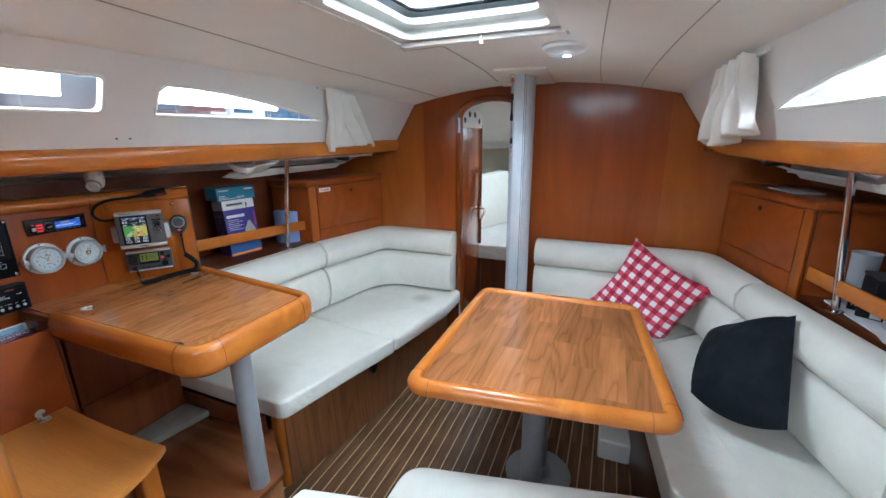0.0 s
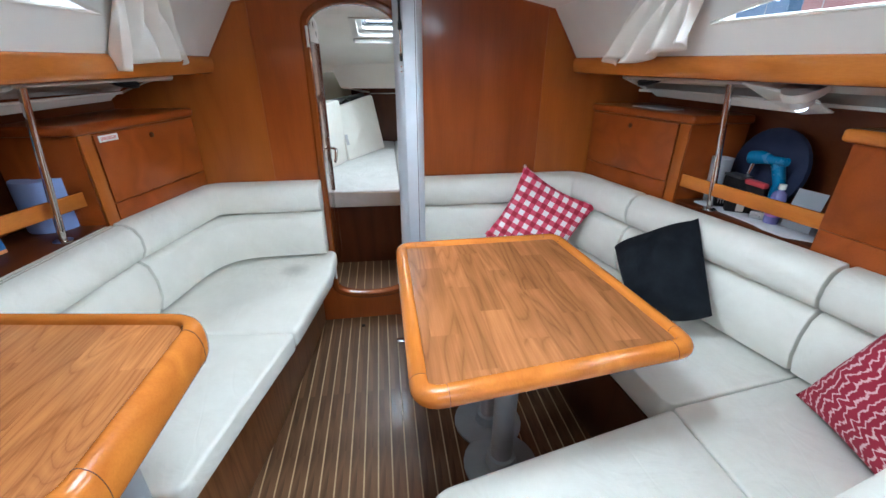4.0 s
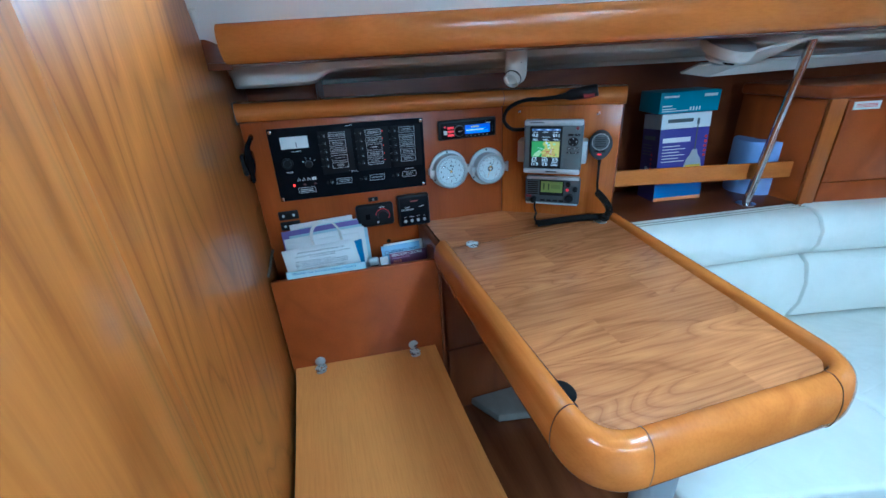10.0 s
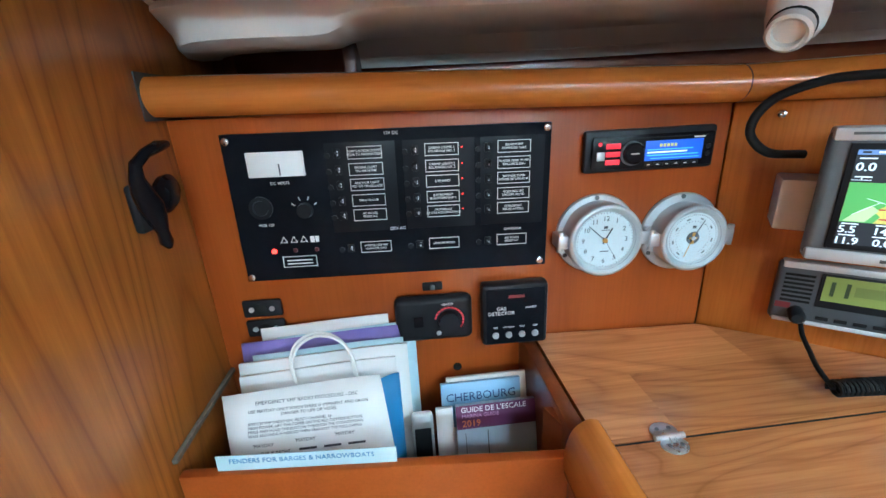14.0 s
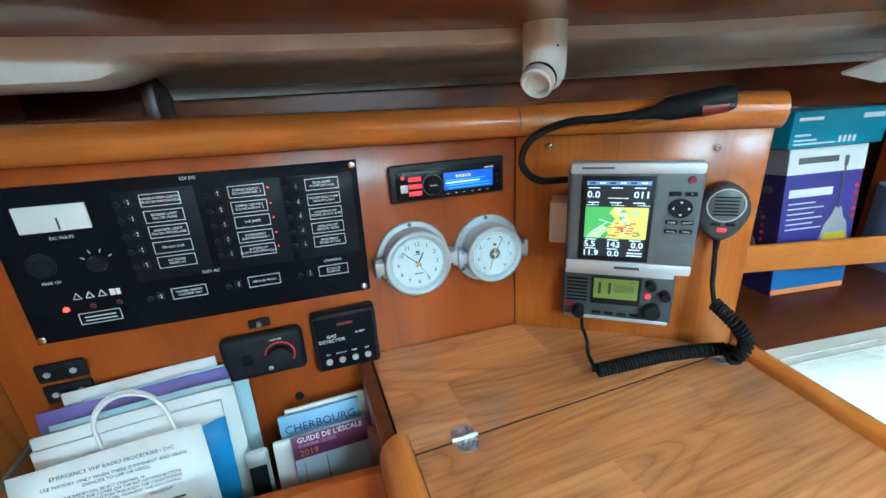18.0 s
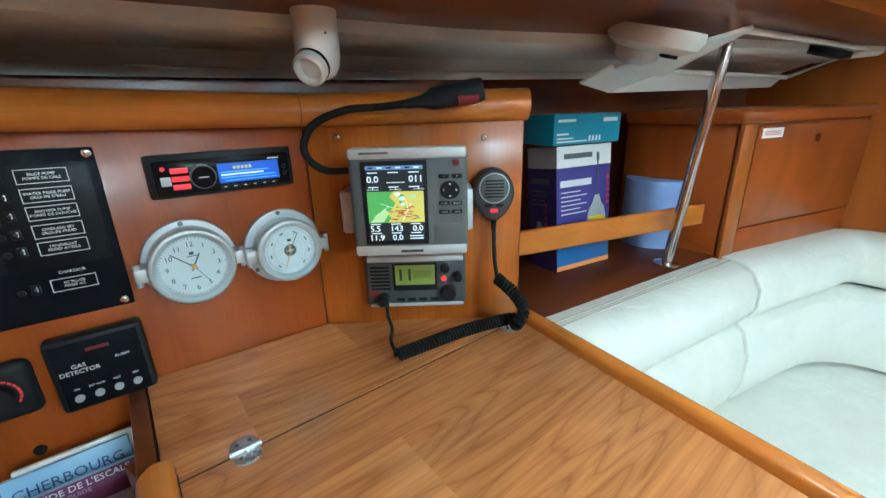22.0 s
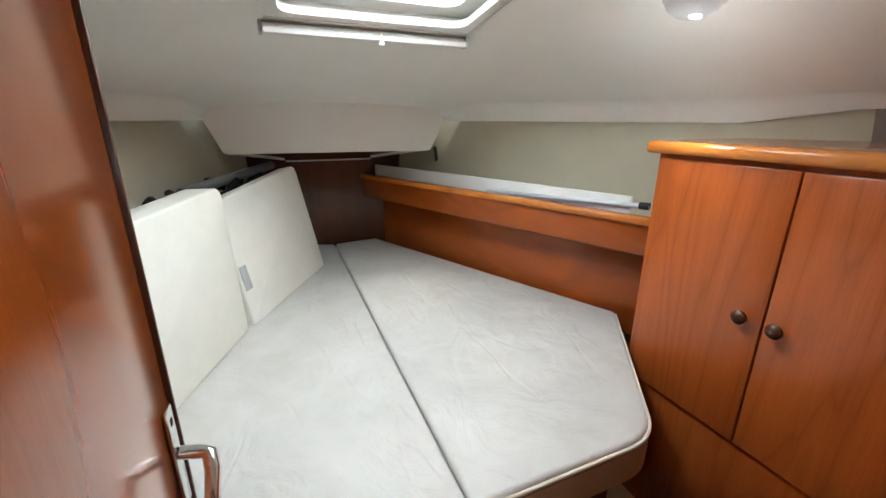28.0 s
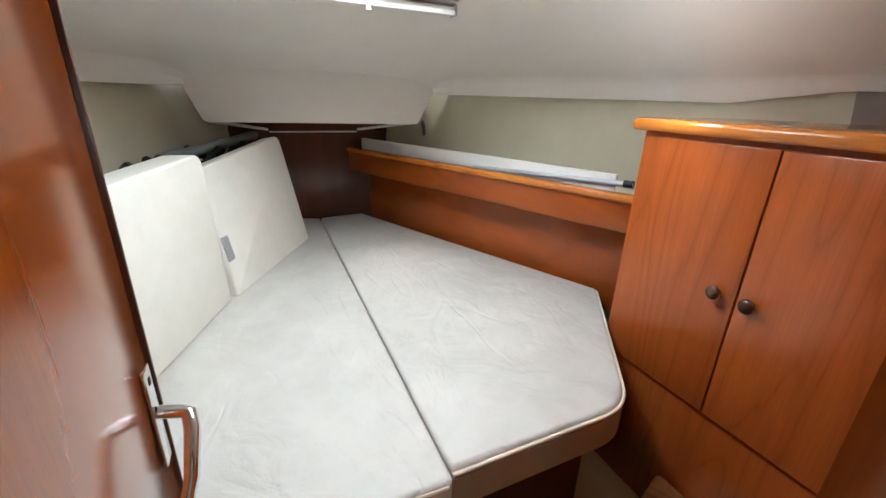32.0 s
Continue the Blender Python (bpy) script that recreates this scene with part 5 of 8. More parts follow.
    rail = [side_at(hand, y, 1.757 - 0.06 * (y - y0), 0.02) for y in span(y0 - 0.04, y1 + 0.03, 4)]
    part("track", tube(rail, 0.006, 8), M_WHITE, t)


curtain(PORT, 2.19, 2.37, 2.35, 2.71, "white gathered curtain beside the port window")
curtain(STBD, 2.03, 2.25, 2.20, 2.66, "white gathered curtain beside the starboard window", 0.05, 0.085)

# ---- cushions thrown on the settee ----
def pillow(name, mat, size, thick, m, label, seed=1):
    rnd = random.Random(seed)
    bm = bmesh.new()
    n = 22
    front, back = [], []
    for side, rows in ((1, front), (-1, back)):
        for j in range(n + 1):
            row = []
            for i in range(n + 1):
                u, v = 2 * i / n - 1, 2 * j / n - 1
                f = max(0.0, (1 - abs(u) ** 2.6)) * max(0.0, (1 - abs(v) ** 2.6))
                pull = 1 - 0.15 * (1 - u * u) * abs(v) ** 3
                pull2 = 1 - 0.15 * (1 - v * v) * abs(u) ** 3
                w = noise.noise(Vector((u * 2 + seed, v * 2, side))) * 0.16 * f + noise.noise(Vector((u * 5 + seed, v * 5, side))) * 0.05 * f
                row.append(bm.verts.new((u * size / 2 * pull2, v * size / 2 * pull, side * thick / 2 * (f ** 0.55 + w) + 0.0)))
            rows.append(row)
        for a, b in zip(rows, rows[1:]):
            for i in range(n):
                bm.faces.new((a[i], a[i + 1], b[i + 1], b[i]))
    bmesh.ops.remove_doubles(bm, verts=bm.verts, dist=1e-5)
    me = mesh_from(name, bm, mat)
    ob = new(name, me)
    ob.matrix_basis = m
    # the lowest corner folds where it meets the seat
    inv = m.inverted()
    for v in me.vertices:
        w = m @ v.co
        low = SZ + 0.004 - w.z
        if low > 0:
            w = Vector((w.x - 0.35 * low, w.y, SZ + 0.004 + 0.04 * low))
            v.co = inv @ w
    return tagged(ob, label, "pillow")


def gingham():
    m, n, l, p = nodes_of("red_gingham")
    v = coords(n, l, (1, 1, 1))
    sep = n.new("ShaderNodeSeparateXYZ")
    l.new(v.outputs[0], sep.inputs[0])
    bands = []
    for axis in "XY":
        w = n.new("ShaderNodeMath")
        w.operation = "PINGPONG"
        w.inputs[1].default_value = 0.028
        l.new(sep.outputs[axis], w.inputs[0])
        g = n.new("ShaderNodeMath")
        g.operation = "GREATER_THAN"
        g.inputs[1].default_value = 0.0143
        l.new(w.outputs[0], g.inputs[0])
        bands.append(g)
    add = n.new("ShaderNodeMath")
    l.new(bands[0].outputs[0], add.inputs[0])
    l.new(bands[1].outputs[0], add.inputs[1])
    half = n.new("ShaderNodeMath")
    half.operation = "MULTIPLY"
    half.inputs[1].default_value = 0.5
    l.new(add.outputs[0], half.inputs[0])
    r = ramp(n, [(0.0, (0.86, 0.84, 0.84)), (0.5, (0.60, 0.075, 0.135)), (1.0, (0.33, 0.004, 0.028))])
    r.color_ramp.interpolation = "LINEAR"
    l.new(half.outputs[0], r.inputs[0])
    l.new(r.outputs[0], p.inputs["Base Color"])
    p.inputs["Roughness"].default_value = 0.85
    t = noise_of(n, l, v, 400, 2)
    bump(n, l, p, t.outputs["Fac"], 0.15, 0.001)
    return m


def ikat():
    m, n, l, p = nodes_of("red_woven_pattern")
    v = coords(n, l, (7, 26, 7))
    w = n.new("ShaderNodeTexWave")
    w.inputs["Scale"].default_value, w.inputs["Distortion"].default_value = 1.6, 9.0
    w.inputs["Detail"].default_value = 3
    l.new(v.outputs[0], w.inputs["Vector"])
    r = ramp(n, [(0.5, (0.27, 0.008, 0.03)), (0.80, (0.30, 0.015, 0.04)), (0.92, (0.62, 0.42, 0.42))])
    l.new(w.outputs["Fac"], r.inputs[0])
    l.new(r.outputs[0], p.inputs["Base Color"])
    p.inputs["Roughness"].default_value = 0.9
    return m


M_BLACKCLOTH = plain("black_cotton", (0.009, 0.011, 0.015), 0.9, wear=0.25, scale=14, bumps=0.2)
def lying(at, u, v):
    u, v = Vector(u).normalized(), Vector(v)
    n = u.cross(v).normalized()
    v = n.cross(u)
    return Matrix(((u.x, v.x, n.x, at[0]), (u.y, v.y, n.y, at[1]), (u.z, v.z, n.z, at[2]), (0, 0, 0, 1)))


pillow("checked_pillow", gingham(), 0.455, 0.13, lying((0.212, 2.83, 0.695), (0.353, -0.15, -0.187), (0.225, 0.02, 0.364)), "red and white gingham pillow leaning on the dinette backrest", 3)


def slumped(name, mat, corners, front, back, label, seed, sag=0.05, pinch=1.0):
    """A soft pillow between four corners, bulging more on its open side and slumped along its lower edge."""
    a, b, c, d = [Vector(v) for v in corners]
    at = (a + b + c + d) / 4
    n = (b - a).cross(d - a).normalized()
    if n.z < 0:
        n = -n
    u_ax = (b - a).normalized()
    v_ax = n.cross(u_ax)
    m = Matrix(((u_ax.x, v_ax.x, n.x, at.x), (u_ax.y, v_ax.y, n.y, at.y), (u_ax.z, v_ax.z, n.z, at.z), (0, 0, 0, 1)))
    inv = m.inverted()
    bm = bmesh.new()
    k = 26
    for side, depth in ((1, front), (-1, back)):
        rows = []
        for j in range(k + 1):
            row = []
            for i in range(k + 1):
                u, v = i / k, j / k
                e, g = 2 * u - 1, 2 * v - 1
                uu = 0.5 + 0.5 * e * (1 - 0.07 * pinch * (1 - g * g) * abs(e) ** 3)
                vv = 0.5 + 0.5 * g * (1 - 0.05 * pinch * (1 - e * e) * abs(g) ** 3)
                p = a * (1 - uu) * (1 - vv) + b * uu * (1 - vv) + c * uu * vv + d * (1 - uu) * vv
                f = max(0.0, 1 - abs(e) ** 2.4) * max(0.0, 1 - abs(g) ** 2.4)
                w = noise.noise(Vector((u * 3 + seed, v * 3, side))) * 0.30 + abs(noise.noise(Vector((u * 7 + v * 3, seed, v * 2)))) * 0.16
                p = p + n * side * depth * (f ** 0.5 + w * f)
                p.z -= sag * (1 - e * e) * vv ** 2
                p.z = max(p.z, SZ + 0.004)
                row.append(bm.verts.new(inv @ p))
            rows.append(row)
        for r0, r1 in zip(rows, rows[1:]):
            for i in range(k):
                bm.faces.new((r0[i], r0[i + 1], r1[i + 1], r1[i]))
    bmesh.ops.remove_doubles(bm, verts=bm.verts, dist=1e-5)
    bmesh.ops.recalc_face_normals(bm, faces=bm.faces)
    ob = new(name, mesh_from(name, bm, mat))
    ob.matrix_basis = m
    return tagged(ob, label, "pillow")


slumped("black_pillow", M_BLACKCLOTH, [(0.442, 2.443, 0.70), (0.618, 2.190, 0.928), (0.572, 1.946, 0.63), (0.325, 2.085, 0.615)], 0.085, 0.03, "black cotton pillow leaning on the dinette backrest", 5, 0.05, 0.1)
slumped("patterned_pillow", ikat(), [(0.80, 1.56, 0.90), (0.75, 1.19, 0.88), (0.58, 1.27, 0.51), (0.665, 1.65, 0.515)], 0.08, 0.04, "dark red patterned pillow in the dinette corner", 8, 0.0)

# ---- mast fittings ----
part("shackle_head", box(-0.532, 2.66, 1.79, -0.508, 2.70, 1.85, 0.004), M_CHROME, mast)
part("rigging_wire", tube([(-0.52, 2.684, 1.80), (-0.522, 2.684, 1.735)], 0.003, 6), M_CHROME, mast)
part("turnbuckle", joined(lathe([(0.008, 0.0), (0.008, 0.03)], (-0.522, 2.683, 1.71), 10), tube([(-0.522, 2.684, 1.71), (-0.522, 2.684, 1.63)], 0.005, 8), lathe([(0.008, 0.0), (0.008, 0.03)], (-0.522, 2.683, 1.61), 10)), M_BLACK, mast, "black and steel turnbuckle")
part("rigging_wire", tube([(-0.522, 2.684, 1.61), (-0.52, 2.686, 1.515)], 0.003, 6), M_CHROME, mast)
part("wire_slot", box(-0.527, 2.6835, 1.495, -0.514, 2.69, 1.525, 0.003), M_RUBBER, mast, "dark wire exit slot")
for z in (1.475, 1.455):
    part("screw", lathe([(0.004, 0), (0.003, 0.003)], (-0.52, 2.6865, z), 10, Matrix.Rotation(radians(90), 4, "X")), M_CHROME, mast)
part("foot_bracket", joined(box(-0.60, 2.76, 0.0, -0.545, 2.80, 0.012, 0.002), box(-0.556, 2.72, 0.0, -0.546, 2.90, 0.05, 0.002)), M_CHROME, mast, "steel foot bracket")

# ---- settee details ----
part("finger_pull", placed(lathe([(0.030, -0.004), (0.030, 0.005), (0.025, 0.009), (0.021, 0.002), (0.0, -0.002)], sides=24), Matrix.Translation((-1.130, 2.20, 0.325)) @ Matrix.Rotation(radians(-10), 4, "Z") @ Matrix.Rotation(radians(90), 4, "Y") @ Matrix.Diagonal((1.25, 0.85, 1, 1))), M_BLACK, settee, "black oval finger pull")
# black box stands in for the recess's shade, no cavity is cut
part("toe_shade", box(-1.9, 1.648, 0.315, -1.302, 1.659, SB - 0.014, 0.002), M_BLACK, settee, "black box painting the shade under the cushion end")
step = thing("nav_footwell", "dark red-brown wood footwell under the chart table", "step", (-1.4, 1.4, 0))
part("riser", prism([(-1.09, 1.335), (-1.09, 1.465), (-1.3, 1.63), (-1.82, 1.63), (-1.82, 1.213), (-1.45, 1.213)], 0.0, 0.275, 0.003), M_SETTEEFRONT, step)
part("tread", prism([(-1.082, 1.33), (-1.082, 1.47), (-1.298, 1.64), (-1.82, 1.64), (-1.82, 1.213), (-1.45, 1.213)], 0.276, 0.30, 0.005), M_FOOTWELL, step, "glossy dark red-brown tread")
part("back_panel", prism([(-1.862, 1.20), (-1.80, 1.222), (-1.80, 1.60), (-1.84, 1.60)], 0.30, 0.925, 0.0), M_FOOTWELL_Z, step, "dark red-brown back panel")
part("batten", box(-1.80, 1.225, 0.56, -1.794, 1.60, 0.566, 0.002), M_DARK_Y, step, "thin joint strip")
part("slanted_board", prism([(-1.798, 1.30), (-1.69, 1.36), (-1.64, 1.60), (-1.798, 1.60)], 0.301, 0.335, 0.008), M_WELLGREY, step, "grey painted ledge along the well's foot")
part("forward_panel", box(-1.80, 1.601, 0.301, -1.30, 1.612, 0.395, 0.002), M_FOOTWELL_Z, step)
fl = thing("floor_stud", "small dark deck stud set in the floor", "stud", (-0.80, 2.97, 0))
part("cap", lathe([(0.012, 0), (0.012, 0.004), (0.0, 0.006)], (-0.80, 2.97, 0.0), 14), M_BLACK, fl)
wb = thing("floor_vent_box", "white plastic box on the floor below the table", "box", (0.12, 2.42, 0))
part("case", box(0.04, 2.34, 0.0, 0.185, 2.54, 0.11, 0.012, 3), M_WHITE, wb)

# ---- bulkhead veneer strips and doorway hardware ----
for x0, x1 in ((-1.79, -1.195), (0.245, 0.81)):
    if x0 < XC:
        pts = [(x1, 0.9), (x1, 1.735), (-1.252, 1.722), (-1.415, 1.47), (-1.79, 1.42), (-1.79, 0.9)]
    else:
        pts = [(x0, 0.9), (x0, 1.73), (0.272, 1.722), (0.435, 1.47), (0.81, 1.42), (0.81, 0.9)]
    part("veneer_panel", sheet(pts, [], lambda u, v: (u, YB - 0.003, v), (0, 0.004, 0)), M_CHERRY2_Z, bulk, "lighter cherry veneer strip")
for z in (1.60, 0.35):
    hg = part("hinge", joined(box(-0.9445, 3.045, z - 0.045, -0.938, 3.088, z + 0.045, 0.002), lathe([(0.006, -0.045), (0.006, 0.045)], (-0.939, 3.047, z), 10)), M_WHITE, bulk, "pale steel hinge")
    for k in (-0.03, 0.0, 0.03):
        part("screw", lathe([(0.005, 0), (0.004, 0.001), (0.0, 0.001)], (-0.938, 3.066, z + k), 10, Matrix.Rotation(radians(90), 4, "Y")), M_GREYPL, hg)

# ---- nav instruments ----
FU = Vector((0.0347, 1.0, 0)).normalized()
FN = Vector((1.0, -0.0347, 0)).normalized()


def on_fascia(u, z, out=0.0):
    p = Vector((-2.028, 0.8076, 0)) + FU * u + FN * out
    return (p.x, p.y, z)


def fbox(u0, u1, z0, z1, o0, o1, bevel=0.002, seg=2):
    bm = box(u0, z0, o0, u1, z1, o1, bevel, seg)
    return placed(bm, face_at(on_fascia(0, 0), FU, (0, 0, 1)))


def fpose(u, z, out):
    return face_at(on_fascia(u, z, out), FU, (0, 0, 1))


M_PANEL = plain("black_switch_panel", (0.006, 0.007, 0.010), 0.5, wear=0.25, scale=20)
M_PANEL.node_tree.nodes["Principled BSDF"].inputs["Specular IOR Level"].default_value = 0.06
M_SUBPANEL = plain("satin_black_sub_panel", (0.009, 0.010, 0.013), 0.45, wear=0.2, scale=20)
M_LABEL = plain("white_print", (0.86, 0.86, 0.86), 0.6)
M_RED = glow("red_indicator", (1.0, 0.03, 0.02), 3.0)
M_METER = plain("white_meter_face", (0.78, 0.79, 0.78), 0.4)

pan = thing("switch_panel", "black electrical switch panel with white bilingual labels", "panel", on_fascia(0.22, 1.16))
part("plate", fbox(-0.005, 0.437, 1.054, 1.262, 0.001, 0.006, 0.002), M_PANEL, pan)
for u, z in ((0.003, 1.253), (0.43, 1.255), (0.427, 1.062), (0.002, 1.061)):
    part("screw", placed(lathe([(0.005, 0), (0.005, 0.002), (0.003, 0.003)], sides=12), fpose(u, z, 0.006)), M_CHROME, pan)
meter = part("voltmeter", fbox(0.025, 0.10, 1.205, 1.238, 0.006, 0.009, 0.001), M_METER, pan, "white voltmeter window")
part("needle", fbox(0.066, 0.068, 1.207, 1.222, 0.009, 0.0095, 0), M_INK, meter)
for u0, u1 in ((0.128, 0.222), (0.232, 0.330), (0.338, 0.428)):
    part("sub_panel", fbox(u0, u1, 1.122, 1.246, 0.0055, 0.0061, 0.0003), M_SUBPANEL, pan)
rows5 = [1.232, 1.210, 1.189, 1.167, 1.146]
names = {0: ["NAVIGATION LIGHTS\nFEUX DE NAVIGATION", "ENGINE LIGHT\nFEU DE HUNE", "ANCHOR LIGHT\nFEU DE MOUILLAGE", "TRI-COLOUR", "AC PLUGS\nPRISES AC"],
         1: ["CABINS LIGHTS 1\nECLAIRAGE INT. 1", "CABINS LIGHTS 2\nECLAIRAGE INT. 2", "LIVE JARDI", "INSTRUMENT\nELECTRONIQUE 1", "AUTOPILOT\nPILOTE AUTOMATIQUE"],
         2: ["BILGE PUMP\nPOMPE DE CALE", "WATER PRESS PUMP\nGROUPE D'EAU", "SHOWER PUMP\nPOMPE DE DOUCHE", "COOLING SET\nGROUPE FROID", "FRIGOBOAT\nFROID ATTELE"]}


def label_box(u, z, text, w=0.046, h=0.0165):
    o = 0.0067
    fr = []
    for a, b, c, d in ((u, u + w, z + h / 2 - 0.0007, z + h / 2), (u, u + w, z - h / 2, z - h / 2 + 0.0007), (u, u + 0.0007, z - h / 2, z + h / 2), (u + w - 0.0007, u + w, z - h / 2, z + h / 2)):
        fr.append(fbox(a, b, c, d, 0.006, o, 0))
    f = part("label_frame", joined(*fr), M_LABEL, pan)
    if text:
        words(text, 0.0046, fpose(u + w / 2, z, o), M_LABEL, pan)


def toggle(u, z, lit=False):
    sw = part("toggle_switch", joined(fbox(u - 0.0045, u + 0.0045, z - 0.006, z + 0.006, 0.006, 0.0085, 0.001), placed(lathe([(0.002, 0.0), (0.0016, 0.009), (0.0024, 0.013), (0.0, 0.014)], sides=8), fpose(u, z, 0.008) @ Matrix.Rotation(radians(-25), 4, "X"))), M_BLACK, pan)
    part("tick", fbox(u + 0.0008, u + 0.0022, z - 0.0025, z + 0.0035, 0.0085, 0.0088, 0), M_LABEL, sw, "white position mark")
    part("fuse_cap", placed(lathe([(0.004, 0), (0.004, 0.002), (0.0, 0.002)], sides=10), fpose(u - 0.013, z - 0.002, 0.006)), M_BLACK, pan)
    if lit:
        part("indicator", placed(lathe([(0.0010, 0), (0.0008, 0.0012), (0, 0.0014)], sides=8), fpose(u + 0.0645, z + 0.002, 0.006)), M_RED, pan, "red lit indicator")


for c, u in ((0, 0.158), (1, 0.262), (2, 0.362)):
    for k, z in enumerate(rows5):
        label_box(u, z + 0.0, names[c][k])
        toggle(u - 0.014, z, c == 1)
for u, z, text in ((0.163, 1.098, "WATER HEATER\nCHAUFFE EAU"), (0.262, 1.098, "GROUPE FROID"), (0.362, 1.098, "AC PLUGS\nPRISES AC")):
    label_box(u, z, text, 0.044)
    toggle(u - 0.014, z)
label_box(0.05, 1.082, "", 0.048)
part("label_bars", joined(*[fbox(0.056, 0.092, z, z + 0.0015, 0.006, 0.0064, 0) for z in (1.078, 1.083)]), M_LABEL, pan)
words("12V DC", 0.006, fpose(0.218, 1.256, 0.0064), M_LABEL, pan)
words("220V AC", 0.006, fpose(0.218, 1.124, 0.0064), M_LABEL, pan)
words("CHARGEUR", 0.005, fpose(0.385, 1.114, 0.0064), M_LABEL, pan)
words("DC VOLTS", 0.0055, fpose(0.064, 1.196, 0.0064), M_LABEL, pan)
words("PRISE 12V", 0.005, fpose(0.036, 1.138, 0.0064), M_LABEL, pan)
part("socket_12v", placed(lathe([(0.016, 0), (0.016, 0.003), (0.011, 0.004), (0.010, 0.001), (0, 0.001)], sides=20), fpose(0.033, 1.163, 0.006)), M_BLACK, pan)
part("selector_knob", joined(placed(lathe([(0.011, 0), (0.010, 0.008), (0, 0.009)], sides=18), fpose(0.092, 1.157, 0.006))), M_BLACK, pan)
for a in (-60, -20, 20, 60):
    part("dial_mark", placed(box(-0.0005, 0.015, 0, 0.0005, 0.02, 0.0004, 0), fpose(0.092, 1.157, 0.006) @ Matrix.Rotation(radians(a), 4, "Z")), M_LABEL, pan)
for k in range(3):
    u = 0.056 + k * 0.014
    part("warning_sign", placed(joined(box(-0.005, -0.004, 0, 0.005, -0.0033, 0.0004, 0), placed(box(-0.0004, -0.0045, 0, 0.0004, 0.0055, 0.0004, 0), Matrix.Translation((-0.0025, 0, 0)) @ Matrix.Rotation(radians(-28), 4, "Z")), placed(box(-0.0004, -0.0045, 0, 0.0004, 0.0055, 0.0004, 0), Matrix.Translation((0.0025, 0, 0)) @ Matrix.Rotation(radians(28), 4, "Z"))), fpose(u, 1.115, 0.006)), M_LABEL, pan)
part("manual_sign", joined(fbox(0.093, 0.099, 1.110, 1.119, 0.006, 0.0064, 0), fbox(0.1, 0.105, 1.110, 1.119, 0.006, 0.0064, 0)), M_LABEL, pan)
for u, on in ((0.04, True), (0.07, False), (0.1, False)):
    part("indicator", placed(lathe([(0.0035, 0), (0.003, 0.002), (0, 0.0025)], sides=10), fpose(u, 1.099, 0.006)), M_RED if on else plain("dull_red_lens", (0.08, 0.01, 0.01), 0.3), pan)

pan.location.y += 0.006
pan.location.z += 0.012
pan.rotation_euler.x = -0.0137

# car radio
radio = thing("car_stereo", "black car stereo with a blue display and red keys", "radio", on_fascia(0.58, 1.226))
part("surround", bevelled(fbox(0.489, 0.677, 1.198, 1.256, 0.001, 0.012, 0.004), 0), M_BLACK, radio)
part("faceplate", bevelled(fbox(0.4975, 0.6705, 1.2025, 1.248, 0.012, 0.018, 0), 0.003), M_GLOSSBLACK, radio)
part("slot", fbox(0.515, 0.66, 1.2425, 1.2445, 0.018, 0.0183, 0), M_RUBBER, radio)
part("knob_ring", placed(lathe([(0.0165, 0), (0.0165, 0.003), (0.0145, 0.004)], sides=28, caps=False), fpose(0.553, 1.224, 0.018)), M_GREYPL, radio, "dark chromed ring")
part("volume_knob", placed(lathe([(0.0145, 0), (0.0145, 0.008), (0.012, 0.010), (0.0, 0.009)], sides=28), fpose(0.553, 1.224, 0.018)), M_GLOSSBLACK, radio)
part("knob_print", placed(box(-0.006, -0.0006, 0, 0.006, 0.0006, 0.0003, 0), fpose(0.553, 1.224, 0.0275)), M_LABEL, radio)
disp = part("display", fbox(0.572, 0.654, 1.212, 1.239, 0.018, 0.0184, 0.0002), M_BLUELCD, radio, "blue lit display")
for z, h, u0, u1, mat in ((1.2185, 0.0016, 0.575, 0.648, M_CYANLCD), (1.2222, 0.0022, 0.575, 0.632, M_SCR_WHITE), (1.2262, 0.0014, 0.575, 0.64, M_CYANLCD), (1.2145, 0.0012, 0.58, 0.65, M_CYANLCD)):
    part("display_line", fbox(u0, u1, z, z + h, 0.0184, 0.0186, 0), mat, disp)
for k in range(5):
    part("display_symbol", fbox(0.592 + k * 0.0052, 0.5955 + k * 0.0052, 1.2305, 1.2345, 0.0184, 0.0187, 0), M_SCR_YELLOW, disp, "yellow lit symbol")
for k in range(3):
    part("key", bevelled(fbox(0.516, 0.5365, 1.2095 + k * 0.0108, 1.2165 + k * 0.0108, 0.018, 0.0195, 0), 0.001), M_REDKEY, radio, "red lit key")
part("key", bevelled(fbox(0.5035, 0.515, 1.2155, 1.2275, 0.018, 0.0195, 0), 0.001), M_SILVER, radio)
part("power_key", placed(lathe([(0.003, 0), (0.0025, 0.001), (0, 0.001)], sides=10), fpose(0.508, 1.238, 0.018)), M_REDKEY, radio, "small red lit key")
for k in range(6):
    part("preset_key", fbox(0.572 + k * 0.0132, 0.584 + k * 0.0132, 1.2045, 1.2095, 0.018, 0.0192, 0.0005), M_BLACK, radio)
    part("key_print", fbox(0.576 + k * 0.0132, 0.580 + k * 0.0132, 1.2063, 1.2073, 0.0192, 0.0194, 0), M_LABEL, radio)
part("maker_mark", fbox(0.640, 0.6555, 1.2405, 1.2425, 0.0181, 0.0184, 0), M_LABEL, radio)
for z in (1.228, 1.218):
    part("side_key", placed(lathe([(0.0035, 0), (0.003, 0.0015), (0, 0.0015)], sides=12), fpose(0.662, z, 0.018)), M_BLACK, radio)

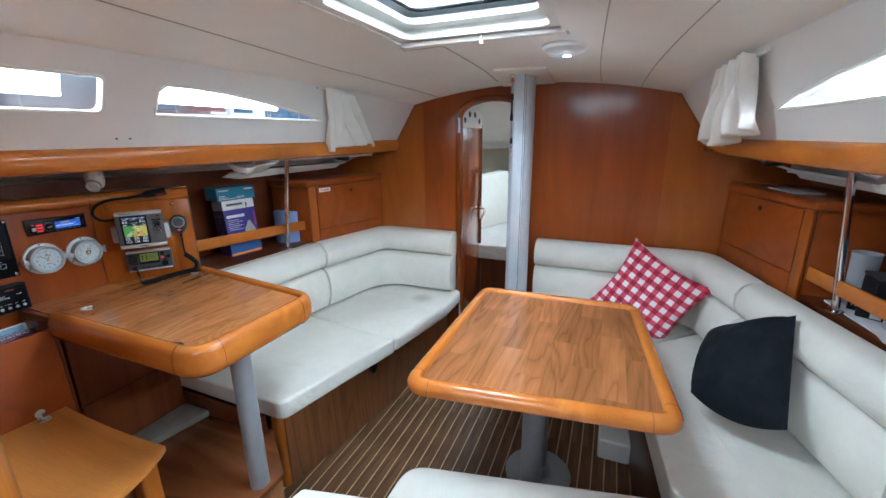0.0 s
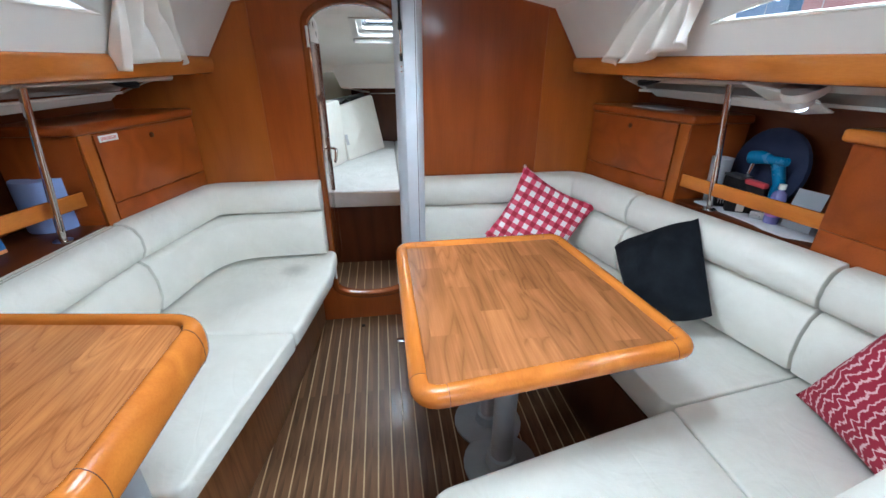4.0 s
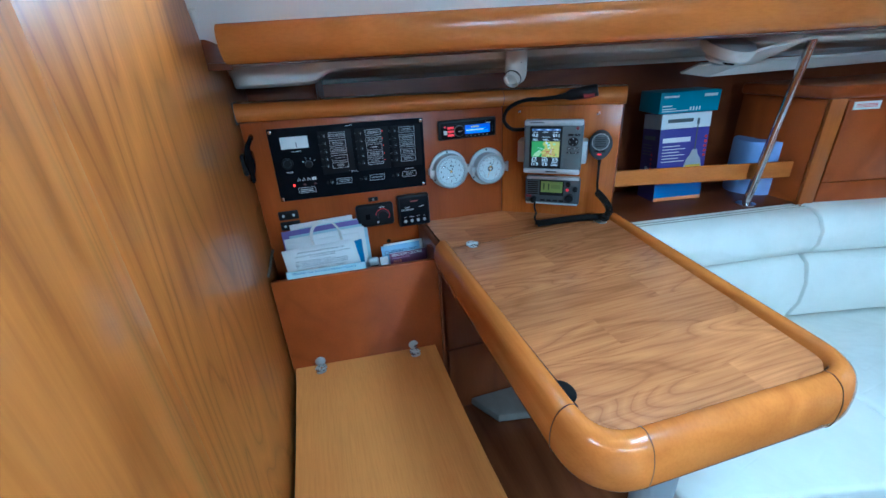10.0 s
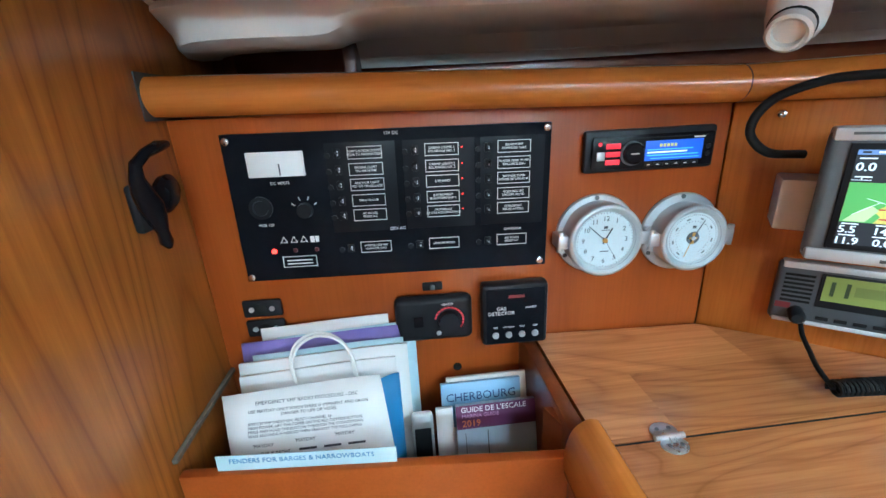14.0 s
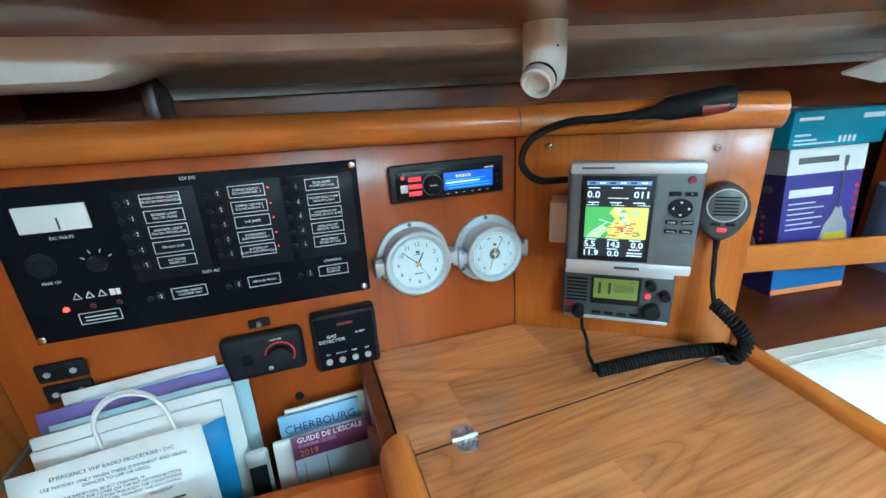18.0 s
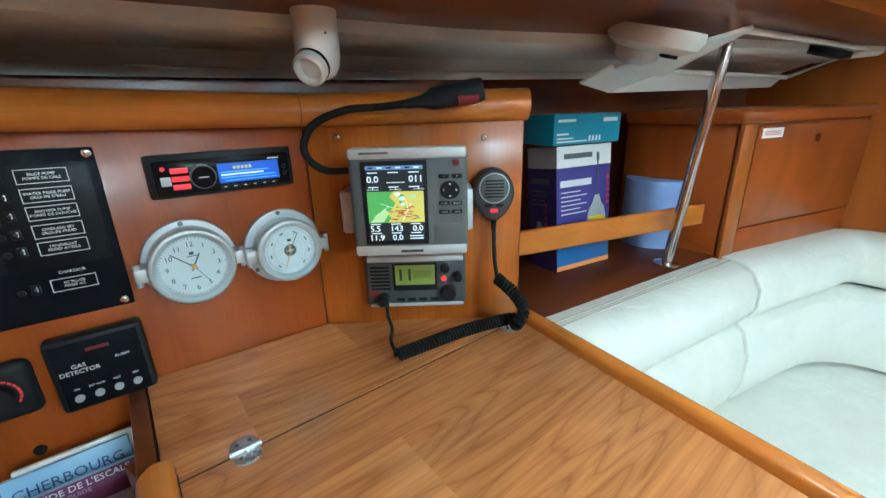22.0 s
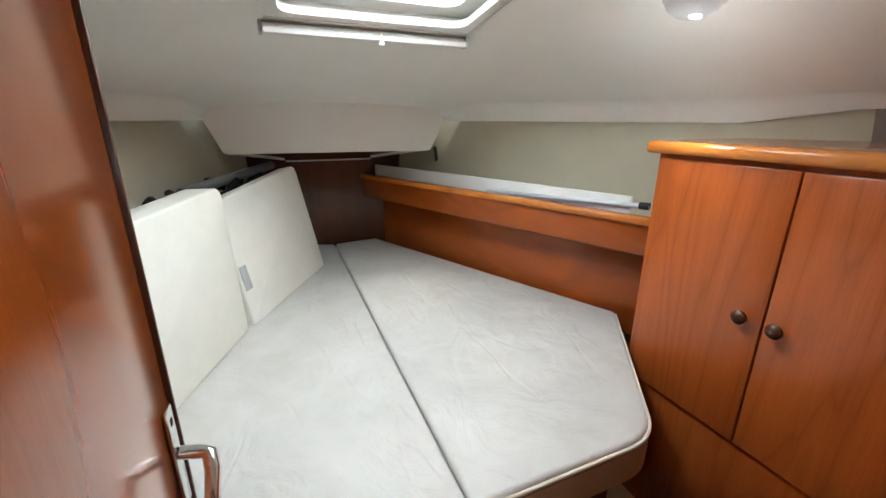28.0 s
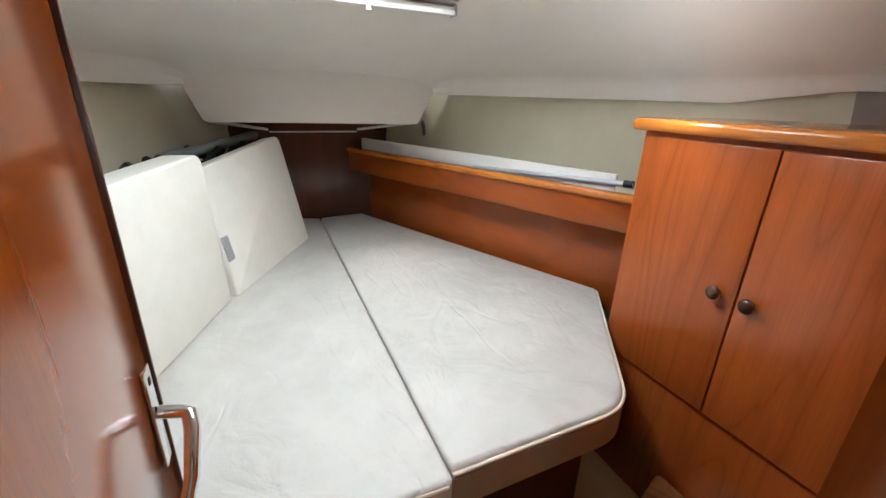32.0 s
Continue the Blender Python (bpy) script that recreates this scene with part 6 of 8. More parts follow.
# clock and barometer
def instrument(u, z, kind, label):
    t = thing(kind, label, kind, on_fascia(u, z), "round brass-cased instruments")
    m = fpose(u, z, 0.001)
    clock = kind == "clock"
    r = 0.0425 if clock else 0.0385
    part("flange", placed(lathe([(0.0605, 0), (0.0605, 0.003), (0.059, 0.005), (0.052, 0.006)], sides=48), m), M_SATIN, t, "wide satin mounting flange")
    part("case", placed(lathe([(r + 0.0095, 0.005), (r + 0.009, 0.028), (r + 0.011, 0.030), (r + 0.011, 0.0385), (r + 0.009, 0.041), (r + 0.006, 0.0415)], sides=48, caps=False), m), M_SATIN, t)
    part("bezel", placed(lathe([(r + 0.0065, 0.0415), (r + 0.004, 0.0405), (r + 0.001, 0.037), (r - 0.001, 0.0345)], sides=48, caps=False), m), M_DIALRING, t, "pale stepped bezel")
    dial = part("dial", placed(lathe([(r, 0.030), (r, 0.0345), (0.0, 0.0345)], sides=40), m), M_DIAL, t, "white dial")
    for k in (-1, 1):
        lug = part("hinge_lug", placed(box(-0.009, -0.010, 0.006, 0.007, 0.010, 0.036, 0.003), m @ Matrix.Translation((k * (r + 0.0165), 0, 0))), M_SATIN, t)
        part("hinge_pin", placed(lathe([(0.0042, -0.015), (0.0042, 0.015)], sides=12), m @ Matrix.Translation((k * (r + 0.021), 0, 0.03)) @ Matrix.Rotation(radians(90), 4, "X")), M_SATIN, lug)
    for a in (93, 213, 333):
        part("screw", placed(lathe([(0.0034, 0), (0.0034, 0.0015), (0.0, 0.0022)], sides=10), m @ Matrix.Translation((0.0555 * math.cos(radians(a)), 0.0555 * math.sin(radians(a)), 0.005))), M_GREYPL, t)
    f = m @ Matrix.Translation((0, 0, 0.0347))
    if clock:
        for k in range(1, 13):
            a = radians(90 - 30 * k)
            words(str(k), 0.0098, f @ Matrix.Translation((0.0315 * math.cos(a), 0.0315 * math.sin(a), 0)), M_INK, dial)
        for k in range(60):
            big = k % 5 == 0
            part("minute_mark", placed(box(0.0388 if big else 0.0396, -0.0004, 0, 0.0412, 0.0004, 0.0003, 0), f @ Matrix.Rotation(radians(6 * k), 4, "Z")), M_INK, dial)
        part("maker_mark", placed(joined(box(-0.006, 0.0145, 0, 0.006, 0.0155, 0.0003, 0), box(-0.0025, 0.017, 0, 0.003, 0.021, 0.0003, 0)), f), M_INK, dial)
        part("type_mark", placed(box(-0.0065, -0.0175, 0, 0.0065, -0.016, 0.0003, 0), f), M_INK, dial)
        for a, ln, w in ((62, 0.020, 0.0018), (138, 0.033, 0.0013), (-58, 0.034, 0.0006)):
            part("pointer", placed(box(-0.006, -w / 2, 0.0008, ln, w / 2, 0.0014, 0), f @ Matrix.Rotation(radians(a), 4, "Z")), M_INK, dial)
        part("hub", placed(lathe([(0.0036, 0), (0.0036, 0.003), (0, 0.0035)], sides=12), f), M_BRASS, dial, "brass centre cap")
    else:
        part("aperture", placed(lathe([(0.0095, 0), (0.0095, 0.0006), (0.0075, 0.0008), (0.0, 0.0003)], sides=24), f), M_GREYPL, dial, "open window over the movement")
        part("movement", placed(joined(box(-0.0016, -0.0085, 0.0006, 0.0016, 0.0085, 0.002, 0.0005), box(-0.006, -0.0012, 0.0006, 0.006, 0.0012, 0.0018, 0.0004)), f), M_BRASS, dial, "brass movement")
        for r0, step, ln in ((0.0335, 5, 0.0025), (0.024, 10, 0.002)):
            for k in range(300 // step + 1):
                a = radians(240 - step * k)
                part("scale_mark", placed(box(r0, -0.00025, 0, r0 + ln, 0.00025, 0.0003, 0), f @ Matrix.Rotation(a, 4, "Z")), M_INK, dial)
        for k in range(8):
            a = radians(230 - 40 * k)
            part("scale_print", placed(box(0.0285, -0.0028, 0, 0.0305, 0.0028, 0.0003, 0), f @ Matrix.Rotation(a, 4, "Z")), M_GREYPL, dial)
        part("maker_mark", placed(box(-0.0025, 0.0145, 0, 0.003, 0.0185, 0.0003, 0), f), M_INK, dial)
        for a, mat in ((62, M_INK), (250, M_BRASS)):
            part("pointer", placed(box(-0.008, -0.0005, 0.001, 0.030, 0.0005, 0.0016, 0), f @ Matrix.Rotation(radians(a), 4, "Z")), mat, dial)
        part("hub", placed(lathe([(0.003, 0), (0.003, 0.003), (0, 0.0035)], sides=12), f), M_SATIN, dial)
    glass_ = part("crystal", placed(lathe([(r + 0.001, 0.0385), (r + 0.001, 0.0393), (0.0, 0.0393)], sides=40), m), M_GLASS, t, "clear crystal")
    glass_.visible_shadow = False
    return t


instrument(0.517, 1.106, "clock", "satin silver ship's clock with a white dial")
instrument(0.648, 1.100, "barometer", "satin silver ship's barometer with a white dial")

# gas detector, heater control and sockets
gas = thing("gas_detector", "black gas detector box with four round buttons", "detector", on_fascia(0.38, 0.985))
part("case", fbox(0.328, 0.430, 0.933, 1.036, 0.001, 0.026, 0.006), M_BLACK, gas)
part("face", fbox(0.334, 0.424, 0.938, 1.03, 0.026, 0.028, 0.001), M_PANEL, gas)
part("lamp_window", fbox(0.368, 0.392, 1.015, 1.0195, 0.028, 0.0284, 0), plain("dull_red_window", (0.16, 0.02, 0.02), 0.3), gas)
words("GAS\nDETECTOR", 0.008, fpose(0.357, 0.994, 0.0284), M_LABEL, gas)
words("ALARM", 0.005, fpose(0.402, 0.998, 0.0284), M_LABEL, gas)
for k, w in enumerate(("ON", "INT ROW", "TEST", "OFF")):
    b = part("button", placed(lathe([(0.0052, 0), (0.0048, 0.003), (0, 0.0036)], sides=14), fpose(0.348 + k * 0.0205, 0.953, 0.028)), M_SILVER, gas, "grey round button")
    words(w, 0.004, fpose(0.348 + k * 0.0205, 0.966, 0.0284), M_LABEL, gas)
heat = thing("heater_control", "black heater control with a round red-ringed knob", "control", on_fascia(0.23, 0.955))
part("case", bevelled(fbox(0.170, 0.288, 0.917, 0.992, 0.001, 0.022, 0), 0.012, 4), M_BLACK, heat)
part("knob", placed(lathe([(0.017, 0), (0.016, 0.010), (0.0, 0.011)], sides=22), fpose(0.252, 0.953, 0.022)), M_BLACK, heat)
for k in range(14):
    a = radians(-30 + k * 15)
    part("ring_mark", placed(box(0.020, -0.0022, 0, 0.0225, 0.0022, 0.0005, 0), fpose(0.252, 0.953, 0.022) @ Matrix.Rotation(a, 4, "Z")), M_REDPRINT, heat)
part("switch", fbox(0.198, 0.212, 0.945, 0.962, 0.022, 0.025, 0.002), M_GLOSSBLACK, heat)
part("indicator", placed(lathe([(0.004, 0), (0.003, 0.002), (0, 0.002)], sides=10), fpose(0.235, 0.932, 0.022)), M_SILVER, heat)
words("HEATER", 0.005, fpose(0.25, 0.98, 0.0224), M_LABEL, heat)
for z in (0.978, 0.945):
    so = thing("wall_socket", "small black double socket plate on the console", "socket", on_fascia(0.006, z), "black sockets")
    part("plate", fbox(-0.024, 0.034, z - 0.014, z + 0.014, 0.001, 0.008, 0.004), M_BLACK, so)
    for u in (-0.01, 0.02):
        part("screw", placed(lathe([(0.004, 0), (0.004, 0.002), (0, 0.002)], sides=10), fpose(u, z, 0.008)), M_SILVER, so)
    part("hole", placed(lathe([(0.009, 0), (0.009, 0.0015), (0.007, 0.002), (0, 0.0005)], sides=14), fpose(0.005, z, 0.008)), M_RUBBER, so)
heat.location += Vector((0.002, 0.038, 0.037))
gas.location += Vector((0.001, 0.012, 0.007))
for ob in [o for o in bpy.data.objects if o.name.startswith("wall_socket")]:
    ob.location += Vector((0.0, 0.006, 0.047))
tg = thing("toggle_plate", "tiny black switch plate on the console", "switch", on_fascia(0.237, 1.004))
part("plate", fbox(0.222, 0.253, 0.997, 1.011, 0.001, 0.006, 0.003), M_BLACK, tg)
part("lever", fbox(0.234, 0.241, 1.0, 1.008, 0.006, 0.012, 0.002), M_GREYPL, tg)
tg.location += Vector((0.001, 0.030, 0.036))
part("vent_hole", placed(lathe([(0.007, 0), (0.007, 0.002), (0.005, 0.001), (0, 0.001)], sides=14), fpose(0.301, 0.89, 0.0005)), M_RUBBER, console)

# plotter, radio telephone and their cord, on the angled panel
AU = Vector((0.144, 0.183, 0)).normalized()
AN = Vector((0.183, -0.144, 0)).normalized()


def apose(u, z, out):
    p = Vector((-1.969, 1.551, 0)) + AU * u + AN * out
    return face_at((p.x, p.y, z), AU, (0, 0, 1))


def abox(u0, u1, z0, z1, o0, o1, bevel=0.002, seg=2):
    return placed(box(u0, z0, o0, u1, z1, o1, bevel, seg), apose(0, 0, 0))


plot = thing("chart_plotter", "grey chart plotter with a lit colour chart screen", "plotter", tuple(apose(0.115, 1.1, 0.05).translation))
part("bracket", abox(0.006, 0.208, 1.125, 1.195, -0.026, 0.03, 0.004), M_SILVER, plot, "silver mounting bracket")
part("housing", abox(0.045, 0.19, 1.115, 1.255, 0.03, 0.06, 0.01), M_GREYPL, plot)
part("front", bevelled(abox(0.033, 0.197, 1.107, 1.263, 0.06, 0.08, 0), 0.009, 3), M_GREYPL, plot)
part("top_strip", bevelled(abox(0.035, 0.195, 1.250, 1.266, 0.058, 0.083, 0), 0.004), M_SILVER, plot)
part("bottom_strip", bevelled(abox(0.035, 0.195, 1.104, 1.120, 0.058, 0.083, 0), 0.004), M_SILVER, plot)
part("screen_surround", abox(0.051, 0.141, 1.122, 1.248, 0.08, 0.0825, 0.003), M_BLACK, plot)
scr = part("screen", abox(0.0575, 0.1355, 1.129, 1.241, 0.0825, 0.0832, 0), M_SCREEN, plot, "lit screen")
part("chart_land", abox(0.0575, 0.1355, 1.157, 1.204, 0.0832, 0.0834, 0), M_SCR_YELLOW, scr)
shore = [(0.0575, 1.157), (0.085, 1.157), (0.089, 1.165), (0.083, 1.171), (0.091, 1.178), (0.096, 1.187), (0.088, 1.196), (0.094, 1.204), (0.0575, 1.204)]
part("chart_shore", placed(prism(shore, 0.0834, 0.0835), apose(0, 0, 0)), M_SCR_GREEN, scr)
rnd = random.Random(21)
for k in range(11):
    a, b, w = 0.098 + rnd.random() * 0.034, 1.162 + rnd.random() * 0.038, 0.0018 + rnd.random() * 0.003
    blob = [(min(0.135, a + w * (0.7 + 0.5 * rnd.random()) * math.cos(q)), b + w * (0.5 + 0.5 * rnd.random()) * math.sin(q)) for q in [2 * math.pi * i / 7 for i in range(7)]]
    part("chart_patch", placed(prism(blob, 0.0834, 0.0835), apose(0, 0, 0)), (M_SCR_GREEN, M_SCR_WHITE, M_SCR_SAGE)[k % 3], scr)
for a, b, ang, ln in ((0.066, 1.166, 38, 0.026), (0.075, 1.186, -20, 0.02), (0.105, 1.16, 65, 0.03), (0.115, 1.165, 100, 0.028)):
    part("chart_line", placed(box(0, -0.0003, 0.0835, ln, 0.0003, 0.0836, 0), apose(a, b, 0) @ Matrix.Rotation(radians(ang), 4, "Z")), M_SCR_WHITE, scr)
part("chart_bay", placed(prism([(0.06, 1.158), (0.078, 1.158), (0.087, 1.172), (0.08, 1.178), (0.068, 1.168)], 0.0835, 0.0836), apose(0, 0, 0)), M_SCR_SAGE, scr)
for k in range(20):
    a, b = 0.086 + rnd.random() * 0.034, 1.160 + rnd.random() * 0.020
    part("chart_mark", abox(a, a + 0.003 + rnd.random() * 0.006, b, b + 0.0015, 0.0836, 0.0838, 0), M_REDPRINT, scr)
part("status_bar", abox(0.0575, 0.1355, 1.2355, 1.241, 0.0832, 0.0834, 0), M_SCR_BLUE, scr)
for k in range(6):
    part("status_mark", abox(0.061 + k * 0.0125, 0.068 + k * 0.0125, 1.2372, 1.2395, 0.0834, 0.0836, 0), M_SCR_WHITE if k % 2 else M_SCREEN, scr)
for text, u, z, sz in (("0.0", 0.0665, 1.2215, 0.0135), ("011", 0.1255, 1.2215, 0.0135), ("5.5", 0.0655, 1.1475, 0.0125), ("143", 0.0955, 1.1475, 0.0125), ("0.0", 0.1255, 1.1475, 0.0125), ("11.9", 0.067, 1.1335, 0.0125), ("0.0", 0.0965, 1.1335, 0.0125)):
    for dx in (0.0, 0.0005):
        words(text, sz, apose(u + dx, z, 0.0836 + dx * 0.2), M_SCR_WHITE, scr)
for z in (1.1548, 1.1408, 1.2315, 1.2105):
    for u in (0.060, 0.088, 0.116):
        part("caption_bar", abox(u, u + 0.014, z - 0.0007, z + 0.0007, 0.0832, 0.0836, 0), M_SCR_WHITE, scr)
part("caption_bar", abox(0.114, 0.133, 1.131, 1.1325, 0.0832, 0.0836, 0), M_SCR_WHITE, scr)
part("caption_bar", abox(0.114, 0.133, 1.135, 1.1365, 0.0832, 0.0836, 0), M_SCR_WHITE, scr)
for u in (0.066, 0.0975, 0.129):
    part("gauge", joined(abox(u - 0.008, u + 0.008, 1.2065, 1.2071, 0.0832, 0.0836, 0), abox(u - 0.0006, u + 0.0006, 1.2065, 1.2095, 0.0832, 0.0836, 0)), M_SCR_WHITE, scr)
part("gauge_bar", abox(0.085, 0.11, 1.2165, 1.2175, 0.0832, 0.0836, 0), M_SCR_WHITE, scr)
for u, z, w, h, text in ((0.1565, 1.2205, 0.0145, 0.0065, "-"), (0.1745, 1.2205, 0.0145, 0.0065, "+"), (0.1565, 1.181, 0.0145, 0.006, "MARK"), (0.1745, 1.181, 0.0145, 0.006, "SELECT"), (0.1565, 1.168, 0.0145, 0.006, "HOME"), (0.1745, 1.168, 0.0145, 0.006, "MENU")):
    key = part("key", bevelled(abox(u, u + w, z, z + h, 0.08, 0.083, 0), 0.0015), M_BLACK, plot)
    words(text, 0.0036, apose(u + w / 2, z + h / 2, 0.0831), M_LABEL, key)
part("lower_panel", abox(0.148, 0.1945, 1.124, 1.153, 0.0795, 0.0806, 0.0005), M_GREYPL, plot, "card slot cover")
part("maker_mark", abox(0.10, 0.132, 1.1095, 1.1135, 0.083, 0.0833, 0), M_GREYBLACK, plot)
part("maker_mark", abox(0.05, 0.09, 1.2575, 1.2605, 0.083, 0.0833, 0), M_GREYPL, plot)
for a in (0, 90, 180, 270):
    part("rocker_mark", placed(prism([(0.0078, -0.002), (0.0105, 0.0), (0.0078, 0.002)], 0, 0.0003), apose(0.172, 1.204, 0.0834) @ Matrix.Rotation(radians(a), 4, "Z")), M_LABEL, plot)
part("rocker", placed(lathe([(0.0135, 0), (0.0135, 0.003), (0.006, 0.0036), (0.0, 0.002)], sides=24), apose(0.172, 1.204, 0.08)), M_BLACK, plot)
part("power_key", placed(lathe([(0.005, 0), (0.004, 0.003), (0, 0.003)], sides=14), apose(0.181, 1.243, 0.08)), M_REDDARK, plot)

plot.location += AN * 0.028 + AU * 0.003
plot.scale.z = 0.94

vhf = thing("radio_telephone", "grey marine radio with a green display", "radio", tuple(apose(0.11, 1.0, 0.04).translation))
part("housing", abox(0.045, 0.175, 1.005, 1.07, 0.004, 0.045, 0.004), M_BLACK, vhf)
part("front", bevelled(abox(0.03, 0.188, 0.997, 1.08, 0.045, 0.06, 0), 0.006, 3), M_DARKGREY, vhf)
part("top_strip", abox(0.034, 0.184, 1.072, 1.081, 0.045, 0.0615, 0.002), M_SILVER, vhf)
part("bottom_strip", abox(0.034, 0.184, 0.996, 1.002, 0.045, 0.0615, 0.002), M_SILVER, vhf)
for k in range(7):
    part("grille_slot", abox(0.038, 0.068, 1.026 + k * 0.006, 1.029 + k * 0.006, 0.06, 0.0606, 0), M_RUBBER, vhf)
part("display_surround", abox(0.073, 0.143, 1.024, 1.070, 0.06, 0.0615, 0.001), M_BLACK, vhf)
lcd = part("display", abox(0.077, 0.139, 1.034, 1.067, 0.0615, 0.062, 0), M_GREENLCD, vhf, "green lit display")
for dx in (0.0, 0.0012):
    words("11", 0.028, apose(0.092 + dx, 1.05, 0.0621 + dx * 0.1), M_LCDINK, lcd)
part("display_bars", joined(abox(0.106, 0.134, 1.045, 1.058, 0.062, 0.0622, 0), abox(0.128, 0.136, 1.061, 1.064, 0.062, 0.0622, 0)), M_LCDINK2, lcd)
for u, z, r in ((0.155, 1.062, 0.0075), (0.175, 1.047, 0.0075), (0.160, 1.020, 0.0125)):
    part("knob", placed(lathe([(r, 0), (r * 0.95, 0.012), (r * 0.8, 0.014), (0, 0.014)], sides=18), apose(u, z, 0.06)), M_BLACK, vhf)
part("distress_key", placed(lathe([(0.0045, 0), (0.004, 0.003), (0, 0.003)], sides=12), apose(0.153, 1.043, 0.06)), M_REDKEY, vhf, "red key")
part("distress_label", abox(0.034, 0.05, 1.016, 1.024, 0.06, 0.0605, 0), M_REDDARK, vhf)
for k in range(4):
    part("soft_key", bevelled(abox(0.077 + k * 0.018, 0.09 + k * 0.018, 1.006, 1.011, 0.06, 0.062, 0), 0.001), M_BLACK, vhf)
part("cable_plug", lathe([(0.009, 0), (0.009, 0.018), (0.006, 0.022)], tuple(apose(0.057, 1.012, 0.06).translation), 14, Vector((0, 0, 1)).rotation_difference(AN).to_matrix().to_4x4()), M_BLACK, vhf)

vhf.location += AU * 0.007 - AN * 0.030 - Vector((0, 0, 0.013))
vhf.scale = (1.07, 1.07, 1.07)

mic = thing("fist_microphone", "black fist microphone on a coiled cord", "microphone", tuple(apose(0.232, 1.13, 0.05).translation))
def mpose(u, z, out):
    return apose(u + 0.018, z + 0.012, out - 0.028)


def mbox(u0, u1, z0, z1, o0, o1, bevel=0.002, seg=2):
    return placed(box(u0, z0, o0, u1, z1, o1, bevel, seg), mpose(0, 0, 0))


mh = [(0.228 + 0.033 * math.cos(a) * (1 - 0.18 * (math.sin(a) < 0) * abs(math.sin(a))), 1.160 + 0.042 * math.sin(a)) for a in [2 * math.pi * i / 28 for i in range(28)]]
part("body", placed(prism(mh, 0.03, 0.062, 0.008, 3), mpose(0, 0, 0)), M_GREYBLACK, mic)
part("grille", placed(joined(lathe([(0.022, 0), (0.022, 0.002), (0.020, 0.003), (0, 0.003)], (0, 0, 0), 24)), mpose(0.228, 1.172, 0.062)), M_GREYPL, mic)
part("ring", placed(lathe([(0.0222, 0.0022), (0.0232, 0.003), (0.0242, 0.0022)], sides=28, caps=False), mpose(0.228, 1.172, 0.0615)), M_SILVER, mic, "thin pale ring")
for k in range(6):
    part("grille_slot", mbox(0.213, 0.243, 1.158 + k * 0.005, 1.160 + k * 0.005, 0.065, 0.0655, 0), M_RUBBER, mic)
for u in (0.219, 0.237):
    part("key", mbox(u - 0.006, u + 0.006, 1.142, 1.147, 0.062, 0.064, 0.0015), M_BLACK, mic)
part("red_key", mbox(0.222, 0.234, 1.133, 1.139, 0.062, 0.064, 0.0015), M_REDKEY, mic)
part("strain_relief", tube([tuple(mpose(0.229, 1.13, 0.045).translation), tuple(mpose(0.230, 1.10, 0.045).translation)], [0.006, 0.004], 10), M_RUBBER, mic)
P = lambda u, z, o: Vector(apose(u, z, o).translation)
guide = [P(0.248, 1.112, 0.017), P(0.249, 1.06, 0.028), P(0.252, 1.035, 0.042)]
part("cord", tube([tuple(v) for v in guide], 0.0035, 8), M_RUBBER, mic)
coil_path = [P(0.252, 1.035, 0.042), P(0.275, 1.018, 0.065), P(0.292, 0.99, 0.07), P(0.28, 0.966, 0.075), Vector((-1.765, 1.745, 0.958)), Vector((-1.79, 1.66, 0.957)), Vector((-1.798, 1.58, 0.957)), Vector((-1.802, 1.535, 0.957))]


def smooth_path(pts, n):
    out = []
    ext = [pts[0] * 2 - pts[1]] + pts + [pts[-1] * 2 - pts[-2]]
    for k in range(1, len(ext) - 2):
        for i in range(n):
            t = i / n
            a, b, c, d = ext[k - 1 : k + 3]
            out.append(0.5 * (2 * b + (c - a) * t + (2 * a - 5 * b + 4 * c - d) * t * t + (3 * b - a - 3 * c + d) * t ** 3))
    return out + [pts[-1]]


def coil(pts, radius, wire, turns):
    line = smooth_path(pts, 60)
    acc = [0.0]
    for a, b in zip(line, line[1:]):
        acc.append(acc[-1] + (b - a).length)
    total, res, ref = acc[-1], [], None
    steps = turns * 10
    for s in range(steps + 1):
        d = total * s / steps
        k = min(len(line) - 2, max(0, next((i for i, v in enumerate(acc) if v >= d), len(acc) - 1) - 1))
        f = (d - acc[k]) / max(1e-9, acc[k + 1] - acc[k])
        p = line[k].lerp(line[k + 1], f)
        w = (line[min(k + 2, len(line) - 1)] - line[max(k - 1, 0)]).normalized()
        if ref is None:
            ref = w.orthogonal().normalized()
        ref = (ref - w * ref.dot(w)).normalized()
        q = w.cross(ref)
        a = 2 * math.pi * turns * s / steps
        res.append(tuple(p + (ref * math.cos(a) + q * math.sin(a)) * radius))
    return tube(res, wire, 6)


part("coiled_cord", coil(coil_path, 0.0085, 0.0026, 62), M_RUBBER, mic, "black coiled cord")
lead = smooth_path([Vector((-1.802, 1.535, 0.957)), Vector((-1.83, 1.542, 0.965)), P(0.076, 0.966, 0.075), P(0.068, 0.98, 0.058), P(0.066, 0.994, 0.04)], 8)
part("lead", tube([tuple(v) for v in lead], 0.003, 8), M_RUBBER, mic)

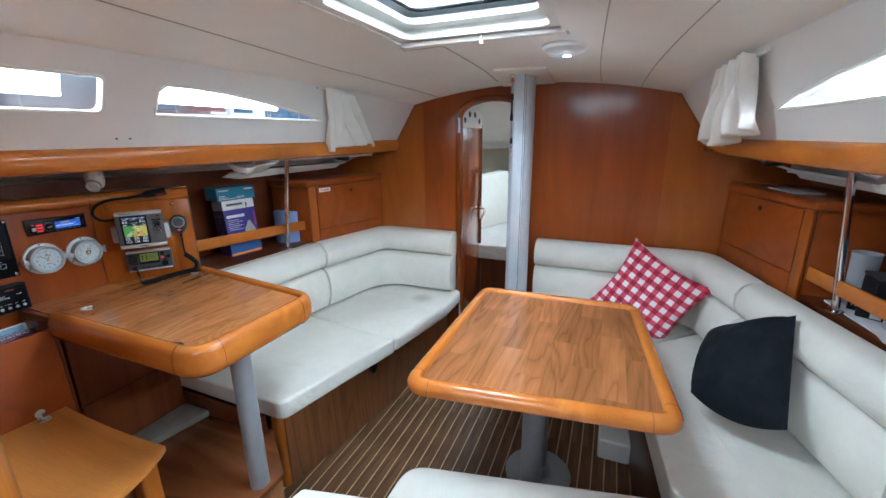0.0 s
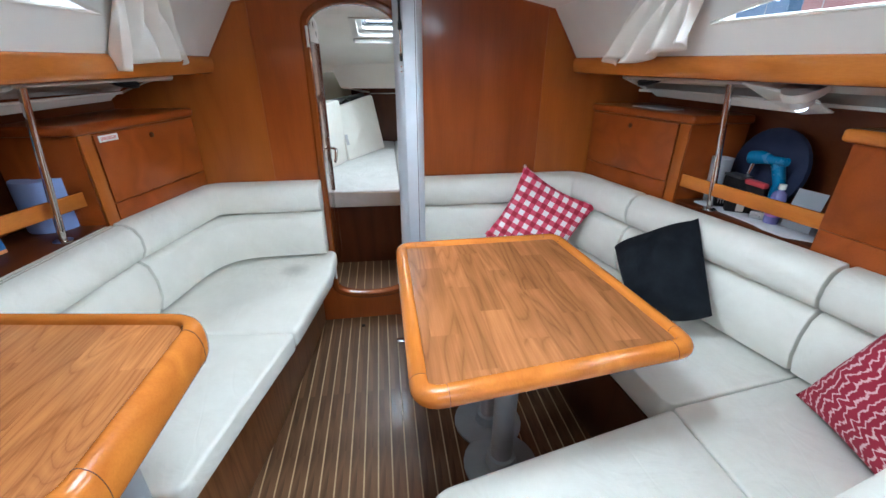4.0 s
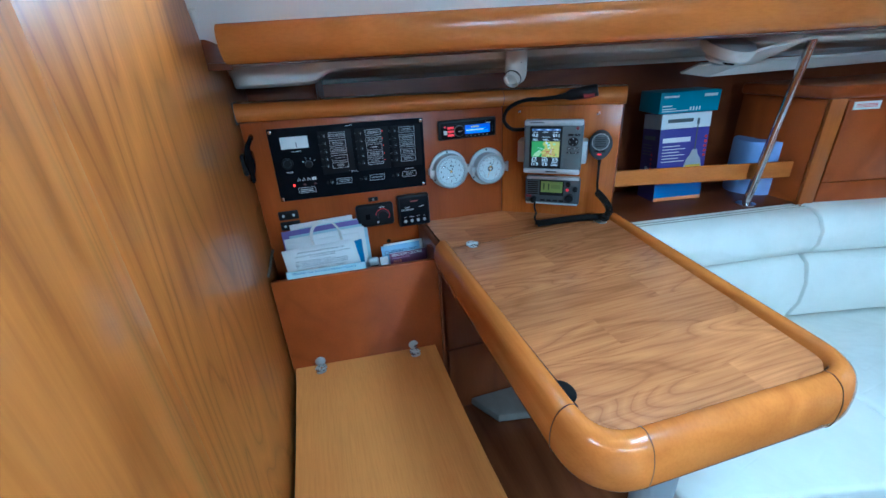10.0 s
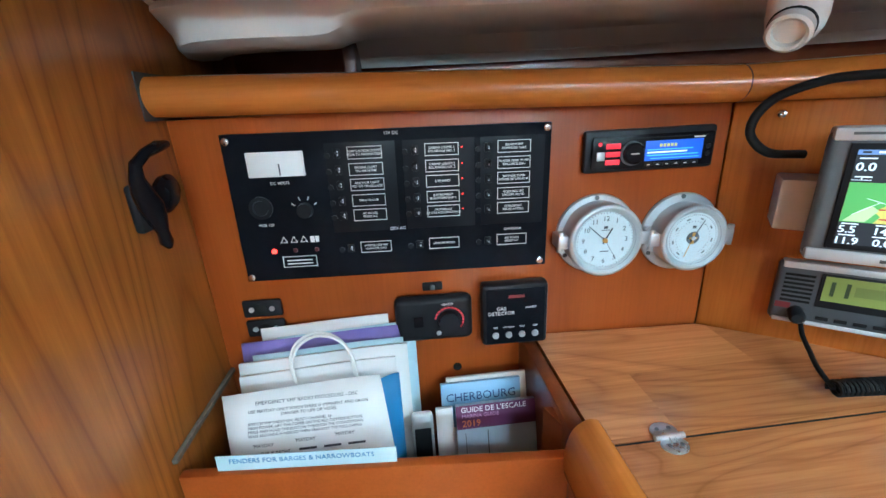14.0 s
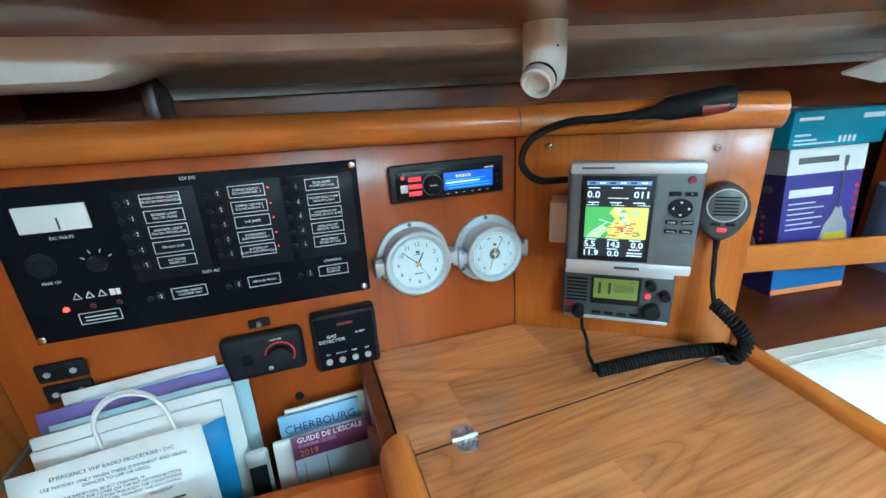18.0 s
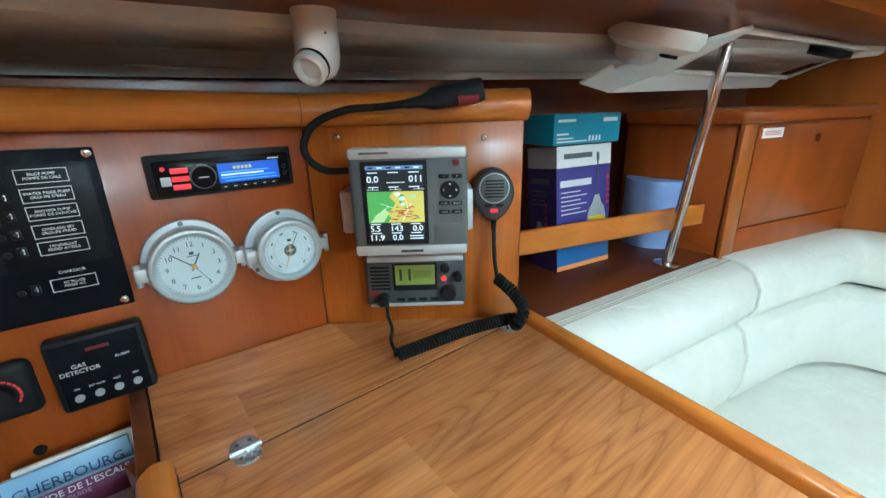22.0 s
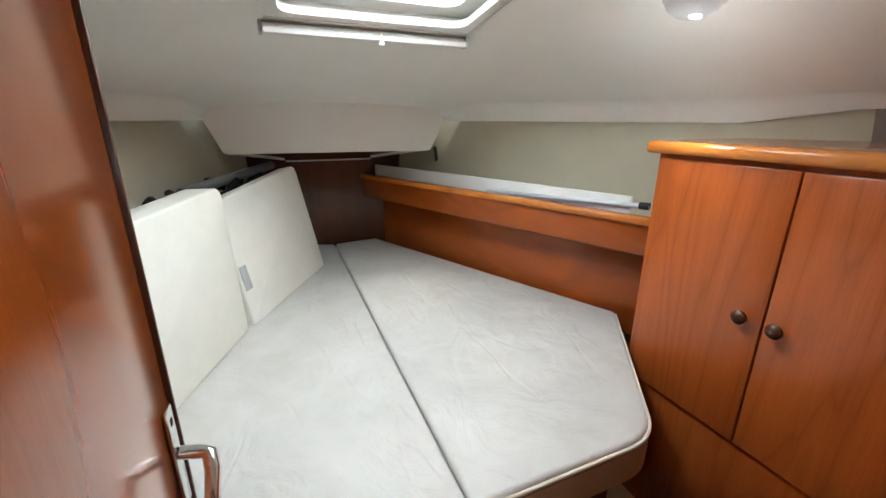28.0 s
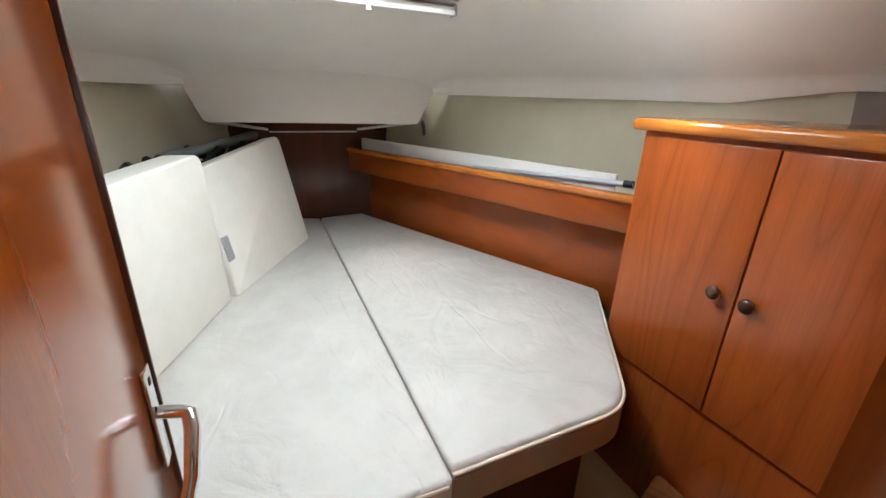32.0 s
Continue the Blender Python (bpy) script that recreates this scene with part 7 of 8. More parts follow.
goose = thing("chart_lamp", "black flexible gooseneck chart lamp over the console", "lamp", tuple(P(-0.02, 1.25, 0.03)))
neck = smooth_path([P(0.03, 1.216, 0.02), P(-0.012, 1.222, 0.05), P(-0.034, 1.25, 0.06), P(-0.018, 1.285, 0.062), P(0.03, 1.305, 0.06), P(0.08, 1.308, 0.06), P(0.12, 1.312, 0.06)], 8)
part("neck", tube([tuple(v) for v in neck], 0.0055, 10), M_RUBBER, goose)
part("head", tube([tuple(P(u, z, 0.06)) for u, z in ((0.115, 1.311), (0.14, 1.314), (0.155, 1.317), (0.215, 1.326), (0.225, 1.328))], [0.006, 0.009, 0.015, 0.017, 0.015], 14), M_BLACK, goose)
part("red_lens", tube([tuple(P(u, z, 0.066)) for u, z in ((0.19, 1.316), (0.218, 1.320))], [0.011, 0.010], 10), M_REDDARK, goose, "dark red lens")
for u, z in ((0.001, 1.266), (0.232, 1.259)):
    part("panel_screw", placed(lathe([(0.0055, 0), (0.005, 0.003), (0.002, 0.004), (0, 0.003)], sides=12), apose(u, z, 0.001)), M_CHROME, console, "bright domed screw")

# chart table and seat hinges
M_HINGE = plain("worn_chrome", (0.62, 0.64, 0.67), 0.28, 0.9, 0.1, 40)
def hinge_at(x, y, z, turn, parent):
    h = part("hinge", placed(joined(placed(lathe([(0.015, 0), (0.015, 0.002), (0.013, 0.003), (0, 0.003)], sides=18), Matrix.Diagonal((1.0, 0.8, 1, 1)) @ Matrix.Translation((0, 0.013, 0))), placed(lathe([(0.015, 0), (0.015, 0.002), (0.013, 0.003), (0, 0.003)], sides=18), Matrix.Diagonal((1.0, 0.8, 1, 1)) @ Matrix.Translation((0, -0.013, 0))), placed(lathe([(0.0035, -0.017), (0.0035, 0.017)], sides=10), Matrix.Translation((0, 0, 0.003)) @ Matrix.Rotation(radians(90), 4, "Y"))), Matrix.Translation((x, y, z)) @ Matrix.Rotation(radians(turn), 4, "Z")), M_HINGE, parent, "polished hinge")
    for dx, dy in ((-0.007, 0.012), (0.007, 0.012), (-0.007, -0.012), (0.007, -0.012)):
        part("screw", placed(lathe([(0.0026, 0.003), (0.0024, 0.0036), (0.0, 0.0034)], sides=10), Matrix.Translation((x, y, z)) @ Matrix.Rotation(radians(turn), 4, "Z") @ Matrix.Translation((dx, dy, 0))), M_GREYPL, h)
    return h


hinge_at(-1.777, 1.313, NZ - 0.006, 90, nav)
hinge_at(-1.777, 1.742, NZ - 0.006, 90, nav)
for y in (0.832, 1.118):
    bx_front = -1.845 + 0.042 * (y - 0.75) / 0.474
    h = hinge_at(bx_front + 0.020, y, SEAT_SAG(bx_front + 0.02) + 0.001, 90, seat)
    part("upright_leaf", placed(lathe([(0.0, 0.0), (0.015, 0.0), (0.015, 0.002), (0.013, 0.003), (0.0, 0.003)], sides=20), Matrix.Translation((bx_front + 0.0005, y, 0.612)) @ Matrix.Rotation(radians(90), 4, "Y")), M_HINGE, h, "worn chrome hinge leaf")
part("finger_hole", placed(lathe([(0.025, 0), (0.025, 0.002), (0.0, 0.002)], sides=24), Matrix.Translation((-1.195, 1.242, NZ - 0.0065)) @ Matrix.Diagonal((1.0, 0.8, 1, 1))), M_RUBBER, nav, "dark finger hole")
latch = thing("bin_latch", "small black latch on the chart bin", "latch", (-1.80, 1.25, 0.85))
part("body", box(-1.80, 1.238, 0.83, -1.785, 1.262, 0.87, 0.003), M_BLACK, latch)
part("tongue", box(-1.786, 1.244, 0.84, -1.78, 1.256, 0.858, 0.001), M_CHROME, latch)

M_SEALANT = plain("old_grey_sealant", (0.15, 0.13, 0.10), 0.6, wear=0.35, scale=40)
part("edge_strip", box(-2.05, 0.7465, 0.915, -1.85, 0.753, 0.922, 0.001), M_SEALANT, bin_, "worn grey sealant edge")
part("corner_bead", box(-2.077, 0.7455, 0.932, -2.070, 0.750, 1.282, 0.001), M_SEALANT, console, "grey sealant bead")

# papers and guides in the bin
docs = thing("document_folder", "pile of white and purple paper folders in the chart bin", "folder", (-1.93, 0.9, 0.75))
def leaf(x, y0, y1, z0, z1, lean, mat, name, parent, th=0.0015, skew=0.0):
    bm = bmesh.new()
    n = 5
    grid = [[bm.verts.new((x - lean * v + 0.006 * math.sin(3 * u + 2 * v), y0 + (y1 - y0) * u + skew * v, z0 + (z1 - z0) * v)) for u in span(0, 1, n)] for v in span(0, 1, n)]
    for a, b in zip(grid, grid[1:]):
        for i in range(n):
            bm.faces.new((a[i], a[i + 1], b[i + 1], b[i]))
    ob = part(name, bm, mat, parent)
    sol = ob.modifiers.new("thickness", "SOLIDIFY")
    sol.thickness = th
    return ob


M_PURPLE = plain("purple_card", (0.20, 0.15, 0.42), 0.6)
M_AQUA = plain("pale_aqua_sleeve", (0.50, 0.66, 0.72), 0.3)
M_BLUE = plain("mid_blue_card", (0.04, 0.19, 0.42), 0.5)
leaf(-1.985, 0.82, 1.008, 0.75, 0.998, 0.03, M_PAPER, "folder", docs, 0.003, -0.005)
leaf(-1.972, 0.84, 1.043, 0.75, 0.988, 0.03, M_AQUA, "sleeve", docs)
leaf(-1.965, 0.79, 1.02, 0.75, 0.985, 0.035, M_PURPLE, "folder", docs, 0.004)
leaf(-1.945, 0.812, 1.025, 0.75, 0.978, 0.03, M_AQUA, "sleeve", docs)
leaf(-1.935, 0.797, 1.03, 0.75, 0.974, 0.03, M_PAPER, "folder", docs, 0.006)
leaf(-1.922, 0.80, 1.012, 0.75, 0.962, 0.03, M_PAPER, "folder", docs, 0.006)
leaf(-1.905, 0.985, 1.016, 0.77, 0.945, 0.03, M_BLUE, "card", docs)
for dy, dx in ((0.0, 0.0), (0.004, 0.008)):
    hb = smooth_path([Vector((-1.935 + dx, 0.874 + dy, 0.955)), Vector((-1.938 + dx, 0.873 + dy, 0.985)), Vector((-1.94 + dx, 0.884 + dy, 1.008)), Vector((-1.94 + dx, 0.908 + dy, 1.021)), Vector((-1.94 + dx, 0.934 + dy, 1.014)), Vector((-1.937 + dx, 0.951 + dy, 0.992)), Vector((-1.933 + dx, 0.957 + dy, 0.955))], 6)
    part("cord_handle", tube([tuple(v) for v in hb], 0.0022, 8), M_WHITE, docs, "white twisted cord handle")
sheet_ = thing("emergency_card", "printed emergency radio procedure sheet in the chart bin", "paper", (-1.88, 0.89, 0.85))
leaf(-1.857, 0.806, 1.009, 0.846, 0.958, 0.06, M_PAPER, "page", sheet_, 0.001, -0.018)
SU, SV = Vector((0, 1, 0)), Vector((-0.06, -0.018, 0.112)).normalized()


def page_pose(u, down):
    """A place on the page, along its width and down from its top edge."""
    p = Vector((-1.917, 0.788, 0.958)) + SU * u - SV * down
    n = Vector((0.112, 0, 0.06)).normalized() * 0.0075
    return face_at(tuple(p + n), SU, SV)


words("EMERGENCY VHF RADIO PROCEDURE - DSC", 0.0066, page_pose(0.106, 0.016), M_INK, sheet_)
words("USE MAYDAY ONLY WHEN THERE IS IMMINENT AND GRAVE\nDANGER TO LIFE OR VESSEL", 0.0056, page_pose(0.106, 0.029), M_INK, sheet_)
words("SWITCH VHF RADIO ON, SELECT CHANNEL 16\nHIGH POWER. LIFT THE COVER ON THE RED DISTRESS BUTTON\nPRESS AND HOLD THE BUTTON THROUGH THE COUNTDOWN\nWAIT SECONDS. IF NEEDED THEN TRANSMIT THE FOLLOWING", 0.0050, page_pose(0.026, 0.049), M_INK, sheet_, align="LEFT")
for u, d in ((0.042, 0.069), (0.095, 0.067), (0.145, 0.065)):
    words("'MAYDAY'", 0.0060, page_pose(u, d), M_INK, sheet_)
words("THIS IS YACHT", 0.0056, page_pose(0.055, 0.079), M_INK, sheet_)
for u in (0.085, 0.116, 0.147):
    part("text_line", placed(box(0.0, -0.0014, 0, 0.022, 0.0014, 0.0003, 0), page_pose(u, 0.078)), M_INK, sheet_)
part("text_line", placed(box(0.0, -0.0012, 0, 0.05, 0.0012, 0.0003, 0), page_pose(0.11, 0.087)), M_INK, sheet_)
slip = thing("advert_slip", "pale blue printed slip at the edge of the chart bin", "paper", (-1.86, 0.84, 0.86))
slip_at = face_at((-1.846, 0.795, 0.86), (0.085, 1, 0), (-0.06, 0, 1))
part("page", placed(box(0.0, 0.0, -0.001, 0.215, 0.060, 0.0, 0), slip_at), M_AQUA, slip)
words("FENDERS FOR BARGES & NARROWBOATS", 0.0092, slip_at @ Matrix.Translation((0.102, 0.052, 0.0004)), M_BLUE, slip)
gd = thing("harbour_guide", "blue and purple harbour guide booklet in the chart bin", "booklet", (-1.9, 1.1, 0.8))
M_SKYBLUE = plain("sky_blue_cover", (0.25, 0.42, 0.62), 0.35)
M_COVER = plain("pale_blue_cover", (0.42, 0.50, 0.60), 0.35)
M_PLUM = plain("plum_cover", (0.12, 0.03, 0.09), 0.35)
M_ORANGE = plain("orange_print", (0.7, 0.25, 0.08), 0.5)
def cover(x, y0, y1, z0, z1, lean, mat, parent, name):
    m = face_at((x, y0, z0), (0, 1, 0), (-lean, 0, 1))
    return part(name, placed(box(0, 0, -0.008, y1 - y0, z1 - z0, 0, 0.001), m), mat, parent), m
_, m2 = cover(-1.933, 1.075, 1.200, 0.753, 0.898, 0.25, M_SKYBLUE, gd, "back_booklet")
words("CHERBOURG", 0.0185, m2 @ Matrix.Translation((0.062, 0.122, 0.0004)), plain("navy_print", (0.02, 0.05, 0.16), 0.5), gd)
_, m1 = cover(-1.899, 1.093, 1.212, 0.753, 0.886, 0.25, M_COVER, gd, "front_booklet")
part("title_band", placed(box(0, 0.097, 0.0002, 0.119, 0.133, 0.0008, 0), m1), M_PLUM, gd)
words("GUIDE DE L'ESCALE", 0.0112, m1 @ Matrix.Translation((0.056, 0.126, 0.0012)), M_PAPER, gd)
words("MARINA GUIDE", 0.0080, m1 @ Matrix.Translation((0.036, 0.1165, 0.0012)), plain("mauve_print", (0.45, 0.25, 0.40), 0.5), gd)
words("2019", 0.0140, m1 @ Matrix.Translation((0.022, 0.105, 0.0012)), M_ORANGE, gd)
part("cover_photo", placed(joined(box(0.012, 0.008, 0.0002, 0.013, 0.09, 0.0007, 0), box(0.045, 0.004, 0.0002, 0.0465, 0.092, 0.0007, 0)), m1), M_GREYPL, gd, "dark masts on the cover photograph")
part("cover_photo", placed(box(0.001, 0.03, 0.0002, 0.124, 0.075, 0.0006, 0), m2), M_PAPER, gd, "pale cloud on the cover photograph")
cover(-1.945, 1.085, 1.214, 0.753, 0.899, 0.25, M_PAPER, gd, "back_leaflet")
cover(-1.915, 1.064, 1.09, 0.753, 0.873, 0.25, M_PAPER, gd, "side_leaflet")
remote = thing("remote_control", "grey remote control with black keys in the chart bin", "remote", (-1.9, 1.02, 0.8))
part("case", placed(box(0, 0, -0.012, 0.032, 0.108, 0, 0.008, 3), face_at((-1.905, 1.027, 0.775), (0, 1, 0), (-0.2, 0, 1))), M_SILVER, remote)
part("keypad", placed(box(0.004, 0.02, 0, 0.028, 0.085, 0.001, 0), face_at((-1.905, 1.027, 0.775), (0, 1, 0), (-0.2, 0, 1))), M_BLACK, remote)
cl = thing("bulkhead_cleat", "black plastic clip on the nav bulkhead", "clip", (-1.95, 0.748, 1.2))
part("arm", tube([(-1.958, 0.778, 1.273), (-1.936, 0.780, 1.272), (-1.914, 0.778, 1.267), (-1.903, 0.772, 1.257), (-1.905, 0.768, 1.243), (-1.911, 0.766, 1.228), (-1.920, 0.765, 1.212), (-1.926, 0.764, 1.195), (-1.934, 0.762, 1.177), (-1.939, 0.760, 1.163), (-1.942, 0.760, 1.155)], [0.0045, 0.0065, 0.0055, 0.0062, 0.0075, 0.011, 0.0135, 0.011, 0.0065, 0.0075, 0.0035], 14), M_GLOSSBLACK, cl, "hooked glossy black arm")
part("thumb_plate", placed(lathe([(0.0, 0.009), (0.016, 0.008), (0.023, 0.003), (0.024, -0.003), (0.018, -0.008), (0.0, -0.009)], sides=20), Matrix.Translation((-1.956, 0.764, 1.217)) @ Matrix.Rotation(radians(24), 4, "Y") @ Matrix.Rotation(radians(90), 4, "X") @ Matrix.Diagonal((1.15, 0.85, 1, 1))), M_GLOSSBLACK, cl, "rounded thumb plate")
part("base", bevelled(box(-1.940, 0.745, 1.18, -1.912, 0.757, 1.235, 0), 0.005, 2), M_BLACK, cl)
for z in (1.19, 1.226):
    part("screw", lathe([(0.004, 0), (0.0035, 0.002), (0, 0.002)], (-1.930, 0.757, z), 10, Matrix.Rotation(radians(-90), 4, "X")), M_GREYPL, cl)
tag = thing("yellow_tag", "small yellow printed sticker hanging below the window", "sticker", side_at(PORT, 0.905, 1.57))
tm = face_at(side_at(PORT, 0.907, 1.572, 0.004), (0.0, 1, 0), (0.65, 0, 1))
part("card", placed(box(-0.04, -0.022, 0, 0.04, 0.022, 0.0008, 0), tm), plain("yellow_card", (0.70, 0.58, 0.03), 0.5), tag)
part("print_bars", placed(joined(box(-0.02, 0.008, 0.0008, 0.018, 0.014, 0.001, 0), box(-0.03, -0.006, 0.0008, 0.01, -0.003, 0.001, 0)), tm), M_INK, tag)
for y in (1.437, 1.475):
    st = thing("panel_stud", "small dark screw stud on the white cabin side", "stud", side_at(PORT, y, 1.545), "panel studs")
    part("cap", lathe([(0.004, 0), (0.003, 0.003), (0, 0.003)], side_at(PORT, y, 1.545), 8, Matrix.Rotation(radians(90), 4, "Y")), M_GREYPL, st)

# ---- port shelf: boxes, roll and label ----
def carton(at, right, w, h, d, body, label, category="box", stretch=1.0):
    t = thing("beacon_carton", label, category, at)
    m = face_at(at, right, (-0.09, 0.02, 1)) @ Matrix.Diagonal((stretch, 1, 1, 1))
    part("carton", placed(box(0, 0, -d, w, h, 0, 0.002), m), body, t)
    return t, m


M_VIOLET = plain("violet_carton", (0.055, 0.045, 0.26), 0.35)
# darker copy of the carton violet for its shaded side
M_VIOLET_SHADED = plain("violet_carton_shaded", (0.03, 0.02, 0.11), 0.35)
M_TEAL = plain("teal_carton", (0.03, 0.24, 0.36), 0.35)
M_WATERPRINT = plain("deep_blue_print", (0.03, 0.12, 0.33), 0.4)
M_YELLOW = plain("yellow_print", (0.75, 0.55, 0.03), 0.5)
M_BLUEROLL = plain("blue_paper_roll", (0.27, 0.36, 0.66), 0.85, bumps=0.3)
bx, bm_ = carton((-1.903, 2.064, 0.9145), (0.165, 0.985, 0), 0.165, 0.302, 0.10, M_VIOLET, "violet rescue beacon carton with white panels on the shelf", stretch=1.1)
z0 = 0.0006
part("white_band", placed(box(0.0, 0.252, 0, 0.165, 0.302, z0, 0), bm_), M_PAPER, bx)
part("brand_bars", placed(box(0.02, 0.272, z0, 0.105, 0.284, z0 * 2, 0), bm_), M_GREYPL, bx)
part("title_bars", placed(box(0.010, 0.206, 0, 0.104, 0.222, z0, 0), bm_), M_PAPER, bx)
part("text_bars", placed(joined(*[box(0.012, 0.192 - k * 0.0105, 0, 0.07 + 0.02 * (k % 2), 0.1945 - k * 0.0105, z0, 0) for k in range(6)]), bm_), M_PAPER, bx)
part("stripe", placed(box(0.0, 0.0, 0, 0.165, 0.012, z0, 0), bm_), M_ORANGE, bx, "orange bottom stripe")
part("lower_band", placed(box(0.0, 0.012, 0, 0.165, 0.06, z0, 0), bm_), M_WATERPRINT, bx)
part("aerial", placed(joined(box(0.121, 0.175, 0, 0.125, 0.268, z0 * 2, 0), box(0.119, 0.262, 0, 0.127, 0.282, z0 * 2.5, 0)), bm_), M_GREYPL, bx)
part("beacon_picture", placed(prism([(0.088, 0.108), (0.155, 0.108), (0.146, 0.145), (0.136, 0.158), (0.130, 0.178), (0.116, 0.178), (0.108, 0.158), (0.098, 0.145)], 0, z0 * 2), bm_), M_SILVER, bx)
part("beacon_base", placed(prism([(0.094, 0.085), (0.150, 0.085), (0.148, 0.125), (0.097, 0.125)], z0 * 2, z0 * 3), bm_), M_YELLOW, bx)
for k in range(5):
    part("red_dot", placed(lathe([(0.005, 0), (0.005, z0), (0, z0)], (0.157, 0.155 + k * 0.016, 0), 10), bm_), M_REDPRINT, bx)
sm = face_at(tuple((bm_ @ Vector((0, 0, -0.10)))), tuple(bm_.to_3x3() @ Vector((0, 0, 1))), (0, 0, 1))
# side repeats the front's violet and white in darker tones, painting its shade
part("side_face", placed(box(0.0, 0.0, 0, 0.10, 0.252, z0, 0), sm), M_VIOLET_SHADED, bx)
part("side_band", placed(box(0.0, 0.2525, 0, 0.10, 0.301, z0, 0), sm), M_SILVER, bx)
part("side_title", placed(joined(box(0.012, 0.215, z0, 0.075, 0.228, z0 * 2, 0), *[box(0.012, 0.195 - k * 0.011, z0, 0.06, 0.198 - k * 0.011, z0 * 2, 0) for k in range(4)]), sm), M_GREYPL, bx)
part("side_beacon", placed(prism([(0.02, 0.062), (0.06, 0.062), (0.055, 0.10), (0.045, 0.12), (0.032, 0.12)], z0, z0 * 2), sm), M_SILVER, bx)
part("side_base", placed(box(0.022, 0.055, z0 * 2, 0.058, 0.078, z0 * 3, 0), sm), M_YELLOW, bx)
for k in range(5):
    part("red_dot", placed(lathe([(0.004, 0), (0.004, z0), (0, z0)], (0.063, 0.10 + k * 0.016, z0), 10), sm), M_REDPRINT, bx)
top_at = bm_ @ Vector((0.0, 0.302, 0.0))
tb = thing("teal_carton", "flat teal first-aid carton lying on top of the violet one", "box", (top_at.x, top_at.y, top_at.z + 0.004))
tm2 = face_at((top_at.x + 0.012, top_at.y - 0.030, top_at.z + 0.004), (0.165, 0.985, 0), (0, 0, 1))
part("carton", placed(box(0, 0, -0.115, 0.215, 0.066, 0, 0.0015), tm2), M_TEAL, tb)
part("lid_flap", placed(box(0.001, 0.066, -0.114, 0.214, 0.0672, -0.001, 0.0004), tm2), M_TEAL, tb)
for u0, u1, v0, v1 in ((0.012, 0.065, 0.050, 0.056), (0.155, 0.203, 0.048, 0.057), (0.010, 0.045, 0.022, 0.026), (0.010, 0.105, 0.006, 0.009), (0.010, 0.06, 0.013, 0.016)):
    part("print_bar", placed(box(u0, v0, 0, u1, v1, 0.0005, 0), tm2), M_PAPER, tb)
for k in range(4):
    part("print_mark", placed(box(0.110 + k * 0.011, 0.006, 0, 0.116 + k * 0.011, 0.018, 0.0005, 0), tm2), M_PAPER, tb)
roll = thing("paper_roll", "blue paper towel roll standing on the shelf", "paper roll", (-1.86, 2.4, 0.912))
part("core", lathe([(0.0195, 0.002), (0.0195, 0.186), (0.017, 0.186), (0.017, 0.002)], (-1.878, 2.485, 0.912), 20, None, False), plain("cardboard_core", (0.30, 0.20, 0.11), 0.8), roll, "brown cardboard core")
part("roll", lathe([(0.02, 0.0), (0.083, 0.0), (0.085, 0.004), (0.085, 0.186), (0.083, 0.19), (0.02, 0.19), (0.02, 0.1), (0.02, 0.0)], (-1.878, 2.485, 0.912), 36), M_BLUEROLL, roll)
lk = [o for o in bpy.data.objects if o.name.startswith("shelf_locker") and o.location.x < XC][0]
lm = face_at((-1.6895, 2.548, 1.226), (0.154, 0.577, 0), (0, 0, 1))
part("sticker", placed(box(0.0, -0.012, 0.018, 0.085, 0.012, 0.0245, 0), lm), M_PAPER, lk, "white printed sticker")
part("sticker_print", placed(joined(*[box(0.008, v - 0.0009, 0.0245, 0.075, v + 0.0009, 0.025, 0) for v in (-0.004, 0.0, 0.004)]), lm), M_REDPRINT, lk)

# ---- starboard shelf things ----
aft = thing("galley_locker", "cherry locker with a golden top at the shelf's aft end", "cabinet", (1.0, 1.5, 0.9))
part("body", prism([(0.83, 1.91), (0.93, 1.25), (1.18, 1.25), (1.10, 1.91)], 0.88, 1.268, 0.003), M_CHERRY_X, aft)
part("top", prism([(0.80, 1.935), (0.90, 1.23), (1.18, 1.23), (1.10, 1.935)], 1.269, 1.312, 0.014, 3), M_GOLD_Y, aft, "golden rounded top")
part("lower_board", prism([(0.824, 1.90), (0.922, 1.26), (0.93, 1.26), (0.832, 1.90)], 0.89, 0.985, 0.002), M_CHERRY_X, aft)
hat = thing("navy_cushion", "round navy blue cushion standing on the shelf", "cushion", (1.02, 2.15, 0.92))
part("disc", lathe([(0.16, -0.02), (0.17, -0.01), (0.17, 0.01), (0.15, 0.022), (0.0, 0.028)], (0.985, 2.31, 1.085), 32, Matrix.Rotation(radians(-80), 4, "Y")), plain("navy_cloth", (0.015, 0.022, 0.06), 0.9, bumps=0.2), hat)
cloth = thing("white_cloth", "crumpled white cloth lying on the starboard shelf", "cloth", (0.9, 2.15, 0.912))
part("cloth", prism(rounded([(0.777, 2.43), (0.792, 2.28), (0.800, 2.22), (0.808, 2.14), (0.800, 2.08), (0.812, 2.0), (0.9, 1.92), (1.05, 1.95), (1.02, 2.43)], 0.012, 3), 0.9125, 0.9175, 0.002), M_GREYWHITE, cloth)
drill = thing("turquoise_tool", "turquoise hand tool with a chrome nozzle on the shelf", "tool", (0.91, 2.27, 1.05))
part("handle", tube([(0.905, 2.325, 1.118), (0.90, 2.31, 1.138), (0.90, 2.27, 1.146), (0.90, 2.22, 1.145), (0.90, 2.16, 1.15)], [0.014, 0.028, 0.027, 0.017, 0.016], 14), M_TURQUOISE, drill)
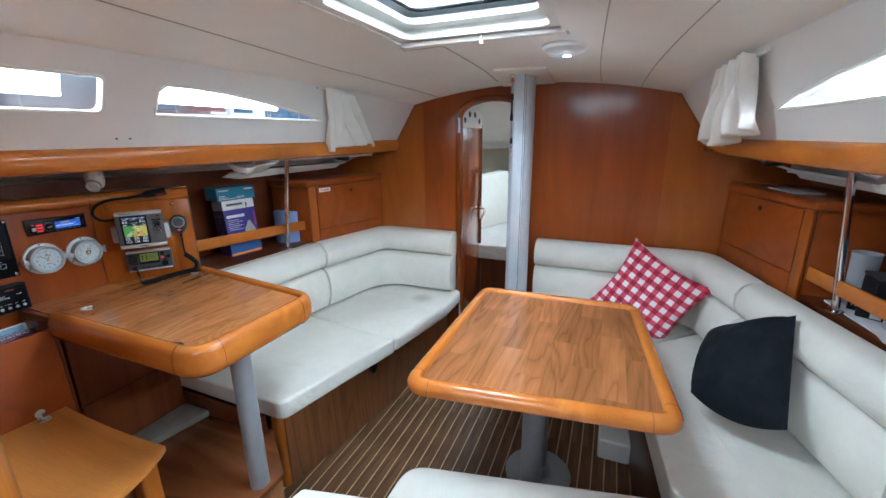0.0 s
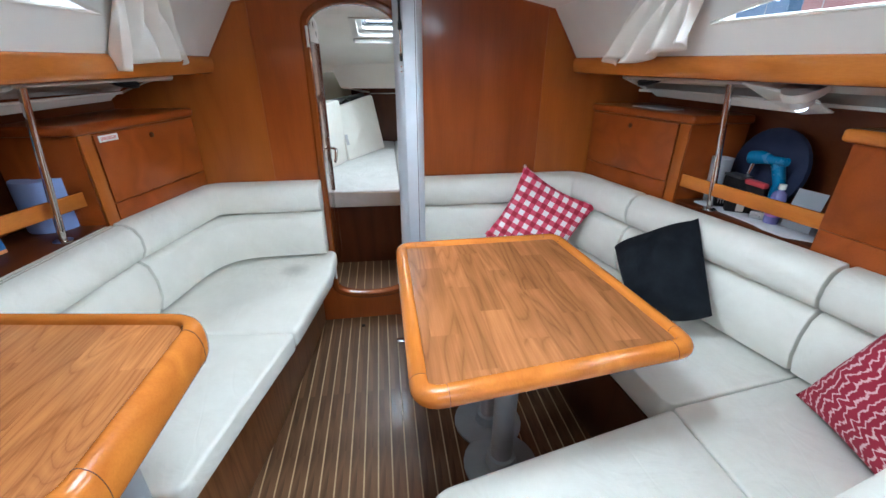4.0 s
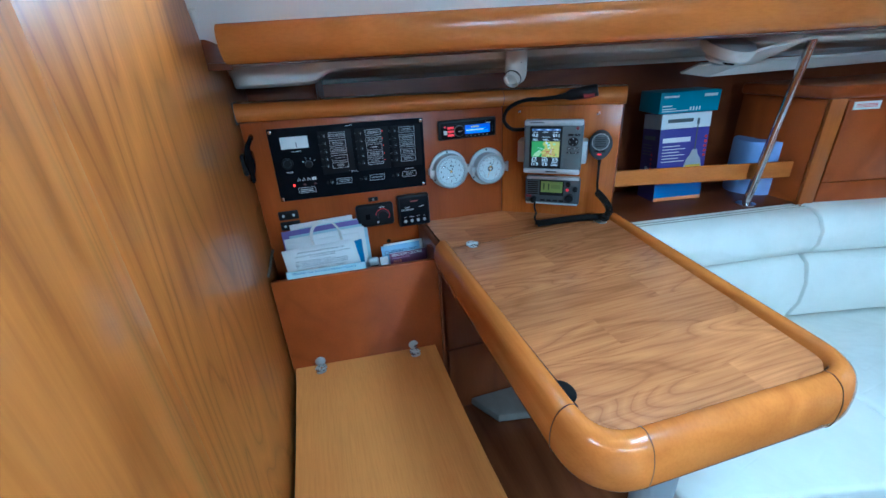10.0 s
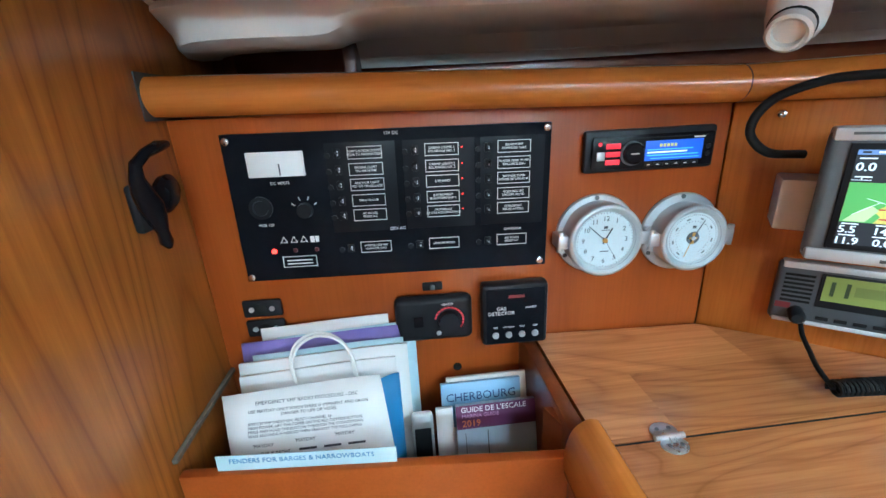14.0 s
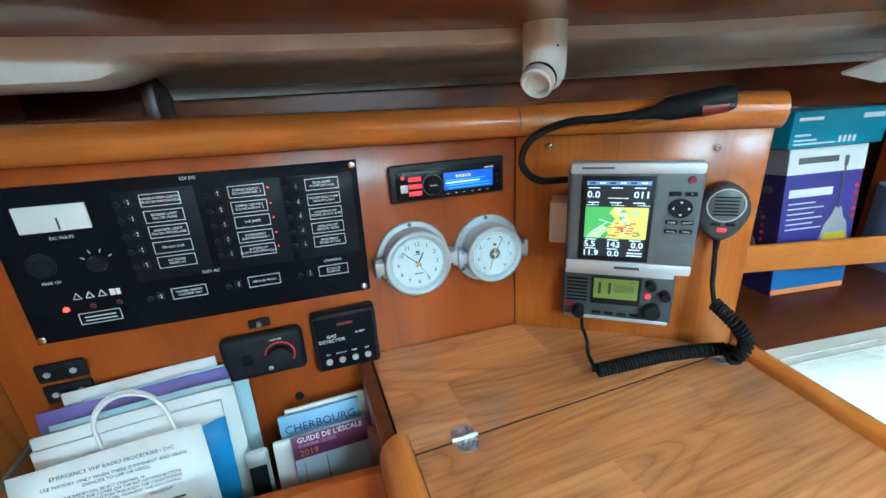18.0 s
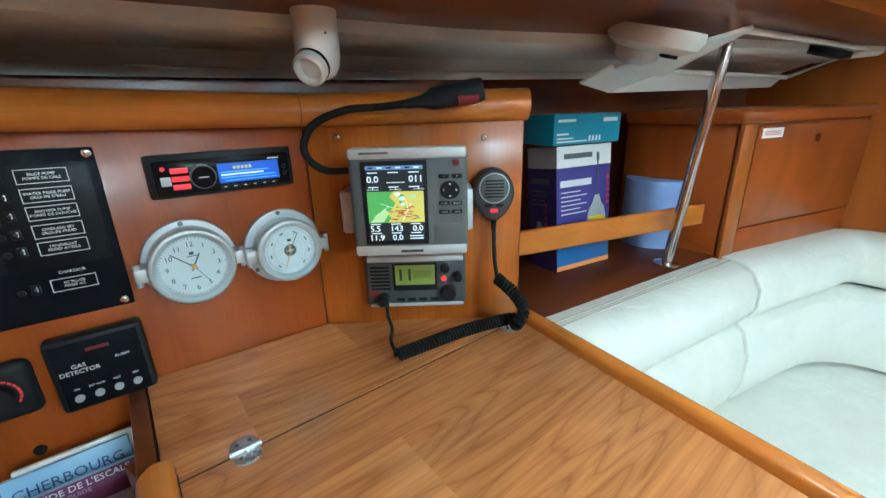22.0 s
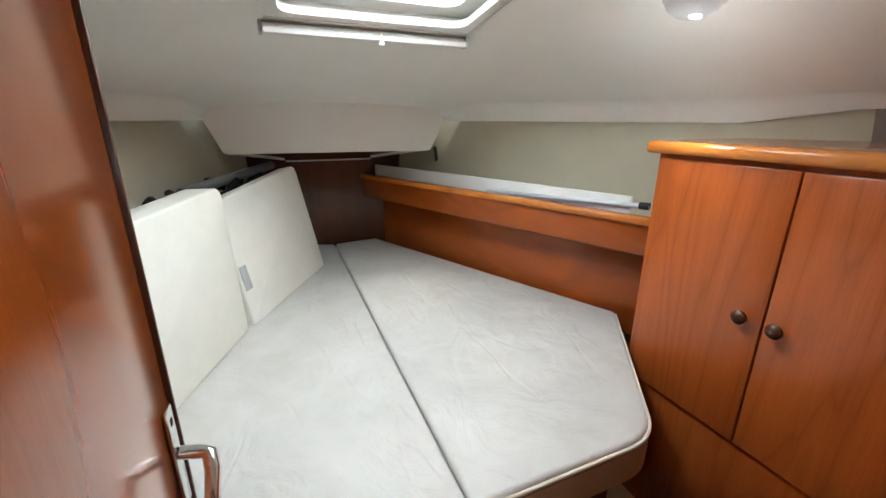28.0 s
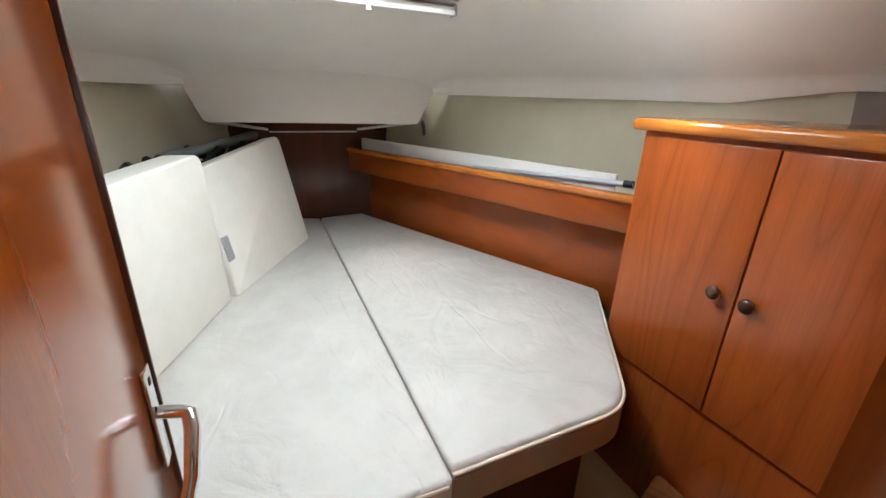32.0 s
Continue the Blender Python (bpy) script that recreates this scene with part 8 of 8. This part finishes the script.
part("body", tube([(0.905, 2.20, 1.14), (0.93, 2.19, 1.06), (0.94, 2.19, 0.93)], [0.024, 0.022, 0.03], 12), M_TURQUOISE, drill)
part("nozzle", tube([(0.90, 2.298, 1.118), (0.90, 2.308, 1.07), (0.90, 2.318, 1.022)], [0.009, 0.007, 0.009], 10), M_CHROME, drill)
cap = thing("red_packet", "small red packet among the shelf clutter", "packet", (0.88, 2.25, 0.92))
part("packet", box(0.872, 2.195, 1.034, 0.90, 2.30, 1.056, 0.006), M_REDKEY2, cap)
part("backing_card", box(0.886, 2.20, 0.918, 0.892, 2.295, 1.036, 0.002), M_BLACK, cap)
bot = thing("spray_bottle", "clear spray bottle with a pink and blue label", "bottle", (0.89, 2.14, 0.918))
bt = lathe([(0.024, 0), (0.026, 0.01), (0.026, 0.10), (0.022, 0.12), (0.011, 0.13), (0.011, 0.14), (0.0, 0.14)], (0.885, 2.13, 0.918), 20)
part("bottle", bt, plain("violet_plastic", (0.16, 0.15, 0.34), 0.25), bot)
part("label", lathe([(0.0266, 0.03), (0.0266, 0.09)], (0.885, 2.13, 0.918), 20, None, False), plain("magenta_label", (0.35, 0.12, 0.35), 0.4), bot)
part("cap", lathe([(0.012, 0.136), (0.012, 0.155), (0.0, 0.158)], (0.885, 2.13, 0.918), 14), M_WHITE, bot)
pch = thing("black_pouch", "black packet with a white code label", "case", (0.85, 2.25, 0.918))
pm = face_at((0.808, 2.279, 0.918), (0.084, -0.054, 0), (0, 0, 1))
part("body", placed(box(0.0, 0.0, -0.04, 0.102, 0.047, 0.0, 0.006), pm), M_BLACK, pch)
part("code_label", placed(box(0.038, 0.006, 0.0, 0.066, 0.036, 0.0008, 0), pm), M_PAPER, pch, "white printed label")
part("title_bar", placed(box(0.042, 0.039, 0.0, 0.062, 0.042, 0.0008, 0), pm), M_SILVER, pch)
cs = thing("black_case", "small black case with silver marks on the shelf", "case", (0.83, 2.34, 0.918))
cm = face_at((0.812, 2.345, 0.918), (0.05, -0.03, 0), (0, 0, 1))
part("body", placed(box(0.0, 0.0, -0.04, 0.048, 0.064, 0.0, 0.005), cm), M_BLACK, cs)
part("figure_bars", placed(joined(*[box(0.010 + 0.010 * k, 0.018, 0.0, 0.014 + 0.010 * k, 0.050, 0.0008, 0) for k in range(3)], box(0.008, 0.032, 0.0, 0.038, 0.036, 0.0009, 0)), cm), M_SILVER, cs)
bb = thing("black_box", "taller black box standing on the shelf", "box", (0.875, 2.35, 0.918))
part("body", box(0.852, 2.285, 0.918, 0.905, 2.375, 1.050, 0.004), M_BLACK, bb)
part("lid", box(0.850, 2.283, 1.051, 0.907, 2.377, 1.062, 0.004), M_GREYBLACK, bb)
foil = thing("foil_packet", "crumpled silver foil packet on the shelf", "packet", (0.87, 2.16, 0.918))
part("packet", placed(bevelled(prism([(0, 0), (0.06, -0.012), (0.10, 0.006), (0.085, 0.03), (0.03, 0.036)], 0.0, 0.034, 0.0), 0.008, 2), Matrix.Translation((0.838, 2.19, 0.918)) @ Matrix.Rotation(radians(-38), 4, "Z")), M_FOIL, foil)
tum = thing("clear_tumbler", "frosted clear plastic beaker on the starboard shelf", "beaker", (0.868, 2.42, 0.918))
part("cup", lathe([(0.034, 0.0), (0.042, 0.19), (0.044, 0.195), (0.040, 0.195), (0.032, 0.004), (0, 0.004)], (0.868, 2.425, 0.918), 24, None, False), M_BEAKER, tum)
pk = thing("clear_packaging", "open clear plastic packaging leaning on the shelf", "packaging", (0.92, 2.08, 0.918))
part("flap", placed(box(0, 0, 0, 0.1, 0.15, 0.0015, 0), face_at((0.90, 2.10, 0.918), (0.1, -0.5, 0.0), (0.25, 0.0, 1))), M_BEAKER, pk)
vent = thing("perforated_mat", "white perforated mat lying on the starboard locker", "mat", (0.8, 2.75, 1.29))
part("mat", prism([(0.66, 2.86), (0.69, 2.66), (0.80, 2.66), (0.80, 2.86)], 1.2885, 1.2945, 0.001), M_SILVER, vent)

# ---- door leaf fittings ----
part("edge_strip", box(-0.9955, 3.606, 0.22, -0.9575, 3.612, 1.612, 0.001), M_DARK_Z, door)
plate = part("handle_plate", bevelled(box(-0.962, 3.565, 0.90, -0.957, 3.592, 1.055, 0), 0.002), M_CHROME, door, "long steel handle plate")
part("lever", tube([(-0.957, 3.578, 0.985), (-0.932, 3.578, 0.978), (-0.922, 3.574, 0.975), (-0.918, 3.555, 0.964), (-0.920, 3.51, 0.925), (-0.925, 3.49, 0.91)], [0.009, 0.009, 0.010, 0.010, 0.009, 0.008], 12), M_CHROME, plate, "curved steel lever")
part("keyhole", box(-0.9568, 3.574, 1.03, -0.9563, 3.582, 1.04, 0), M_RUBBER, plate)
ovals = [[(cu + 0.030 * math.cos(a), cv + 0.021 * math.sin(a)) for a in [2 * math.pi * i / 16 for i in range(16)]] for cu, cv in ((0.065, 0.038), (0.165, 0.078), (0.278, 0.078), (0.380, 0.036))]
crest = [(0.0, -0.012), (0.445, -0.012), (0.445, 0.06)] + [(0.2225 + 0.2225 * math.cos(a), 0.06 + 0.062 * math.sin(a)) for a in [math.pi * k / 16 for k in range(1, 16)]] + [(0.0, 0.06)]
part("vent_plate", sheet(crest, ovals, lambda u, v: (-0.957, 3.15 + u, 1.60 + v), (-0.004, 0, 0)), M_WHITE, door, "arched white vent plate with oval holes")
part("vent_back", sheet([(u * 0.94 + 0.013, v * 0.9 + 0.003) for u, v in crest], [], lambda u, v: (-0.9618, 3.15 + u, 1.60 + v), (-0.003, 0, 0)), M_RUBBER, door)

# ---- fore cabin fittings ----
rail = thing("berth_rail", "cherry shelf rail along the starboard side of the berth", "rail", (0.1, 4.6, 1.0))
RA, RB = Vector((0.345, 3.985, 0)), Vector((-0.30, 5.5, 0))
rd = (RB - RA).normalized()
ro = Vector((rd.y, -rd.x, 0))
def along(a, b, w0, w1, z0, z1, bevel=0.003, seg=2):
    p, q = RA.lerp(RB, a), RA.lerp(RB, b)
    pts = [(p + ro * w0), (q + ro * w0), (q + ro * w1), (p + ro * w1)]
    return prism([(v.x, v.y) for v in pts], z0, z1, bevel, seg)
part("face_board", along(0, 1, 0.0, 0.02, 0.965, 1.075), M_CHERRY_Y, rail)
part("cap", along(0, 1, -0.016, 0.032, 1.07, 1.098, 0.010, 3), M_GOLD_Y, rail, "golden rounded cap")
part("shelf", along(0, 1, 0.02, 0.30, 0.955, 0.967), M_DARK_Y, rail)
part("lower_lining", along(0, 1, 0.115, 0.125, 0.60, 0.965), M_CHERRY_Y, rail, "cherry lining below the shelf")
tray = thing("white_board", "long white board lying on the berth shelf", "board", (0.2, 4.6, 1.1))
part("board", along(0.06, 0.97, 0.06, 0.075, 0.97, 1.15), M_GRP, tray)
stick = thing("grey_pole", "thin grey pole lying on the berth shelf", "pole", (0.2, 4.4, 1.1))
p0, p1 = RA.lerp(RB, 0.02) + ro * 0.05, RA.lerp(RB, 0.45) + ro * 0.05
part("tube", tube([(p0.x, p0.y, 1.125), (p1.x, p1.y, 1.095)], 0.009, 10), M_ALU, stick)
part("end_cap", tube([(p0.x, p0.y, 1.1255), (p0.x - 0.012, p0.y + 0.03, 1.1245)], 0.013, 10), M_BLACK, stick)
bkt = thing("bow_bracket", "grey metal strut under the bow headliner", "bracket", (0.0, 5.2, 1.25))
part("strut", tube([(0.02, 5.12, 1.262), (0.07, 5.22, 1.19)], 0.010, 8), M_GREYPL, bkt)
part("arm", tube([(-0.02, 5.1, 1.262), (-0.25, 5.45, 1.20)], 0.007, 8), M_WHITE, bkt)
part("cross_wire", tube([(-0.25, 5.48, 1.185), (-0.72, 5.48, 1.185)], 0.004, 6), M_WHITE, bkt)
part("arm", tube([(-0.96, 5.1, 1.262), (-0.73, 5.45, 1.20)], 0.007, 8), M_WHITE, bkt)

prt = thing("port_berth_rail", "cherry shelf rail along the port side of the berth", "rail", (-1.1, 4.6, 1.0))
LA, LB = Vector((2 * XC - 0.345, 3.985, 0)), Vector((2 * XC + 0.28, 5.4, 0))
lo = Vector((-(LB - LA).normalized().y, (LB - LA).normalized().x, 0))
part("face_board", prism([(v.x, v.y) for v in (LA, LB, LB + lo * 0.02, LA + lo * 0.02)], 0.965, 1.09, 0.003), M_CHERRY_Y, prt)
part("lining", prism([(v.x, v.y) for v in (LA + lo * 0.06, LB + lo * 0.06, LB + lo * 0.07, LA + lo * 0.07)], 0.6, 0.965, 0.0), M_CHERRY_Y, prt)
gear = thing("dark_rope_gear", "dark coiled lines and gear on the port shelf", "rope", (-1.0, 4.8, 1.12))
rnd = random.Random(4)
for k in range(4):
    c = LA.lerp(LB, 0.35 + 0.16 * k) + lo * 0.09
    loop = [(c.x + 0.05 * math.cos(a) + rnd.uniform(-.008, .008), c.y + 0.10 * math.sin(a) * 0.8, 1.135 + 0.025 * math.sin(a * 2 + k) + rnd.uniform(-.01, .01)) for a in [2 * math.pi * i / 14 for i in range(15)]]
    part("coil", tube(loop, 0.016, 8), M_BLACK, gear)
part("pipe", tube([tuple(LA.lerp(LB, 0.45) + lo * 0.05 + Vector((0, 0, 1.165))), tuple(LA.lerp(LB, 0.92) + lo * 0.05 + Vector((0, 0, 1.185)))], 0.02, 10), M_GREYPL, gear)


def slab(a, b, lean, h, th, label, dip=0.0):
    """A stiff ivory cushion standing on the berth and leaning on the hull."""
    a, b = Vector(a), Vector(b)
    d = (b - a).normalized()
    out = Vector((-d.y, d.x, 0))
    up = (Vector((0, 0, 1)) + out * lean).normalized()
    w = (b - a).length
    poly = rounded([(0, 0), (w, 0), (w - 0.012, h), (0.02, h - dip)], [0.012, 0.012, 0.04, 0.03], 4)
    bm = prism(poly, -th, 0.0, 0.014, 3, 50)
    t = thing("backrest_cushion", label, "cushion", (a.x, a.y, a.z), "stiff berth cushions")
    part("cushion", placed(bm, face_at(a, d, up)), M_SLAB, t)
    return t


M_SLAB = leather("ivory_stiff_cushion", (0.82, 0.81, 0.74), (0.79, 0.77, 0.69), 0.06)
slab((-1.165, 3.93, 0.69), (-0.935, 4.505, 0.69), 0.03, 0.515, 0.10, "stiff ivory cushion leaning on the hull by the door", 0.03)
c2 = slab((-0.915, 4.53, 0.69), (-0.60, 5.10, 0.69), 0.20, 0.52, 0.07, "stiff ivory cushion leaning on the hull near the bow", 0.06)
part("tab", placed(box(0.012, 0.13, 0.0, 0.05, 0.22, 0.004, 0.001), face_at((-0.915, 4.53, 0.69), (0.315, 0.57, 0), (-0.17, 0.1, 1))), M_SILVER, c2, "grey fastening tab")

# mattress edging
edge1 = rounded([(-0.513, 3.575), (-0.022, 3.583), (0.385, 4.12)], [0, 0.17, 0], 12)
edge1 = [(x, y) for x, y in edge1]
part("piping", tube([(x + 0.002, y - 0.002, 0.676) for x, y in edge1], 0.005, 8), M_PIPING, berth, "cream piping")
part("side_band", sweep([(0.003, 0.0), (0.006, 0.0), (0.006, 0.085), (0.003, 0.085)], [(x, y, 0.582) for x, y in edge1]), M_BERTH_EDGE, berth, "tan mattress side")
part("piping", tube([(-1.2, 3.583, 0.676), (-0.53, 3.552, 0.676)], 0.005, 8), M_PIPING, berth, "cream piping")
cs = thing("cabin_step", "wooden step beside the berth", "step", (0.1, 3.4, 0.13))
part("tread", prism(rounded([(-0.1, 3.13), (0.245, 3.13), (0.245, 3.62), (0.05, 3.55)], 0.02), 0.131, 0.30, 0.006), M_SETTEEFRONT, cs)

# gear lying on the wardrobe
strap = thing("red_strap_webbing", "red and black lifejacket strap hanging over the wardrobe", "strap", (0.45, 3.2, 1.5))
part("red_tab", placed(box(-0.03, -0.016, -0.006, 0.05, 0.016, 0.006, 0.003), face_at((0.285, 3.235, 1.455), (0.25, -0.5, 0.12), (0, 0.1, 1))), plain("red_webbing", (0.42, 0.01, 0.02), 0.6), strap)
part("black_webbing", placed(box(0.05, -0.014, -0.004, 0.125, 0.014, 0.004, 0.002), face_at((0.285, 3.235, 1.455), (0.25, -0.5, 0.12), (0, 0.1, 1))), M_BLACK, strap)
bag = thing("lifejacket_bag", "dark lifejacket with a buckle lying on the wardrobe", "lifejacket", (0.42, 3.2, 1.353))
part("pouch", tube([(0.345, 3.20, 1.366), (0.38, 3.18, 1.380), (0.42, 3.165, 1.386), (0.47, 3.155, 1.390), (0.53, 3.15, 1.384)], [0.012, 0.024, 0.031, 0.035, 0.027], 14), M_BLACK, bag)
part("strap_loop", tube([(0.395, 3.165, 1.42), (0.42, 3.15, 1.45), (0.455, 3.14, 1.475), (0.485, 3.14, 1.46), (0.49, 3.145, 1.43)], 0.009, 8), M_BLACK, bag, "black webbing loop")
part("white_piping", tube([(0.352, 3.187, 1.382), (0.39, 3.160, 1.402), (0.43, 3.136, 1.410)], 0.0035, 6), M_WHITE, bag, "white piping")
part("buckle", box(0.385, 3.15, 1.403, 0.40, 3.18, 1.425, 0.003), M_BLACK, bag)
pl = thing("plastic_bag", "crumpled white plastic bag on the wardrobe", "bag", (0.36, 3.3, 1.353))
bm = bmesh.new()
bmesh.ops.create_icosphere(bm, subdivisions=3, radius=0.03)
for v in bm.verts:
    v.co *= 1 + 0.35 * noise.noise(v.co * 30)
    v.co.z = max(v.co.z * 0.7, -0.02)
part("bag", placed(bm, Matrix.Translation((0.40, 3.27, 1.366)) @ Matrix.Diagonal((0.7, 0.7, 0.6, 1))), M_WHITE, pl)

M_HULLWHITE = plain("white_hull_paint", (0.75, 0.75, 0.73), 0.25)
# ---- the yacht's own outside: white topsides and side decks ----
def outer(y):
    return hull(max(y, -0.6)) + 0.07 if y < 3.4 else (hull(3.0) + 0.07) * max(0.0, 1 - ((y - 3.4) / 2.75) ** 1.25) + 0.02


shell_ys = span(-0.95, 6.15, 48)
for hand, name in ((PORT, "port"), (STBD, "starboard")):
    bm = bmesh.new()
    cols = [[bm.verts.new((XC + hand * outer(y) * k, y, z + 0.02 * max(0.0, y - 3.0) ** 2)) for y in shell_ys] for k, z in ((0.86, -1.0), (0.95, -0.2), (0.99, 0.7), (1.0, 1.40), (0.985, 1.455))]
    for a, b in zip(cols, cols[1:]):
        for i in range(len(shell_ys) - 1):
            bm.faces.new((a[i], a[i + 1], b[i + 1], b[i]))
    setting("hull_" + name, bm, M_HULLWHITE, "white glossy topsides of the yacht", "hull")
    bm = bmesh.new()
    ys = [y for y in shell_ys if y < 3.2]
    inner = [bm.verts.new((XC + hand * (trunk(max(y, -0.3)) + 0.035), y, 1.462)) for y in ys]
    rim = [bm.verts.new((XC + hand * outer(y) * 0.986, y, 1.456)) for y in ys]
    for i in range(len(ys) - 1):
        bm.faces.new((inner[i], inner[i + 1], rim[i + 1], rim[i]))
    setting("side_deck_" + name, bm, M_HULLWHITE, "white side deck outside the cabin windows", "deck")

bm = bmesh.new()
bow = [y for y in shell_ys if y > 5.6]
edge = [[bm.verts.new((XC + hand * outer(y) * 0.986, y, 1.456 + 0.02 * (y - 3.0) ** 2)) for y in bow] for hand in (PORT, STBD)]
for i in range(len(bow) - 1):
    bm.faces.new((edge[0][i], edge[1][i], edge[1][i + 1], edge[0][i + 1]))
setting("fore_deck", bm, M_HULLWHITE, "white deck at the yacht's bow", "deck")
setting("transom", box(XC - 1.69, -0.80, -0.6, XC + 1.69, -0.756, 1.46, 0.02), M_HULLWHITE, "white transom behind the cabin", "hull")

# ---- marina outside the windows ----
def moored_boat(x, y, turn, length, colour, label, cloths=()):
    t = thing("moored_yacht", label, "boat", (x, y, -1.0), "moored yachts")
    m = Matrix.Translation((x, y, -0.99)) @ Matrix.Diagonal((1, 1, 1.12, 1)) @ Matrix.Rotation(radians(turn), 4, "Z")
    pts = [(-length / 2, -1.1), (length * 0.2, -1.3), (length / 2, 0), (length * 0.2, 1.3), (-length / 2, 1.1)]
    part("hull", placed(prism(rounded(pts, [0.1, 1.5, 0.2, 1.5, 0.1]), 0.0, 2.7, 0.08), m), colour, t)
    part("rubbing_strake", placed(prism(rounded([(a * 1.008, b * 1.02) for a, b in pts], [0.1, 1.5, 0.2, 1.5, 0.1]), 2.3, 2.42, 0.02), m), M_GRP, t, "white stripe along the hull")
    part("deckhouse", placed(prism(rounded([(-length * 0.2, -0.8), (length * 0.15, -0.7), (length * 0.25, 0), (length * 0.15, 0.7), (-length * 0.2, 0.8)], 0.3), 2.7, 3.3, 0.1), m), M_GRP, t)
    part("sprayhood", placed(prism(rounded([(-length * 0.34, -0.8), (-length * 0.2, -0.8), (-length * 0.2, 0.8), (-length * 0.34, 0.8)], 0.3), 2.7, 3.9, 0.25, 3), m), M_SPRAY, t, "blue canvas sprayhood, its colour paled for window glare")
    part("mast", placed(tube([(length * 0.08, 0, 3.2), (length * 0.08, 0, 14)], 0.08, 8), m), M_ALU, t)
    part("boom", placed(tube([(length * 0.08, 0, 4.4), (-length * 0.35, 0, 4.4)], 0.07, 8), m), M_ALU, t)
    part("sail_cover", placed(tube([(length * 0.06, 0, 4.65), (-length * 0.33, 0, 4.55)], [0.24, 0.14], 10), m), M_SPRAY, t)
    for k in range(7):
        a = -length * 0.45 + k * length * 0.13
        part("stanchion", placed(tube([(a, -1.1, 2.7), (a, -1.1, 3.35)], 0.02, 5), m), M_WHITE, t)
    for a, b, cloth in cloths:
        part("weather_cloth", placed(box(a, -1.115, 2.75, b, -1.105, 3.3, 0), m), cloth, t, "canvas cloth laced to the guard wire")
    part("lifeline", placed(tube([(-length * 0.45, -1.1, 3.33), (length * 0.33, -1.1, 3.33)], 0.015, 5), m), M_WHITE, t)


# reds and blues paled to put window glare and overexposure into the colour
M_SPRAY = plain("glare_paled_blue_canvas", (0.16, 0.30, 0.48), 0.8)
M_GREYCLOTH = plain("grey_canvas", (0.42, 0.45, 0.52), 0.8)
M_HULLRED = plain("glare_paled_red_paint", (0.60, 0.24, 0.22), 0.35)
M_HULLBLUE = plain("glare_paled_blue_paint", (0.20, 0.32, 0.50), 0.35)
moored_boat(-9.5, 6.0, 85, 9, M_HULLRED, "red-hulled sailing yacht moored beyond the port windows", ((0.95, 1.75, M_HULLRED), (1.95, 2.45, M_HULLBLUE), (-0.6, 0.7, M_GREYCLOTH), (2.9, 3.3, M_GREYCLOTH), (3.6, 3.9, M_HULLBLUE)))
moored_boat(-11.5, 16.5, 80, 10, M_HULLWHITE, "white sailing yacht moored beyond the port windows")
moored_boat(-15.0, 9.0, 88, 11, M_HULLBLUE, "blue sailing yacht moored across the harbour")
moored_boat(9.0, 7.0, 275, 9, M_HULLWHITE, "white sailing yacht moored to starboard", ((-3.6, -2.4, M_HULLBLUE), (-2.1, -0.7, M_HULLRED), (-0.45, 0.5, M_SPRAY), (0.75, 1.5, M_HULLBLUE), (1.8, 2.9, M_HULLRED)))
moored_boat(12.0, 18.0, 278, 10, M_HULLRED, "red sailing yacht moored further to starboard")
moored_boat(14.0, 10.0, 274, 11, M_HULLBLUE, "dark blue yacht moored across the pontoon")

# ---- outside ----
def overcast():
    m, n, l, p = nodes_of("bright_overcast")
    v = coords(n, l, (0.02, 0.02, 0.06))
    a = noise_of(n, l, v, 3.0, 4)
    r = ramp(n, [(0.3, (0.72, 0.80, 0.90)), (0.7, (1, 1, 1))])
    l.new(a.outputs["Fac"], r.inputs[0])
    l.new(r.outputs[0], p.inputs["Emission Color"])
    p.inputs["Emission Strength"].default_value = 0.95
    return m


bm = bmesh.new()
ring0 = [bm.verts.new((90 * math.cos(a), 90 * math.sin(a), -1.1)) for a in [2 * math.pi * i / 48 for i in range(48)]]
ring1 = [bm.verts.new((90 * math.cos(a), 90 * math.sin(a), 60.0)) for a in [2 * math.pi * i / 48 for i in range(48)]]
for i in range(48):
    bm.faces.new((ring0[i], ring0[(i + 1) % 48], ring1[(i + 1) % 48], ring1[i]))
setting("backdrop", bm, overcast(), "bright overcast sky in the distance", "backdrop")
setting("water", box(-400, -400, -1.2, 400, 400, -1.0, 0), plain("harbour_water", (0.12, 0.15, 0.16), 0.2, wear=0.3, scale=1.0), "grey harbour water around the boat", "water")

# ---- floor planks ----
def plank(mesh, x, y, z, sy=1.0):
    ob = new("plank", mesh)
    ob.parent, ob.location, ob.scale = floor, (x, y, z), (1, sy, 1)


for k in range(36):
    plank(plank_me, -1.24 + k * PITCH, 1.17, 0)
low_me = mesh_from("plank", box(-PITCH / 2 + 0.0028, -0.28, 0.124, PITCH / 2 - 0.0028, 0.28, 0.1313, 0.0008, 1), M_TEAK)
for k in range(24):
    ob = new("plank", low_me)
    ob.parent, ob.location = bpy.data.objects["floor_fore_cabin"], (-1.1 + k * PITCH, 3.39, 0)
